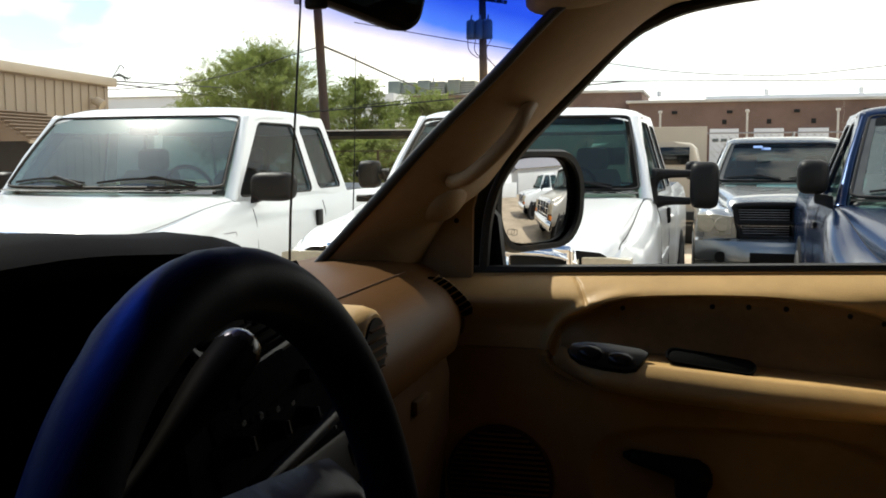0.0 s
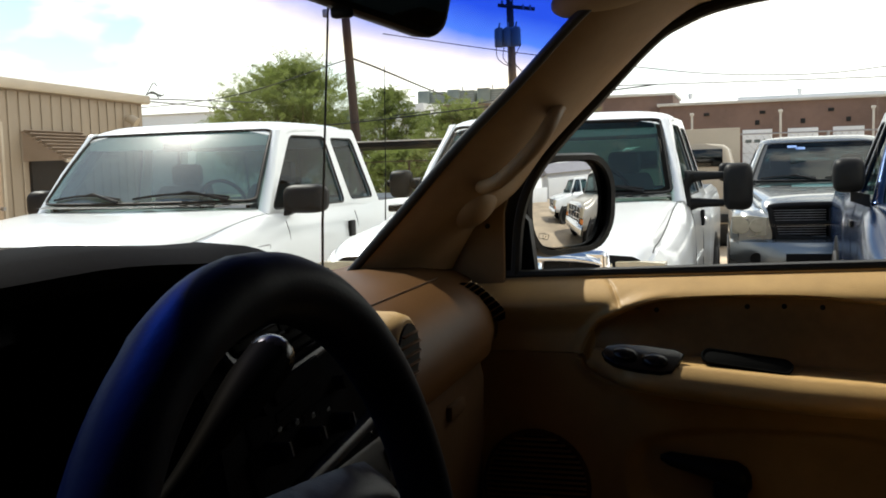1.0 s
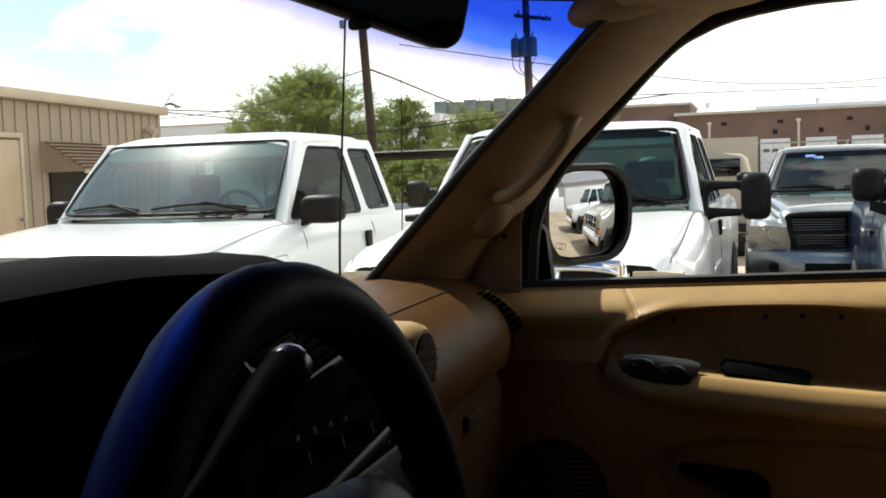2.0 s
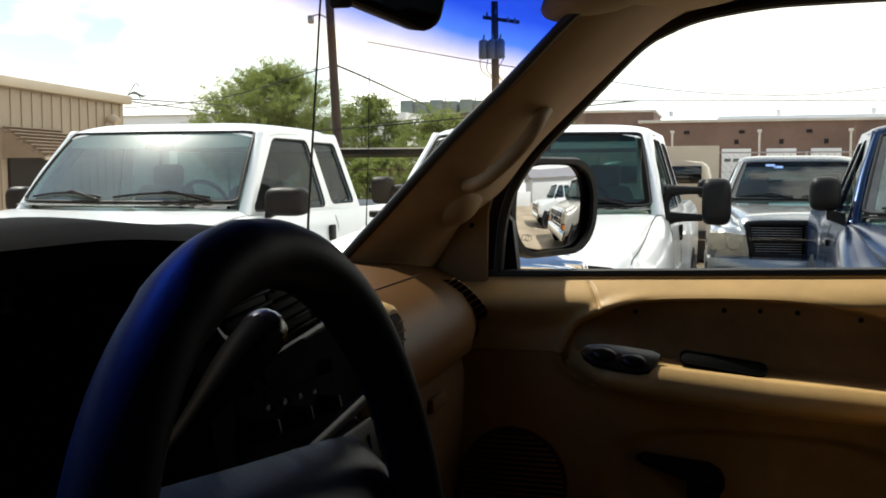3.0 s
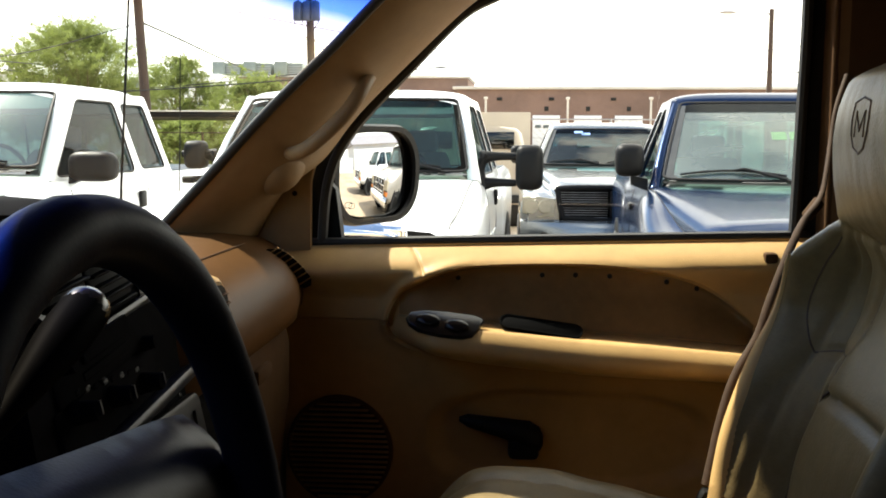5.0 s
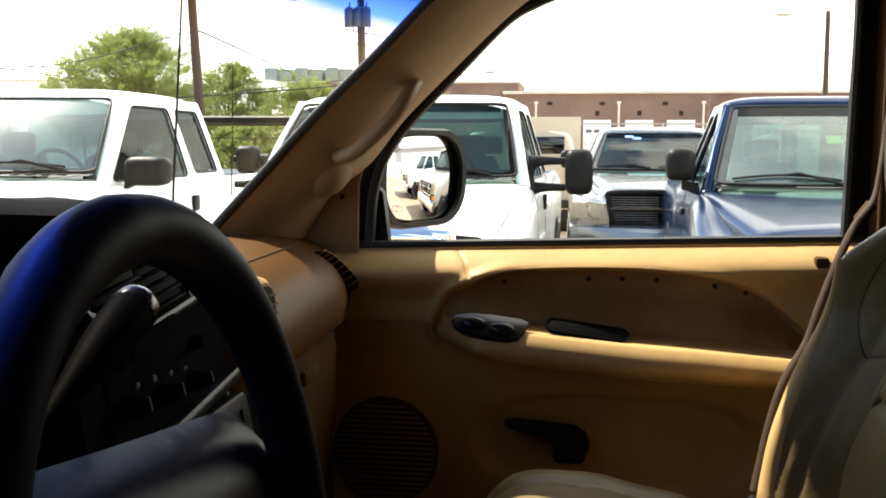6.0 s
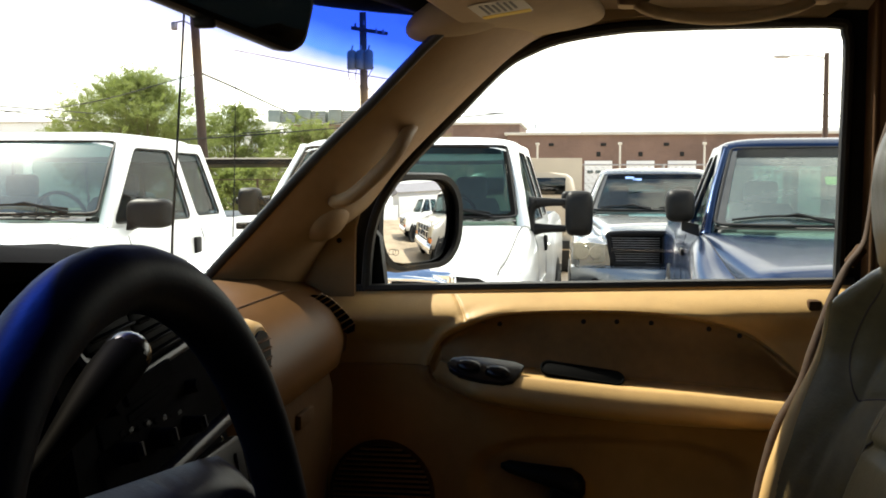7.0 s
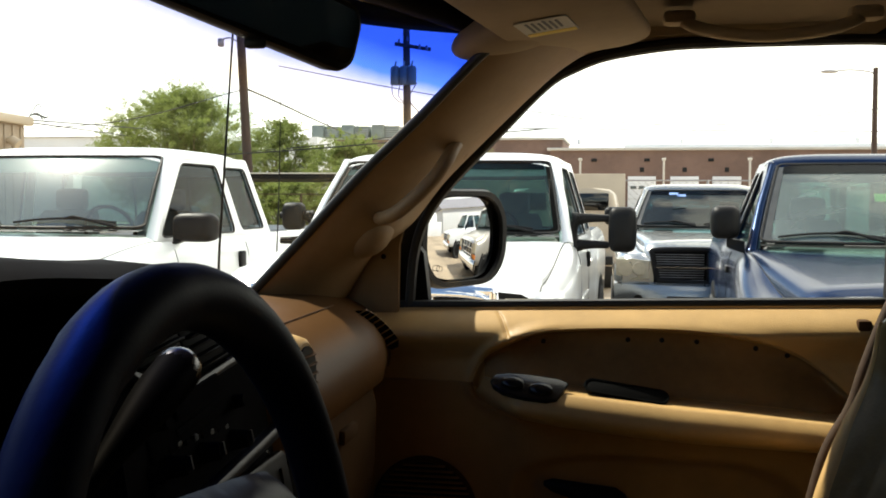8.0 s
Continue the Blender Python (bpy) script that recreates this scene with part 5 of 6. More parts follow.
    for s in (-1, 1):
        def upper(y, z, inward=0.0):
            """A place on the upper side of the cab, which leans in towards the roof."""
            f = (z - z0) / (z1 - z0)
            xb = wb + 0.045 + 0.055 * smooth01(y_c, y_c + 0.7, y)
            return (s * (xb + (wt + 0.022 - xb) * f - inward), y, z)

        side = part("cab_upper_side", pierced(shell, [w for _, w in wins], upper, 0.035), paint, T, smooth=30)
        for name, w in wins:
            b = bmesh.new()
            b.faces.new([b.verts.new(upper(y, z, 0.020)) for y, z in w])
            bmesh.ops.triangulate(b, faces=b.faces[:])
            part(name, b, CLEARSIDE if style == "ram" else SIDEGLASS, side)
            part("window_seal", tube([upper(y, z, 0.006) for y, z in w], 0.0085, 6, closed=True), SEALS, side)
        A0, A1 = Vector((s * (wb + 0.03), y_c + 0.02, belt_z - 0.03)), Vector((s * (wt - 0.005), y_t + 0.03, zt - 0.012))
        part("front_pillar", tube([A0, A0.lerp(A1, 0.5) + Vector((s * 0.010, -0.008, 0.008)), A1], [0.046, 0.038, 0.034], 12, 0.8), paint, T)
        part("inner_pillar_trim", tube([A0 + Vector((-s * 0.05, 0.10, 0.05)), A1 + Vector((-s * 0.05, 0.08, -0.02))], [0.045, 0.035], 8), inside, T)
        foot[s], head[s] = A0, A1

    def wsf(u, v, off=0.0):
        p = Vector((foot[-1].x + 0.045, foot[-1].y, zb)).lerp(Vector((foot[1].x - 0.045, foot[1].y, zb)), u).lerp(Vector((head[-1].x + 0.03, head[-1].y, zt + 0.005)).lerp(Vector((head[1].x - 0.03, head[1].y, zt + 0.005)), u), v)
        s = 2 * u - 1
        return p + Vector((0, -(0.17 * (1 - 0.4 * v)) * (1 - s * s) - off, 0.02 * math.sin(math.pi * v) + off * 0.6))

    wsp = part("windshield", sheet(wsf, 24, 14), glass, T, smooth=80)
    part("windshield_seal", tube([wsf(u, v, 0.002) for u, v in EDGE], 0.010, 6, closed=True), SEALS, wsp)
    part("black_border", loft([[wsf(u, v, 0.0025), wsf(0.5 + (u - 0.5) * ((0.955 if ford else 0.93) if shade else 0.985), 0.5 + (v - 0.5) * ((0.92 if ford else 0.975) if shade else 0.97), 0.0025)] for u, v in EDGE + EDGE[:1]], False, False), VENTBLACK if ford else BORDER, wsp, "printed border of the glass")
    if shade:
        part("shade_band", sheet(lambda u, v: wsf(0.03 + 0.94 * u, (0.86 if ford else 0.85) + (0.10 if ford else 0.135) * v, 0.004), 16, 3), SHADEGLASS, wsp, "dark shade band along the top")
    cowl = part("cowl_panel", sheet(lambda u, v: wsf(u, 0) + Vector((0, 0.01 - 0.11 * v, -0.012 - 0.010 * v)), 16, 3, 0.012), COWL if ford else SEALS, T)
    for k in range(4):
        c = wsf(0.74 + 0.055 * k, 0.0)
        part("cowl_slot", box((0.050, 0.035, 0.008), (c.x, c.y - 0.055, c.z - 0.012), 0.003, seg=1), SEALS, cowl)
    part("rear_window", sheet(lambda u, v: Vector(((2 * u - 1) * (wb - 0.02 - 0.12 * v), y_r - 0.03 - 0.12 * v, belt_z - 0.02 + (zt - belt_z) * v)), 6, 4), glass, T)
    part("rear_window_frame", tube([(x * (wb - 0.08), y_r - 0.06 - 0.07 * (z > 0), belt_z + 0.03 + (zt - belt_z - 0.06) * z) for x, z in ((-1, 0), (-0.33, 0), (-0.33, 1), (-0.33, 0), (0.33, 0), (0.33, 1), (0.33, 0), (1, 0))], 0.012, 6), SEALS, T)
    for k in range(2):
        u0, u1 = (0.50, 0.90) if k else (0.06, 0.44)
        wp = part("wiper", tube([wsf(u0 + (u1 - u0) * t, 0.045 + 0.05 * math.sin(math.pi * t), 0.012) for t in np.linspace(0, 1, 8)], 0.008, 6), SEALS, T, "black wiper")
        part("wiper_arm", tube([wsf(u1, 0.0, 0.02), wsf(0.5 * (u0 + u1) + 0.04, 0.10, 0.028), wsf(0.5 * (u0 + u1), 0.09, 0.02)], [0.012, 0.009, 0.006], 6), SEALS, wp)
    # inside: dash, wheel, seats with headrests
    part("dash", box((2 * wb - 0.05, 0.32, 0.10), (0, y_c + 0.15, belt_z - 0.035), 0.04), inside, T)
    part("steering_wheel", tube([(0.36 + 0.18 * math.cos(a), y_c + 0.40 - 0.06 * math.sin(a), belt_z + 0.03 + 0.17 * math.sin(a)) for a in (2 * math.pi * k / 24 for k in range(24))], 0.014, 8, closed=True), BLACK, T)
    for s in (-1, 1):
        st = part("seat", loft([[(s * 0.40 + dx * ww, y, z) for dx, y in ((-1, y_c + yy), (1, y_c + yy), (0.94, y_c + yy + 0.12), (-0.94, y_c + yy + 0.12))] for ww, yy, z in ((0.23, 0.95, 0.8), (0.25, 1.03, 1.1), (0.23, 1.10, belt_z + 0.10), (0.19, 1.13, belt_z + 0.16))]), SEATCLOTH, T)
        part("headrest", box((0.25, 0.10, 0.17), (s * 0.40, y_c + 1.20, belt_z + 0.24), 0.04), SEATCLOTH, st)
    part("rear_mirror", box((0.22, 0.03, 0.06), (0, y_t - 0.02, zt - 0.09), 0.012), BLACK, T)
    # front: grille, lamps, bumper
    gz0, gz1 = gz or (low + 0.16, zh - 0.10)
    if ford:
        fr = tube(curve([(x * 1.16, -0.045, z) for x, z in ((-0.54, gz0 + 0.06), (-0.56, gz1 - 0.02), (-0.50, gz1 + 0.02), (0.0, gz1 + 0.035), (0.50, gz1 + 0.02), (0.56, gz1 - 0.02), (0.54, gz0 + 0.06), (0.46, gz0), (-0.46, gz0), (-0.54, gz0 + 0.06))], 6), 0.024, 12)
        gr = part("grille", fr, CHROME, T, "chrome grille surround")
        cap = []
        for x in np.linspace(-0.69, 0.69, 33):
            e = abs(x / 0.69)
            fall = 0.055 * e ** 8
            cap.append([(x, y + 0.05 * e ** 5, gz1 + dz * (1 - 0.4 * e ** 12) - fall) for y, dz in ((-0.085, -0.014), (-0.104, -0.004), (-0.105, 0.008), (-0.092, 0.030), (-0.070, 0.052), (-0.044, 0.070), (-0.012, 0.083), (0.035, 0.088), (0.035, -0.014))])
        part("grille_cap", loft(cap), CHROME, gr, "rounded chrome cap over the grille", smooth=70)
        for k in range(4):
            part("grille_bar", box((1.22, 0.03, 0.026), (0, -0.025, gz0 + 0.03 + (gz1 - gz0 - 0.08) * (k + 0.5) / 4), 0.008), BLACK if k % 2 else CHROME, gr)
        for x in (-0.32, 0.0, 0.32):
            part("grille_post", box((0.05, 0.034, gz1 - gz0), (x, -0.028, (gz0 + gz1) / 2), 0.01), CHROME, gr)
        part("grille_back", box((1.24, 0.04, gz1 - gz0 + 0.06), (0, 0.0, (gz0 + gz1) / 2 + 0.0), 0.01), BLACK, gr)
        part("badge", slab([(0.11 * math.cos(a), 0.045 * math.sin(a)) for a in (2 * math.pi * k / 24 for k in range(24))], 0.02, (0, -0.045, (gz0 + gz1) / 2), turn(90)), BLUEP, gr, "plain blue oval badge")
        for s in (-1, 1):
            hl = part("headlight", loft([[(s * x0, y + 0.12 * max(0.0, x0 - 0.70) ** 1.2, z) for x0, z in ((0.71, gz0 + 0.13), (0.71, gz1 - 0.022), (0.84, gz1 - 0.020), (0.95, gz1 - 0.03), (0.96, gz0 + 0.15))] for y in (-0.04, 0.12)]), LAMPGLASS, T, "clear square headlight")
            part("turn_signal", box((0.26, 0.08, 0.10), (s * 0.84, 0.02, gz0 + 0.06), 0.015), AMBER, hl, "amber turn signal")
        bump = loft([[(x, -0.10 - dy + 0.14 * abs(x / hw) ** 3, low - 0.08 + dz) for dy, dz in ((0.02, 0), (0.06, 0.06), (0.06, 0.17), (0.02, 0.23), (-0.05, 0.23), (-0.05, 0.0))] for x in np.linspace(-hw + 0.01, hw - 0.01, 17)])
        part("front_bumper", bump, CHROME, T, "chrome front bumper")
    else:
        grey = style == "ram_grey"
        gw = 0.58 if grey else 0.66
        sur, bar = (DARKGREY, DARKGREY) if grey else (CHROME, CHROME)
        fr = tube(curve([(x, 0.0, z) for x, z in ((-gw + 0.05, gz0 + 0.02), (-gw, gz1 - 0.04), (-gw + 0.04, gz1 + 0.02), (0.0, gz1 + 0.03), (gw - 0.04, gz1 + 0.02), (gw, gz1 - 0.04), (gw - 0.05, gz0 + 0.02), (0.0, gz0), (-gw + 0.05, gz0 + 0.02))], 6), 0.030 if grey else 0.045, 10)
        gr = part("grille", fr, sur, T, "cross-shaped grille surround")
        part("grille_back", box((2 * gw - 0.02, 0.02, gz1 - gz0 + 0.01), (0, 0.008, (gz0 + gz1) / 2), 0.006), VENTBLACK, gr)
        part("grille_cross", box((0.12, 0.05, gz1 - gz0), (0, 0.0, (gz0 + gz1) / 2), 0.015), bar, gr)
        part("grille_cross", box((2 * gw - 0.06, 0.05, 0.036), (0, 0.0, (gz0 + gz1) / 2 + 0.005), 0.012), bar, gr)
        for s in (-1, 1):
            for half in (0, 1):
                for k in range(5):
                    z = gz0 + 0.03 + half * ((gz1 - gz0) / 2 + 0.005) + ((gz1 - gz0) / 2 - 0.055) * k / 4
                    part("grille_slat", box((gw - 0.11, 0.010, 0.0065), (s * (gw / 2 + 0.03), -0.008, z), 0.002, seg=1), STEEL if grey else CHROME, gr)
            x0, x1, za, zz = gw + 0.04, hw - 0.03, gz0 + 0.04, gz1 - 0.07
            hl = part("headlight", loft([[(s * x, yy + y, z) for x, yy, z in ((x0, -0.02, za), (x0, -0.02, zz - 0.02), ((x0 + x1) / 2, 0.01, zz), (x1, 0.10, zz - 0.01), (x1, 0.10, za + 0.02), ((x0 + x1) / 2, 0.01, za - 0.015))] for y in (0.0, 0.12)]), LAMPGLASS, T, "yellowed headlight")
            for t in (0.28, 0.72):
                xx = x0 + (x1 - x0) * t
                part("lamp_bowl", tube([(s * xx, 0.0, (za + zz) / 2), (s * xx, -0.028 + 0.055 * t, (za + zz) / 2)], [(zz - za) * 0.38, (zz - za) * 0.34], 18), LAMPGLASS, hl)
        bump = loft([[(x, -0.12 - dy + 0.18 * abs(x / hw) ** 3, gz0 - 0.27 + dz) for dy, dz in ((0.02, 0), (0.07, 0.06), (0.07, 0.18), (0.03, 0.25), (-0.06, 0.27), (-0.06, 0.0))] for x in np.linspace(-hw + 0.01, hw - 0.01, 25)])
        bp = part("front_bumper", bump, paint if grey else CHROME, T, "front bumper with round fog lamps")
        for s in (-1, 1):
            part("fog_lamp", tube([(s * 0.72, -0.08, gz0 - 0.17), (s * 0.72, -0.128, gz0 - 0.17)], 0.055, 16), BLACK, bp)
        part("bumper_mouth", box((0.9, 0.05, 0.10), (0, -0.17, gz0 - 0.17), 0.01), BLACK, bp)
    # door mirrors
    for s in (-1, 1):
        ym, zm = y_c + 0.20, belt_z + 0.07
        xb = s * (sec(ym)[0] - 0.07)
        if tow:
            out = 0.34 if s > 0 else 0.15
            tall, top = (0.31, 0.0) if s > 0 else (0.20, 0.07)
            xc, wx = xb + s * out, 0.095 if s > 0 else 0.075
            head_ring = [[(xc + wx * k * math.copysign(abs(math.cos(a)) ** 0.45, math.cos(a)), ym + dy, zm + top + tall / 2 * k * math.copysign(abs(math.sin(a)) ** 0.45, math.sin(a))) for a in (2 * math.pi * q / 32 for q in range(32))] for k, dy in ((0.55, -0.085), (0.86, -0.070), (0.98, -0.035), (1.0, 0.0), (0.98, 0.05), (0.94, 0.056))]
            mr = part("door_mirror", loft(head_ring), BLACK, T, "black towing mirror on two arms", smooth=60)
            for dz in (0.075, -0.105):
                part("mirror_arm", tube(curve([(xb + s * 0.01, ym + 0.02, zm + dz - 0.01), (xb + s * 0.10, ym + 0.005, zm + dz), (xb + s * 0.25, ym, zm + dz)], 4), [0.050, 0.046, 0.041, 0.036, 0.032, 0.029, 0.027, 0.026, 0.025], 12), BLACK, mr)
            part("mirror_mount", tube(curve([(xb + s * 0.05, ym + 0.01, zm + 0.09), (xb + s * 0.015, ym + 0.015, zm + 0.03), (xb + s * 0.005, ym + 0.015, zm - 0.04), (xb + s * 0.03, ym + 0.01, zm - 0.13)], 5), 0.046, 12, 0.7), BLACK, mr)
        else:
            mw, mo, mh = (0.30, 0.14, 0.19) if ford else (0.19, 0.12, 0.215)
            if ford and s < 0:
                mw, mo = 0.18, 0.05
            xc, zc2 = xb + s * mo, zm + (0.0 if ford else 0.09)
            head_ring = [[(xc + mw / 2 * k * math.copysign(abs(math.cos(a)) ** 0.55, math.cos(a)), ym + dy, zc2 + mh / 2 * k * math.copysign(abs(math.sin(a)) ** 0.55, math.sin(a))) for a in (2 * math.pi * q / 32 for q in range(32))] for k, dy in ((0.50, -0.080), (0.82, -0.066), (0.97, -0.030), (1.0, 0.0), (0.98, 0.045), (0.93, 0.050))]
            mr = part("door_mirror", loft(head_ring), BLACK, T, "black door mirror", smooth=60)
            part("mirror_foot", loft([[(xb, ym + a, zm + c) for a, c in ((-0.05, -0.11), (0.05, -0.11), (0.04, -0.03), (-0.03, -0.03))], [(xb + s * 0.11, ym + a, zm + c) for a, c in ((-0.03, -0.07), (0.04, -0.07), (0.04, -0.01), (-0.03, -0.01))]]), BLACK, mr)
    # wheels
    for s in (-1, 1):
        for yw in (0.86, y_r + bed_len * 0.42):
            xo = s * (hw - 0.005)
            arch = tube([(xo - s * 0.30, yw, 0.44), (xo + s * 0.006, yw, 0.44), (xo + s * 0.016, yw, 0.44)], [0.46, 0.46, 0.44], 28)
            part("wheel_arch", arch, BLACK, T)
            prof = [(0.26, -0.10), (0.36, -0.115), (0.395, -0.09), (0.40, 0.0), (0.395, 0.09), (0.36, 0.115), (0.26, 0.10), (0.23, 0.0)]
            ty = loft([[(xo - s * 0.085 + s * dx, yw + r * math.cos(a), 0.40 + r * math.sin(a)) for r, dx in prof] for a in (2 * math.pi * k / 32 for k in range(33))], True, False)
            wh = part("wheel", ty, TYRE, T)
            part("rim", tube([(xo - s * 0.145, yw, 0.40), (xo - s * 0.015, yw, 0.40), (xo, yw, 0.40), (xo + s * 0.015, yw, 0.40)], [0.25, 0.255, 0.20, 0.06], 24), ALLOY, wh, "bright alloy rim")
    T.matrix_basis = Matrix.Translation((at[0], at[1], 0)) @ Matrix.Rotation(radians(yaw), 4, "Z")
    bpy.context.view_layer.update()
    return T


def fender_badge(T, x, y, z):
    """A plain framed badge with four upright bars."""
    m = T.matrix_basis
    p = m @ Vector((x, y, z))
    b = tube([p + Vector((0, dx, dz)) for dx, dz in rounded(0.20, 0.075, 0.012, 2)], 0.006, 5, closed=True)
    T2 = part("fender_badge", b, STEEL, T, "framed badge with plain bars")
    for k in range(4):
        b = box((0.008, 0.026, 0.045), p + Vector((0.0, -0.066 + 0.044 * k, 0)), 0.004, seg=1)
        part("badge_bar", b, STEEL, T2)


white_a = pickup("white extended-cab work pickup parked in the row", "pickup truck", "parked trucks", WHITE, (-3.63, 4.20), 0.0, hood_len=1.52, zh=1.24, zc=1.365, belt_z=1.33, roof=1.945, rake=0.45, wb=0.82, wt=0.745, cab=1.33, ext=0.65, hood_w=(0.86, 0.885), glass=DUSTYGLASS, shade=False)
fender_badge(white_a, 1.008, 1.20, 1.10)
white_b = pickup("white pickup with black towing mirrors, parked in the row", "pickup truck", "parked trucks", WHITE, (-1.17, 5.05), -1.0, hood_len=1.55, zh=1.20, zc=1.33, belt_z=1.32, roof=1.94, rake=0.48, wb=0.875, wt=0.775, cab=1.33, ext=0.65, gz=(0.74, 1.10), hood_w=(0.87, 0.885), tow=True, inside=PALECLOTH)
grey_c = pickup("grey metallic pickup parked behind the blue one", "pickup truck", "parked trucks", GREYP, (1.00, 10.0), 0.0, W=1.94, gz=(0.77, 1.07), hood_len=1.40, zh=1.17, zc=1.26, belt_z=1.24, roof=1.78, rake=0.66, wb=0.76, wt=0.62, cab=1.1, ext=0.5, hood_w=(0.62, 0.80), style="ram_grey", glass=TEALGLASS)
blue_d = pickup("dark blue pickup with clouded windshield, parked in the row", "pickup truck", "parked trucks", BLUEP, (1.74, 4.85), -2.4, W=2.0, gz=(0.78, 1.075), hood_len=1.50, zh=1.16, zc=1.30, belt_z=1.29, roof=1.915, rake=0.62, wb=0.845, wt=0.705, cab=1.1, ext=0.5, hood_w=(0.68, 0.90), style="ram", glass=HAZEGLASS)
beige_e = pickup("beige pickup with chrome grille and amber signals", "pickup truck", "trucks seen in the mirror", CREAM, (4.75, 4.45), -5.0, rake=0.48, wb=0.82, wt=0.745, cab=1.33, ext=0.65)
white_f = pickup("white crew-cab pickup parked across the lot", "pickup truck", "trucks seen in the mirror", WHITE, (8.6, 4.1), 0.0, rake=0.48, wb=0.82, wt=0.745, cab=1.3, ext=1.0)

STICKER = material("green_sticker", (0.28, 0.62, 0.10), 0.5, vary=0.1, scale=60)
STICKER_B = material("blue_sticker", (0.22, 0.36, 0.72), 0.5, vary=0.1, scale=60)


def sticker(T, x, y, z, w, h, mat, tilt=45.0):
    b = slab(rounded(w, h, 0.008, 2), 0.003, (0, 0, 0))
    b.transform(T.matrix_basis @ Matrix.Translation((x, y, z)) @ turn(tilt).to_4x4())
    part("sticker", b, mat, T, "small plain sticker on the windshield")


for k in range(2):
    sticker(blue_d, -0.085 + 0.112 * k, 1.725, 1.612, 0.092, 0.080, STICKER, 38)
    sticker(grey_c, -0.31 + 0.085 * k, 1.69 - 0.01 * k, 1.660 - 0.020 * k, 0.10, 0.042, STICKER_B, 34)
mast_b = white_b.matrix_basis
part("antenna", tube([mast_b @ Vector(p) for p in ((-0.96, 1.10, 1.20), (-0.955, 1.13, 1.6), (-0.95, 1.16, 2.25))], [0.005, 0.004, 0.003], 6), BLACK, white_b, "thin black antenna")

# ---- ground, buildings, poles, trees ----
DIRT = material("sandy_gravel", (0.47, 0.37, 0.26), 0.95, vary=0.28, scale=0.6, bump=0.7, bump_scale=26)
single("ground", sheet(lambda u, v: (-500 + 1000 * u, -500 + 1000 * v, 0.0), 4, 4), DIRT, "sandy gravel lot that reaches to the horizon", "ground", kind="structure")
SIDING = material("beige_metal_siding", (0.31, 0.25, 0.185), 0.55, vary=0.08, scale=1.2, stretch=(1, 1, 0.3))
SIDING_D = material("beige_trim_metal", (0.46, 0.39, 0.30), 0.5, vary=0.08, scale=2)
AWN = material("brown_awning_metal", (0.30, 0.225, 0.165), 0.6, vary=0.15, scale=4)
BRICK = material("red_brown_brick_wall", (0.185, 0.118, 0.092), 0.85, vary=0.22, scale=0.5, bump=0.4, bump_scale=9)
CONC = material("pale_concrete", (0.52, 0.50, 0.46), 0.8, vary=0.15, scale=0.8)
WHITEWALL = material("white_painted_wall", (0.72, 0.73, 0.74), 0.7, vary=0.08, scale=0.5)
HVAC = material("grey_green_sheet_metal", (0.20, 0.235, 0.22), 0.55, 0.2, vary=0.15, scale=1.5)
WOODPOLE = material("weathered_pole_wood", (0.060, 0.038, 0.029), 0.85, vary=0.35, scale=5, stretch=(6, 6, 0.4), bump=0.5, bump_scale=40)
GREYWOOD = material("grey_pole_wood", (0.11, 0.085, 0.07), 0.85, vary=0.3, scale=5, stretch=(6, 6, 0.4))
WIRE = material("black_cable", (0.03, 0.03, 0.03), 0.6, vary=0.2)
LEAF = material("palo_verde_leaves", (0.195, 0.225, 0.080), 0.7, vary=0.25, scale=1.3, island=True, rand=0.3)
_nt = LEAF.node_tree
_p, _o = _nt.nodes["Principled BSDF"], _nt.nodes["Material Output"]
_t, _m = _nt.nodes.new("ShaderNodeBsdfTranslucent"), _nt.nodes.new("ShaderNodeMixShader")
_t.inputs["Color"].default_value, _m.inputs["Fac"].default_value = (0.21, 0.26, 0.065, 1), 0.5
_nt.links.new(_p.outputs["BSDF"], _m.inputs[1]), _nt.links.new(_t.outputs["BSDF"], _m.inputs[2]), _nt.links.new(_m.outputs["Shader"], _o.inputs["Surface"])
BARK = material("green_brown_bark", (0.16, 0.13, 0.07), 0.85, vary=0.3, scale=8)


# beige shed: its long wall runs past the lot
shed = thing("metal_shed", "beige ribbed metal shed with a low roof", "building", at=(-13, 12, 0))
SA, SB = Vector((-11.15, 17.1, 0)), Vector((-9.55, 4.2, 0))
sd = (SB - SA).normalized()
sn = Vector((-sd.y, sd.x, 0))
sn = sn if sn.x > 0 else -sn
SL = (SB - SA).length
back_v = -sn * 7.0


def on_shed(y_at, out=0.0, z=0.0):
    t = (y_at - SA.y) / (SB.y - SA.y)
    return SA.lerp(SB, t) + sn * out + Vector((0, 0, z))


ang = math.degrees(math.atan2(sd.y, sd.x))
b = bmesh.new()
rect = [SA, SB, SB + back_v, SA + back_v]
loft([[p + Vector((0, 0, z)) for p in rect] for z in (0.0, 3.0)], True, True, b)
wall_ob = part("wall", b, SIDING, shed)
for k in range(int(SL / 0.305)):
    p = SA + sd * (0.15 + 0.305 * k) + sn * 0.012
    part("siding_rib", box((0.05, 0.018, 2.9), (p.x, p.y, 1.47), 0.006, turn(0, 0, ang), 1), SIDING, wall_ob)
b = bmesh.new()
mid = (SA + SB) / 2 + sn * 0.05
box((SL + 0.3, 0.16, 0.17), (mid.x, mid.y, 3.02), 0.03, turn(0, 0, ang), bm=b)
part("gutter", b, SIDING_D, shed, "pale metal gutter")
b = bmesh.new()
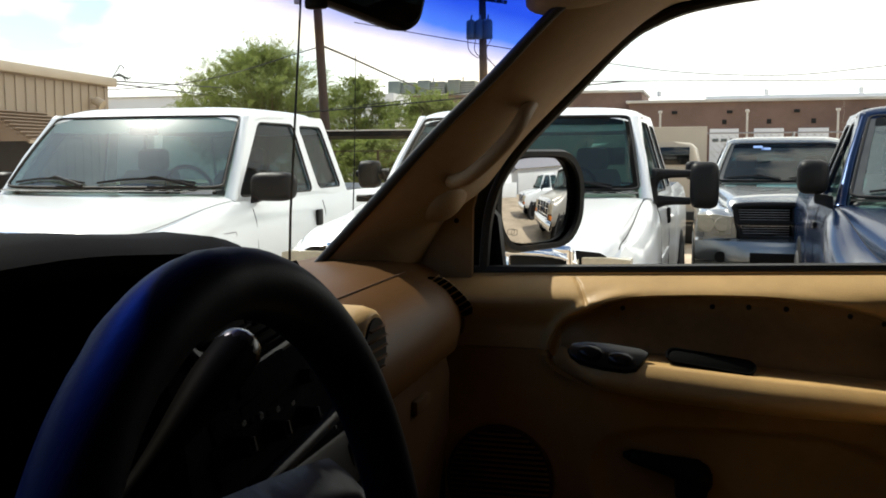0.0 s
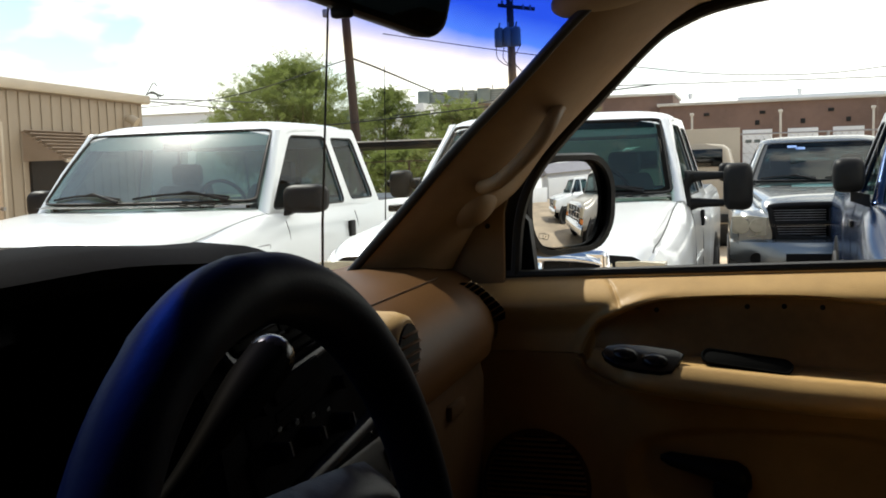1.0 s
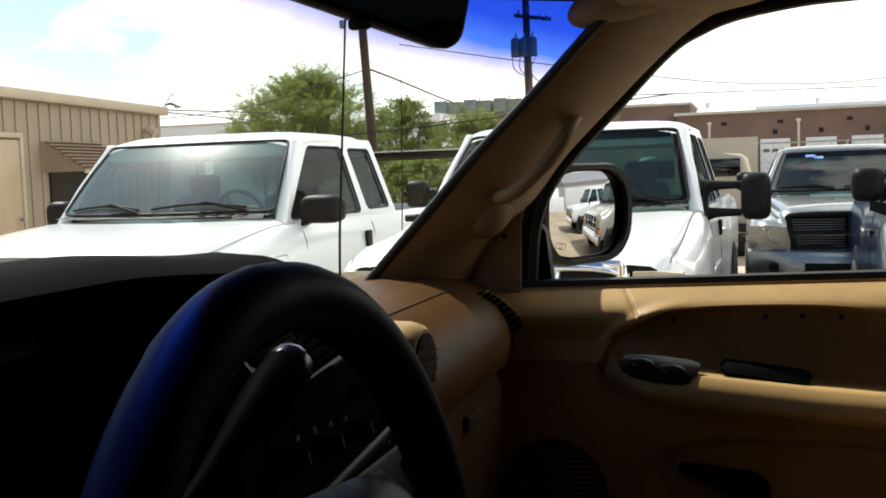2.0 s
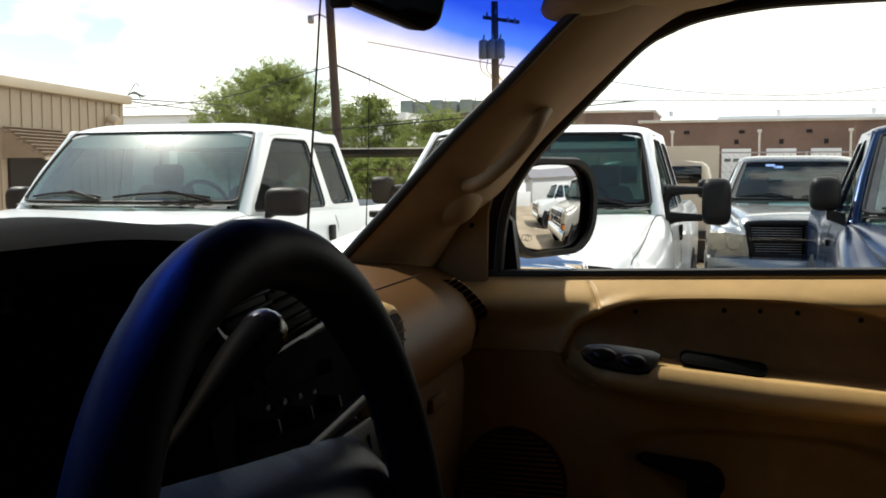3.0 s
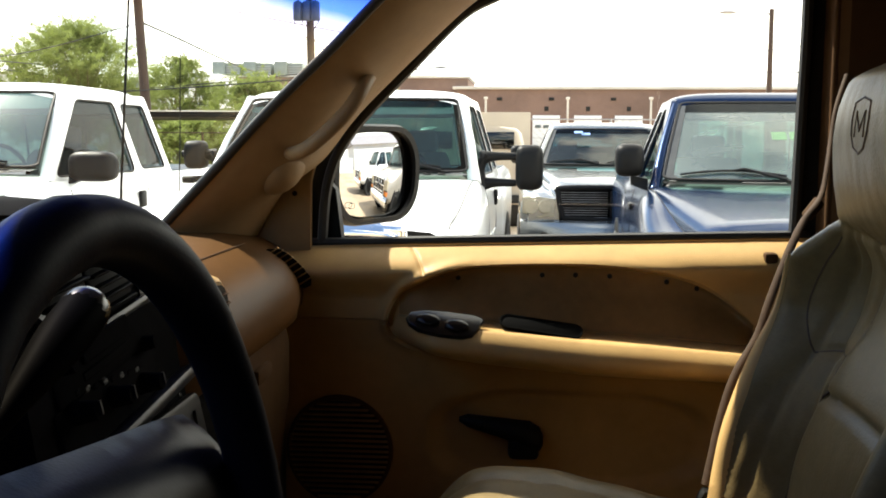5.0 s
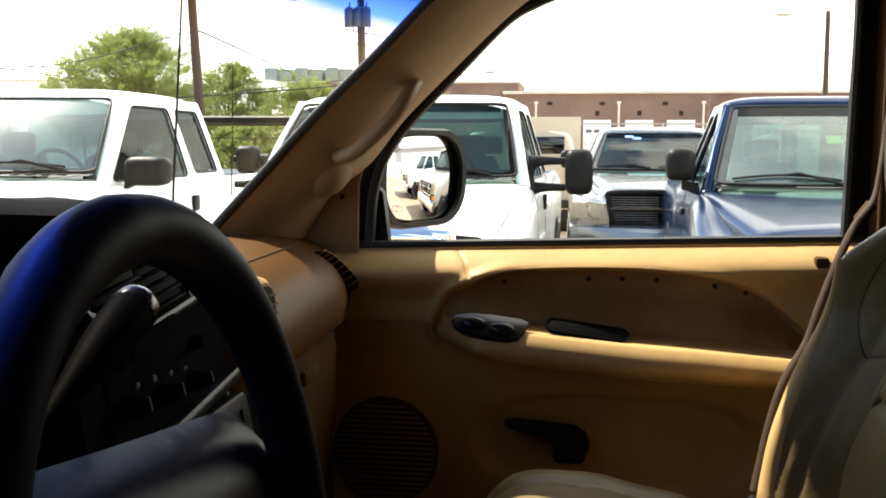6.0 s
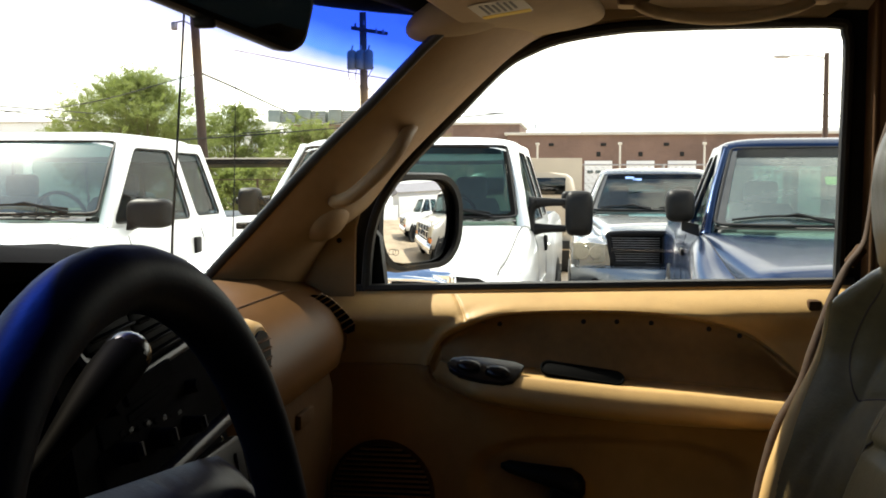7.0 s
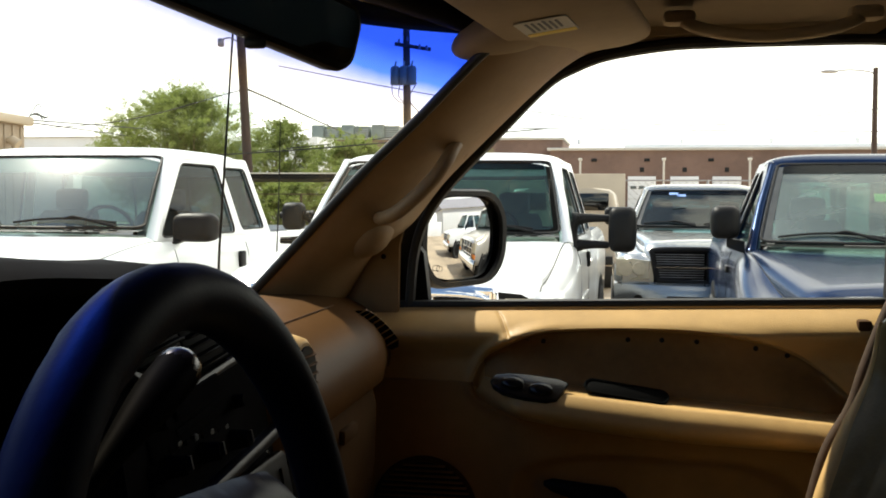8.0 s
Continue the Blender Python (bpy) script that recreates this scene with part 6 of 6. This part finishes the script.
ext_r = [SA - sd * 0.15 + sn * 0.05, SB + sd * 0.15 + sn * 0.05, SB + sd * 0.15 + back_v, SA - sd * 0.15 + back_v]
loft([[ext_r[0] + Vector((0, 0, 3.05)), ext_r[1] + Vector((0, 0, 3.05)), ext_r[2] + Vector((0, 0, 3.5)), ext_r[3] + Vector((0, 0, 3.5))],
      [ext_r[0] + Vector((0, 0, 3.11)), ext_r[1] + Vector((0, 0, 3.11)), ext_r[2] + Vector((0, 0, 3.56)), ext_r[3] + Vector((0, 0, 3.56))]], True, True, b)
part("roof", b, SIDING_D, shed)
DOORM = material("tan_door_paint", (0.45, 0.34, 0.24), 0.5, vary=0.08, scale=2)
p = on_shed(11.9, 0.02, 1.17)
dr = part("door", box((0.98, 0.05, 2.3), p, 0.01, turn(0, 0, ang)), DOORM, shed, "plain tan metal door")
for d in (-0.53, 0.53):
    q = on_shed(11.9, 0.03, 1.19) + sd * d
    part("door_frame", box((0.07, 0.08, 2.40), q, 0.01, turn(0, 0, ang)), SIDING_D, dr)
q = on_shed(11.9, 0.03, 2.39)
part("door_frame", box((1.13, 0.08, 0.08), q, 0.01, turn(0, 0, ang)), SIDING_D, dr)
q = on_shed(12.27, 0.08, 1.12)
part("door_knob", tube([q, q + sn * 0.06], [0.025, 0.035], 12), STEEL, dr)
q = on_shed(11.75, 0.05, 1.62)
part("door_plate", box((0.16, 0.008, 0.06), q, 0.002, turn(0, 0, ang)), STEEL, dr, "small grey plate")
# awning with slats over a dark window
awn_p, awn_q = on_shed(13.0), on_shed(14.7)
q = on_shed(13.85, 0.02, 1.62)
part("window", box((1.35, 0.06, 1.0), q, 0.01, turn(0, 0, ang)), SEALS, shed, "dark window under the awning")
awn = thing("awning", "brown slatted metal awning on the shed wall", "awning", at=tuple(on_shed(13.85, 0.3, 1.8)))
for k in range(9):
    t = k / 8
    c = on_shed(13.85, 0.06 + 0.70 * t, 2.30 - 0.46 * t)
    part("awning_slat", box((1.75, 0.10, 0.018), c, 0.004, turn(0, 0, ang) @ turn(30 if sn.y >= 0 else -30, 0, 0), 1), AWN, awn)
for y_at in (13.02, 14.68):
    a0, a1, a2 = on_shed(y_at, 0.02, 2.31), on_shed(y_at, 0.76, 1.83), on_shed(y_at, 0.02, 1.83)
    b = bmesh.new()
    off = sd * 0.01
    loft([[a0 - off, a1 - off, a2 - off], [a0 + off, a1 + off, a2 + off]], True, True, b)
    part("awning_side", b, AWN, awn)
c = on_shed(13.85, 0.77, 1.825)
part("awning_lip", box((1.78, 0.03, 0.06), c, 0.005, turn(0, 0, ang)), SIDING_D, awn, "pale front lip")
q = on_shed(12.9, 0.9)
part("awning_post", tube([q, q + Vector((0, 0, 1.8))], 0.02, 8), STEEL, awn)
# bits on the corner of the eave
lampx = thing("eave_bracket", "tangle of service cables and brackets on the eave", "cable bracket", at=(-11.2, 17.1, 3.1))
c0 = SA + Vector((0.05, 0.1, 3.12))
part("bracket", tube(curve([c0, c0 + Vector((0.02, 0.1, 0.12)), c0 + Vector((0.12, 0.1, 0.24)), c0 + Vector((0.2, 0.1, 0.17))], 5), 0.012, 6), STEEL, lampx)
for k in range(4):
    part("cable", tube(curve([c0 + Vector((0.03 * k, 0, 0.02 * k)), c0 + Vector((0.10 + 0.05 * k, 0.1, 0.07 - 0.03 * k)), c0 + Vector((0.22 + 0.04 * k, 0.1, -0.06 + 0.02 * k))], 5), 0.012, 6), WIRE, lampx)
q = on_shed(16.4, 0.12, 2.62)
part("flood_lamp", tube([q - sn * 0.1, q, q + sn * 0.12 - Vector((0, 0, 0.08))], [0.05, 0.09, 0.10], 12), SIDING_D, lampx, "beige flood lamp")

# brick warehouse far behind the lot
ware = thing("warehouse", "long red-brown brick warehouse with white loading doors", "building", at=(25, 55, 0))
part("wall", box((80, 14, 4.12), (36.2, 59.2, 2.06), 0.02), BRICK, ware)
part("parapet", box((80.3, 14.3, 0.14), (36.2, 59.2, 4.19), 0.02), CONC, ware, "pale parapet cap")
part("wall", box((3.6, 6, 4.75), (-5.0, 56.0, 2.375), 0.02), BRICK, ware)
part("parapet", box((3.8, 6.2, 0.12), (-5.0, 56.0, 4.80), 0.02), CONC, ware)
part("roof_deck", box((60, 8, 0.5), (30, 62, 4.5), 0.05), WHITEWALL, ware, "pale roof edge")
GREENGLASS = material("dark_door_panes", (0.10, 0.12, 0.12), 0.2, vary=0.2, scale=3)
for k, x in enumerate((0.95, 3.1, 5.2, 9.5, 11.7, 13.9, 18.2, 20.4, 22.6)):
    ld = part("loading_door", box((1.42, 0.10, 2.75), (x, 52.17, 1.40), 0.01), WHITEWALL, ware, "white loading door")
    for j in range(3):
        part("door_pane", box((0.30, 0.03, 0.16), (x - 0.42 + 0.42 * j, 52.11, 2.20), 0.01, seg=1), GREENGLASS, ld)
    for j in range(4):
        part("panel_joint", box((1.40, 0.02, 0.02), (x, 52.115, 0.5 + 0.55 * j), 0), CONC, ld)
    part("bay_number", box((0.22, 0.02, 0.24), (x, 52.18, 3.12), 0.01), SEALS, ware, "small dark plate above the door")
for x in (-1.5, 1.2, 4.4, 7.6, 10.8, 14.0, 17.2):
    part("wall_vent", box((0.28, 0.08, 0.16), (x, 52.16, 3.62), 0.02), SEALS, ware, "small dark wall vent")
for x in (-2.5, 3.2, 8.0, 12.5, 16.0):
    part("roof_vent", tube([(x, 57, 4.7), (x, 57, 5.0)], [0.12, 0.14], 10), WHITEWALL, ware)
for x in (-2.15, 2.0, 6.15, 10.3, 14.4):
    post = thing("post_light", "slim grey post light before the warehouse", "post light", "post lights", at=(x, 50.7, 0))
    part("post", tube([(x, 50.7, 0), (x, 50.7, 3.55)], 0.05, 8), CONC, post)
    part("lamp_head", box((0.20, 0.2, 0.13), (x, 50.7, 3.60), 0.03), CONC, post)
single("far_white_building", box((6, 8, 5.6), (18.7, 64, 2.8), 0.02), CONC, "white block building beyond the warehouse", "building")
# low tan wall, gate and chain-link fence behind the van
single("block_wall", box((6.0, 0.25, 2.2), (-2.87, 24.0, 1.1), 0.01), SIDING_D, "tan block wall behind the parked van", "wall", kind="structure")
fence = thing("chain_link_fence", "grey chain-link fence behind the lot", "fence", at=(4, 26, 0))
for k in range(12):
    x = -0.2 + 2.4 * k
    part("fence_post", tube([(x, 26, 0), (x, 26, 2.1)], 0.035, 8), STEEL, fence)
for z in (2.08, 0.15):
    part("fence_rail", tube([(-0.2, 26, z), (26.2, 26, z)], 0.022, 6), STEEL, fence)
b = bmesh.new()
for k in range(150):
    for s in (-1, 1):
        x0 = -0.2 + 0.17 * k
        tube([(x0, 26.0 + 0.01 * s, 0.15), (x0 + s * 1.9, 26.0 + 0.01 * s, 2.05)], 0.0025, 3, bm=b)
RUST = material("rusty_brown_steel", (0.10, 0.07, 0.05), 0.8, vary=0.3, scale=12)
tagged(part("fence_mesh", b, RUST, fence), kind="stuff")

# boxy van
VANP = material("tan_van_paint", (0.42, 0.36, 0.28), 0.4, vary=0.08, scale=3, coat=0.3)
van = thing("cargo_van", "tan boxy van with a dark square window", "van", "parked trucks", at=(-0.9, 17, 0))
vr = []
for z, w in ((0.45, 0.93), (0.60, 0.97), (1.2, 0.98), (1.40, 0.95), (1.68, 0.88), (1.76, 0.80), (1.785, 0.5)):
    vr.append([(-0.93 - w, 17.0, z), (-0.93 + w, 17.0, z), (-0.93 + w, 21.5, z), (-0.93 - w, 21.5, z)])
vb = loft(vr)
bmesh.ops.bevel(vb, geom=[e for e in vb.edges if abs(e.verts[0].co.z - e.verts[1].co.z) > 0.01], offset=0.08, segments=3, profile=0.5, affect="EDGES")
part("body", vb, VANP, van, smooth=50)
for s in (-1, 1):
    part("window", box((0.52, 0.02, 0.29), (-0.93 + s * 0.53, 16.985, 1.545), 0.008), DARKGLASS, van, "dark square window")
    part("window_backing", box((0.50, 0.01, 0.27), (-0.93 + s * 0.53, 16.996, 1.545), 0), SEALS, van)
    part("tail_lamp", box((0.10, 0.03, 0.35), (-0.93 + s * 0.88, 16.985, 0.95), 0.02), material("red_lens", (0.35, 0.03, 0.02), 0.25, vary=0.1, scale=20), van, "red tail lamp")
    for y in (18.0, 20.6):
        part("wheel", tube([(-0.93 + s * 0.70, y, 0.35), (-0.93 + s * 0.94, y, 0.35)], 0.35, 20), TYRE, van)
part("bumper", box((1.95, 0.16, 0.14), (-0.93, 16.92, 0.55), 0.03), SEALS, van, "dark bumper")
part("door_seam", box((0.012, 0.02, 1.1), (-0.93, 16.99, 1.1), 0), SEALS, van)

# small white car tucked behind the grey truck
car = thing("parked_car", "small white car half hidden behind the trucks", "car", "parked trucks", at=(1.3, 21, 0))
for s in (-1, 1):
    for y in (20.9, 23.3):
        part("wheel", tube([(1.3 + s * 0.62, y, 0.31), (1.3 + s * 0.84, y, 0.31)], 0.31, 18), TYRE, car)
cr = []
for y, w, z0, z1 in ((20.0, 0.7, 0.35, 0.75), (20.3, 0.86, 0.3, 0.92), (21.2, 0.88, 0.28, 1.02), (22.8, 0.88, 0.28, 1.05), (23.9, 0.86, 0.3, 1.02), (24.2, 0.7, 0.4, 0.9)):
    cr.append([(1.3 + w * x, y, z0 + (z1 - z0) * z) for x, z in ((-0.9, 0), (0.9, 0), (1, 0.5), (0.92, 0.95), (0.5, 1.0), (-0.5, 1.0), (-0.92, 0.95), (-1, 0.5))])
part("body", loft(cr), WHITE, car, smooth=50)
part("cabin", loft([[(1.3 + w * s, y, z) for s in (-1, 1) for y in ((y0, y1) if s < 0 else (y1, y0))] for w, y0, y1, z in ((0.80, 21.1, 23.7, 1.0), (0.66, 21.6, 23.3, 1.36), (0.5, 21.8, 23.1, 1.43))]), DARKGLASS, car)
part("roof", box((1.25, 1.6, 0.06), (1.3, 22.45, 1.43), 0.03), WHITE, car)

# carport and its posts
cp = thing("carport", "dark flat carport roof on thin posts", "carport", at=(-7.5, 22, 0))
part("roof", box((4.2, 4.0, 0.13), (-7.7, 22.2, 2.05), 0.02), BLACK, cp)
part("fascia", box((4.25, 0.06, 0.025), (-7.7, 20.18, 2.11), 0.01), CONC, cp, "pale edge strip")
for x, y in ((-9.6, 20.4), (-5.8, 20.4), (-9.6, 24.0), (-5.8, 24.0)):
    part("post", tube([(x, y, 0), (x, y, 1.99)], 0.04, 8), BLACK, cp)
back_fence = thing("chain_link_fence", "rusty chain-link fence along the bushes", "fence", at=(-8, 24.4, 0))
for k in range(6):
    part("fence_post", tube([(-10.5 + 1.2 * k, 24.4, 0), (-10.5 + 1.2 * k, 24.4, 1.7)], 0.03, 8), RUST, back_fence)
for z in (1.68, 0.15):
    part("fence_rail", tube([(-10.5, 24.4, z), (-4.5, 24.4, z)], 0.015, 6), RUST, back_fence)

# far buildings on the left
brick2 = thing("brick_block", "brown brick block with cooling units on its roof", "building", at=(-18, 74, 0))
BROWN = material("brown_brick_far", (0.20, 0.13, 0.10), 0.85, vary=0.15, scale=0.4)
part("wall", box((16, 10, 5.8), (-14.6, 74.5, 2.9), 0.02), BROWN, brick2)
part("parapet", box((16.2, 10.2, 0.10), (-14.6, 74.5, 5.86), 0.02), CONC, brick2)
for k, x in enumerate((-21.5, -19.25, -17.0)):
    u = thing("cooling_unit", "grey-green sheet metal cooling unit on the roof", "cooling unit", "rooftop units", at=(x, 71, 5.85))
    part("casing", box((2.0, 2.0, 0.92), (x, 70.6, 6.33), 0.03), HVAC, u)
    part("casing", box((0.9, 0.5, 1.02), (x - 0.5, 69.5, 6.36), 0.03), HVAC, u)
    part("stack_pipe", tube([(x - 0.1, 70.5, 6.7), (x - 0.1, 70.5, 7.15)], 0.05, 8), STEEL, u)
    for j in range(4):
        part("louvre", box((1.0, 0.03, 0.05), (x + 0.45, 69.58, 6.05 + 0.16 * j), 0, seg=1), STEEL, u)
single("white_tower_block", box((1.9, 4, 5.42), (-20.0, 62, 2.71), 0.02), WHITEWALL, "narrow white building seen between trees", "building")
wb = thing("white_workshop", "low white workshop with a flat roof", "building", at=(-34, 62, 0))
part("wall", box((10, 8, 5.45), (-37, 64, 2.72), 0.02), WHITEWALL, wb)
part("parapet", box((10.2, 8.2, 0.12), (-37, 64, 5.5), 0.02), CONC, wb)
part("wall", box((12, 8, 4.9), (-27.5, 70, 2.45), 0.02), WHITEWALL, wb)
part("roof_box", box((1.2, 1.2, 1.0), (-31, 66, 5.6), 0.03), HVAC, wb)
part("roof_box", box((0.6, 0.6, 0.9), (-28, 69, 5.3), 0.03), HVAC, wb)
part("vent_pipe", tube([(-34, 63, 5.5), (-34, 63, 6.4)], 0.12, 8), STEEL, wb)
part("shadow_window", box((0.9, 0.05, 0.7), (-40.5, 59.97, 4.6), 0.01), SEALS, wb, "dark window")

# poles and wires
pole_a = thing("utility_pole", "weathered brown wooden utility pole", "utility pole", "utility poles", at=(-9.78, 24.85, 0))
part("pole", tube([(-9.55, 24.85, 0), (-9.74, 24.85, 2.6), (-9.95, 24.85, 6.6)], [0.14, 0.125, 0.11], 12), WOODPOLE, pole_a)
part("lamp_arm", tube(curve([(-9.92, 24.8, 5.65), (-10.15, 24.75, 5.78), (-10.35, 24.7, 5.75)], 5), 0.02, 6), STEEL, pole_a)
part("lamp_head", box((0.16, 0.14, 0.22), (-10.40, 24.7, 5.66), 0.04), STEEL, pole_a)
pole_b = thing("utility_pole", "grey wooden pole with transformer cans and crossarm", "utility pole", "utility poles", at=(-7.55, 34.5, 0))
part("pole", tube([(-7.5, 34.5, 0), (-7.55, 34.5, 4.1), (-7.60, 34.5, 7.6)], [0.17, 0.15, 0.12], 12), GREYWOOD, pole_b)
part("crossarm", box((1.3, 0.10, 0.12), (-7.35, 34.45, 6.95), 0.01, turn(0, 8, 15)), GREYWOOD, pole_b)
for x, z in ((-7.85, 7.06), (-7.55, 7.15), (-7.1, 6.86), (-6.85, 6.82)):
    part("insulator", tube([(x, 34.42, z), (x, 34.42, z + 0.16)], [0.05, 0.035], 8), STEEL, pole_b)
for k, x in enumerate((-7.93, -7.62, -7.33)):
    c = part("transformer", tube([(x, 34.2, 5.58), (x, 34.2, 5.62), (x, 34.2, 6.16), (x, 34.2, 6.24)], [0.15, 0.17, 0.17, 0.12], 14), HVAC, pole_b, "grey transformer can")
    part("bushing", tube([(x, 34.2, 6.24), (x + 0.03, 34.2, 6.42)], [0.04, 0.025], 8), STEEL, c)
for k in range(4):
    part("jumper", tube(curve([(-8.05 + 0.3 * k, 34.2, 5.65), (-8.0 + 0.2 * k, 34.2, 5.2), (-7.7 + 0.1 * k, 34.4, 4.95), (-7.56, 34.45, 5.1)], 5), 0.015, 5), WIRE, pole_b)
lamp = thing("street_lamp", "tall brown street lamp pole with a curved arm", "street lamp", at=(9.17, 39, 0))
part("pole", tube([(9.2, 39, 0), (9.16, 39, 6.5)], [0.13, 0.09], 12), WOODPOLE, lamp)
part("arm", tube(curve([(9.16, 39, 6.25), (8.9, 39, 6.36), (8.3, 39, 6.43), (7.75, 39, 6.40)], 6), 0.03, 8), STEEL, lamp)
part("lamp_head", loft([[(x, 39 + w * math.cos(a), 6.38 + h * math.sin(a)) for a in (2 * math.pi * k / 12 for k in range(12))] for x, w, h in ((7.85, 0.05, 0.03), (7.7, 0.12, 0.07), (7.4, 0.14, 0.07), (7.22, 0.05, 0.03))]), STEEL, lamp)


def wire(pts, r=0.02, label="thin black overhead cable"):
    single("overhead_wire", tube(curve(pts, 8), r, 5), WIRE, label, "cable", "overhead wires")


wire([(-14, 39, 7.0), (-9, 39, 6.0), (-3.6, 39, 5.04), (-0.5, 39, 4.60), (2.96, 39, 4.43), (5.9, 39, 4.64), (10.0, 39, 5.07), (16, 39, 6.0)], 0.018)
wire([(-9.75, 45, 5.0), (-4.9, 45, 4.80), (11.5, 45, 4.52), (30, 45, 4.4)], 0.022)
wire([(-9.77, 24.85, 4.46), (-14.5, 26.5, 3.75), (-22, 30, 3.75)], 0.016)
wire([(-9.77, 24.85, 4.46), (-11.0, 42, 4.2), (-13.5, 68, 5.9)], 0.03)
wire([(-11.1, 17.3, 3.05), (-18, 40, 4.4), (-26, 62, 6.2)], 0.015)
wire([(-11.1, 17.3, 3.0), (-19, 40, 4.0), (-28, 62, 5.6)], 0.015)
wire([(-13.0, 22.0, 2.45), (-9.7, 24.7, 2.75), (-6.0, 26.0, 3.10), (-2, 27, 3.5)], 0.018)
wire([(-14.0, 30, 2.9), (-9.7, 31, 3.3), (-4, 32, 4.0)], 0.016)
wire([(-7.56, 34.5, 5.1), (-9.2, 48, 5.0), (-12.5, 66, 5.9)], 0.02)


def tree(name, label, cat, at, crown, clusters, leaves, seed, leaf=0.10, trunk=0.16, low=1.2):
    """A trunk with forked limbs and a loose crown of many small leaves, thinner at its edge."""
    rnd = random.Random(seed)
    T = thing(name, label, cat, at=at)
    cx, cy, cz = at
    rx, ry, z0, z1 = crown
    b = bmesh.new()
    tube(curve([(cx, cy, 0), (cx + 0.05, cy, low * 0.6), (cx + 0.1, cy, low)], 4), [trunk * (1 - 0.03 * k) for k in range(9)], 8, bm=b)
    tips = []
    for k in range(clusters):
        a, r = rnd.uniform(0, 6.283), math.sqrt(rnd.random())
        h = rnd.random() ** 0.8
        prof = math.sin(math.pi * min(1.0, 0.18 + 0.80 * h)) ** 0.7
        p = Vector((cx + rx * r * prof * math.cos(a), cy + ry * r * prof * math.sin(a), z0 + (z1 - z0) * h))
        tips.append(p)
    for p in tips[::3]:
        m = Vector((cx + 0.1, cy, low)).lerp(p, 0.5) + Vector((rnd.uniform(-.2, .2), rnd.uniform(-.2, .2), rnd.uniform(-.1, .3)))
        tube(curve([(cx + 0.1, cy, low), m, p], 4), [trunk * 0.35 * (1 - 0.1 * j) for j in range(9)], 5, bm=b)
    part("trunk", b, BARK, T)
    vs, fs = [], []
    for p in tips:
        size = rnd.uniform(0.30, 0.62) * (rx + ry) / 5.0
        out_v = Vector((p.x - cx, p.y - cy, 0)) / max(rx, ry)
        for _ in range(9):
            # a thin twig that rises and spreads, feathered with small leaves
            d = (out_v * 0.9 + Vector((rnd.gauss(0, 0.45), rnd.gauss(0, 0.45), rnd.uniform(0.25, 1.1)))).normalized()
            q0 = p + Vector((rnd.gauss(0, size * 0.4), rnd.gauss(0, size * 0.4), rnd.gauss(0, size * 0.35)))
            span, bend = size * rnd.uniform(0.9, 2.1), Vector((rnd.gauss(0, 0.15), rnd.gauss(0, 0.15), -0.25))
            for j in range(leaves // 9):
                t = rnd.random() ** 0.8
                q = q0 + d * (span * t) + bend * (span * t * t) + Vector((rnd.gauss(0, 1), rnd.gauss(0, 1), rnd.gauss(0, 1))) * (0.055 * size + 0.10 * size * (1 - t))
                e = (d + Vector((rnd.gauss(0, .8), rnd.gauss(0, .8), rnd.gauss(0, .8)))).normalized() * leaf * rnd.uniform(0.6, 1.5)
                w = e.cross(Vector((rnd.gauss(0, 1), rnd.gauss(0, 1), rnd.gauss(0, 1)))).normalized() * leaf * rnd.uniform(0.12, 0.28)
                i = len(vs)
                vs += [q, q + e * 0.5 + w, q + e, q + e * 0.5 - w]
                fs.append((i, i + 1, i + 2, i + 3))
    me = bpy.data.meshes.new("crown")
    me.from_pydata([tuple(v) for v in vs], [], fs)
    me.materials.append(LEAF)
    ob = new("crown", me)
    ob.parent = T
    ob.matrix_parent_inverse = T.matrix_basis.inverted()
    tagged(ob, kind="stuff")
    return T


tree("palo_verde_tree", "wide feathery green palo verde tree", "tree", (-14.0, 30, 0), (2.6, 2.2, 1.4, 4.7), 250, 720, 3, 0.056)
tree("small_tree", "smaller rounded green tree", "tree", (-11.6, 32.5, 0), (1.5, 1.3, 0.9, 4.0), 150, 620, 5, 0.056)
tree("shrub_tree", "yellow-green desert shrub behind the trucks", "tree", (-8.4, 30.5, 0), (1.9, 1.4, 0.6, 3.2), 140, 450, 8, 0.062)
tree("shrub_tree", "yellow-green desert shrub beside the brick block", "tree", (-5.8, 33.0, 0), (1.7, 1.4, 0.6, 3.45), 130, 450, 9, 0.062)
for k, (x, y) in enumerate(((-10.5, 25.6), (-9.5, 26.4), (-8.6, 25.5), (-7.8, 26.6), (-7.0, 25.4), (-6.2, 26.3), (-5.4, 25.5), (-4.6, 26.2))):
    tree("bush", "low green bush behind the fence", "bush", (x, y, 0), (0.95, 0.7, 0.15, 1.9), 50, 260, 20 + k, 0.07, low=0.4, trunk=0.06)

# what the door mirror looks back on: a pale hall and a wall across the lot
hall = thing("pale_hall", "pale grey hall across the lot", "building", at=(26, 14, 0))
part("wall", box((10, 18, 3.6), (32, 17, 1.8), 0.02), WHITEWALL, hall)
GREYROOF = material("grey_roofing", (0.28, 0.27, 0.30), 0.7, vary=0.12, scale=1)
part("roof", loft([[(26.6, y, 3.6), (37.4, y, 3.6), (32, y, 5.4)] for y in (7.6, 26.4)]), GREYROOF, hall, "grey pitched roof")
single("lot_wall", box((0.25, 12, 1.7), (22.0, 0.5, 0.85), 0.01), WHITEWALL, "white block wall at the end of the lot", "wall", kind="structure")
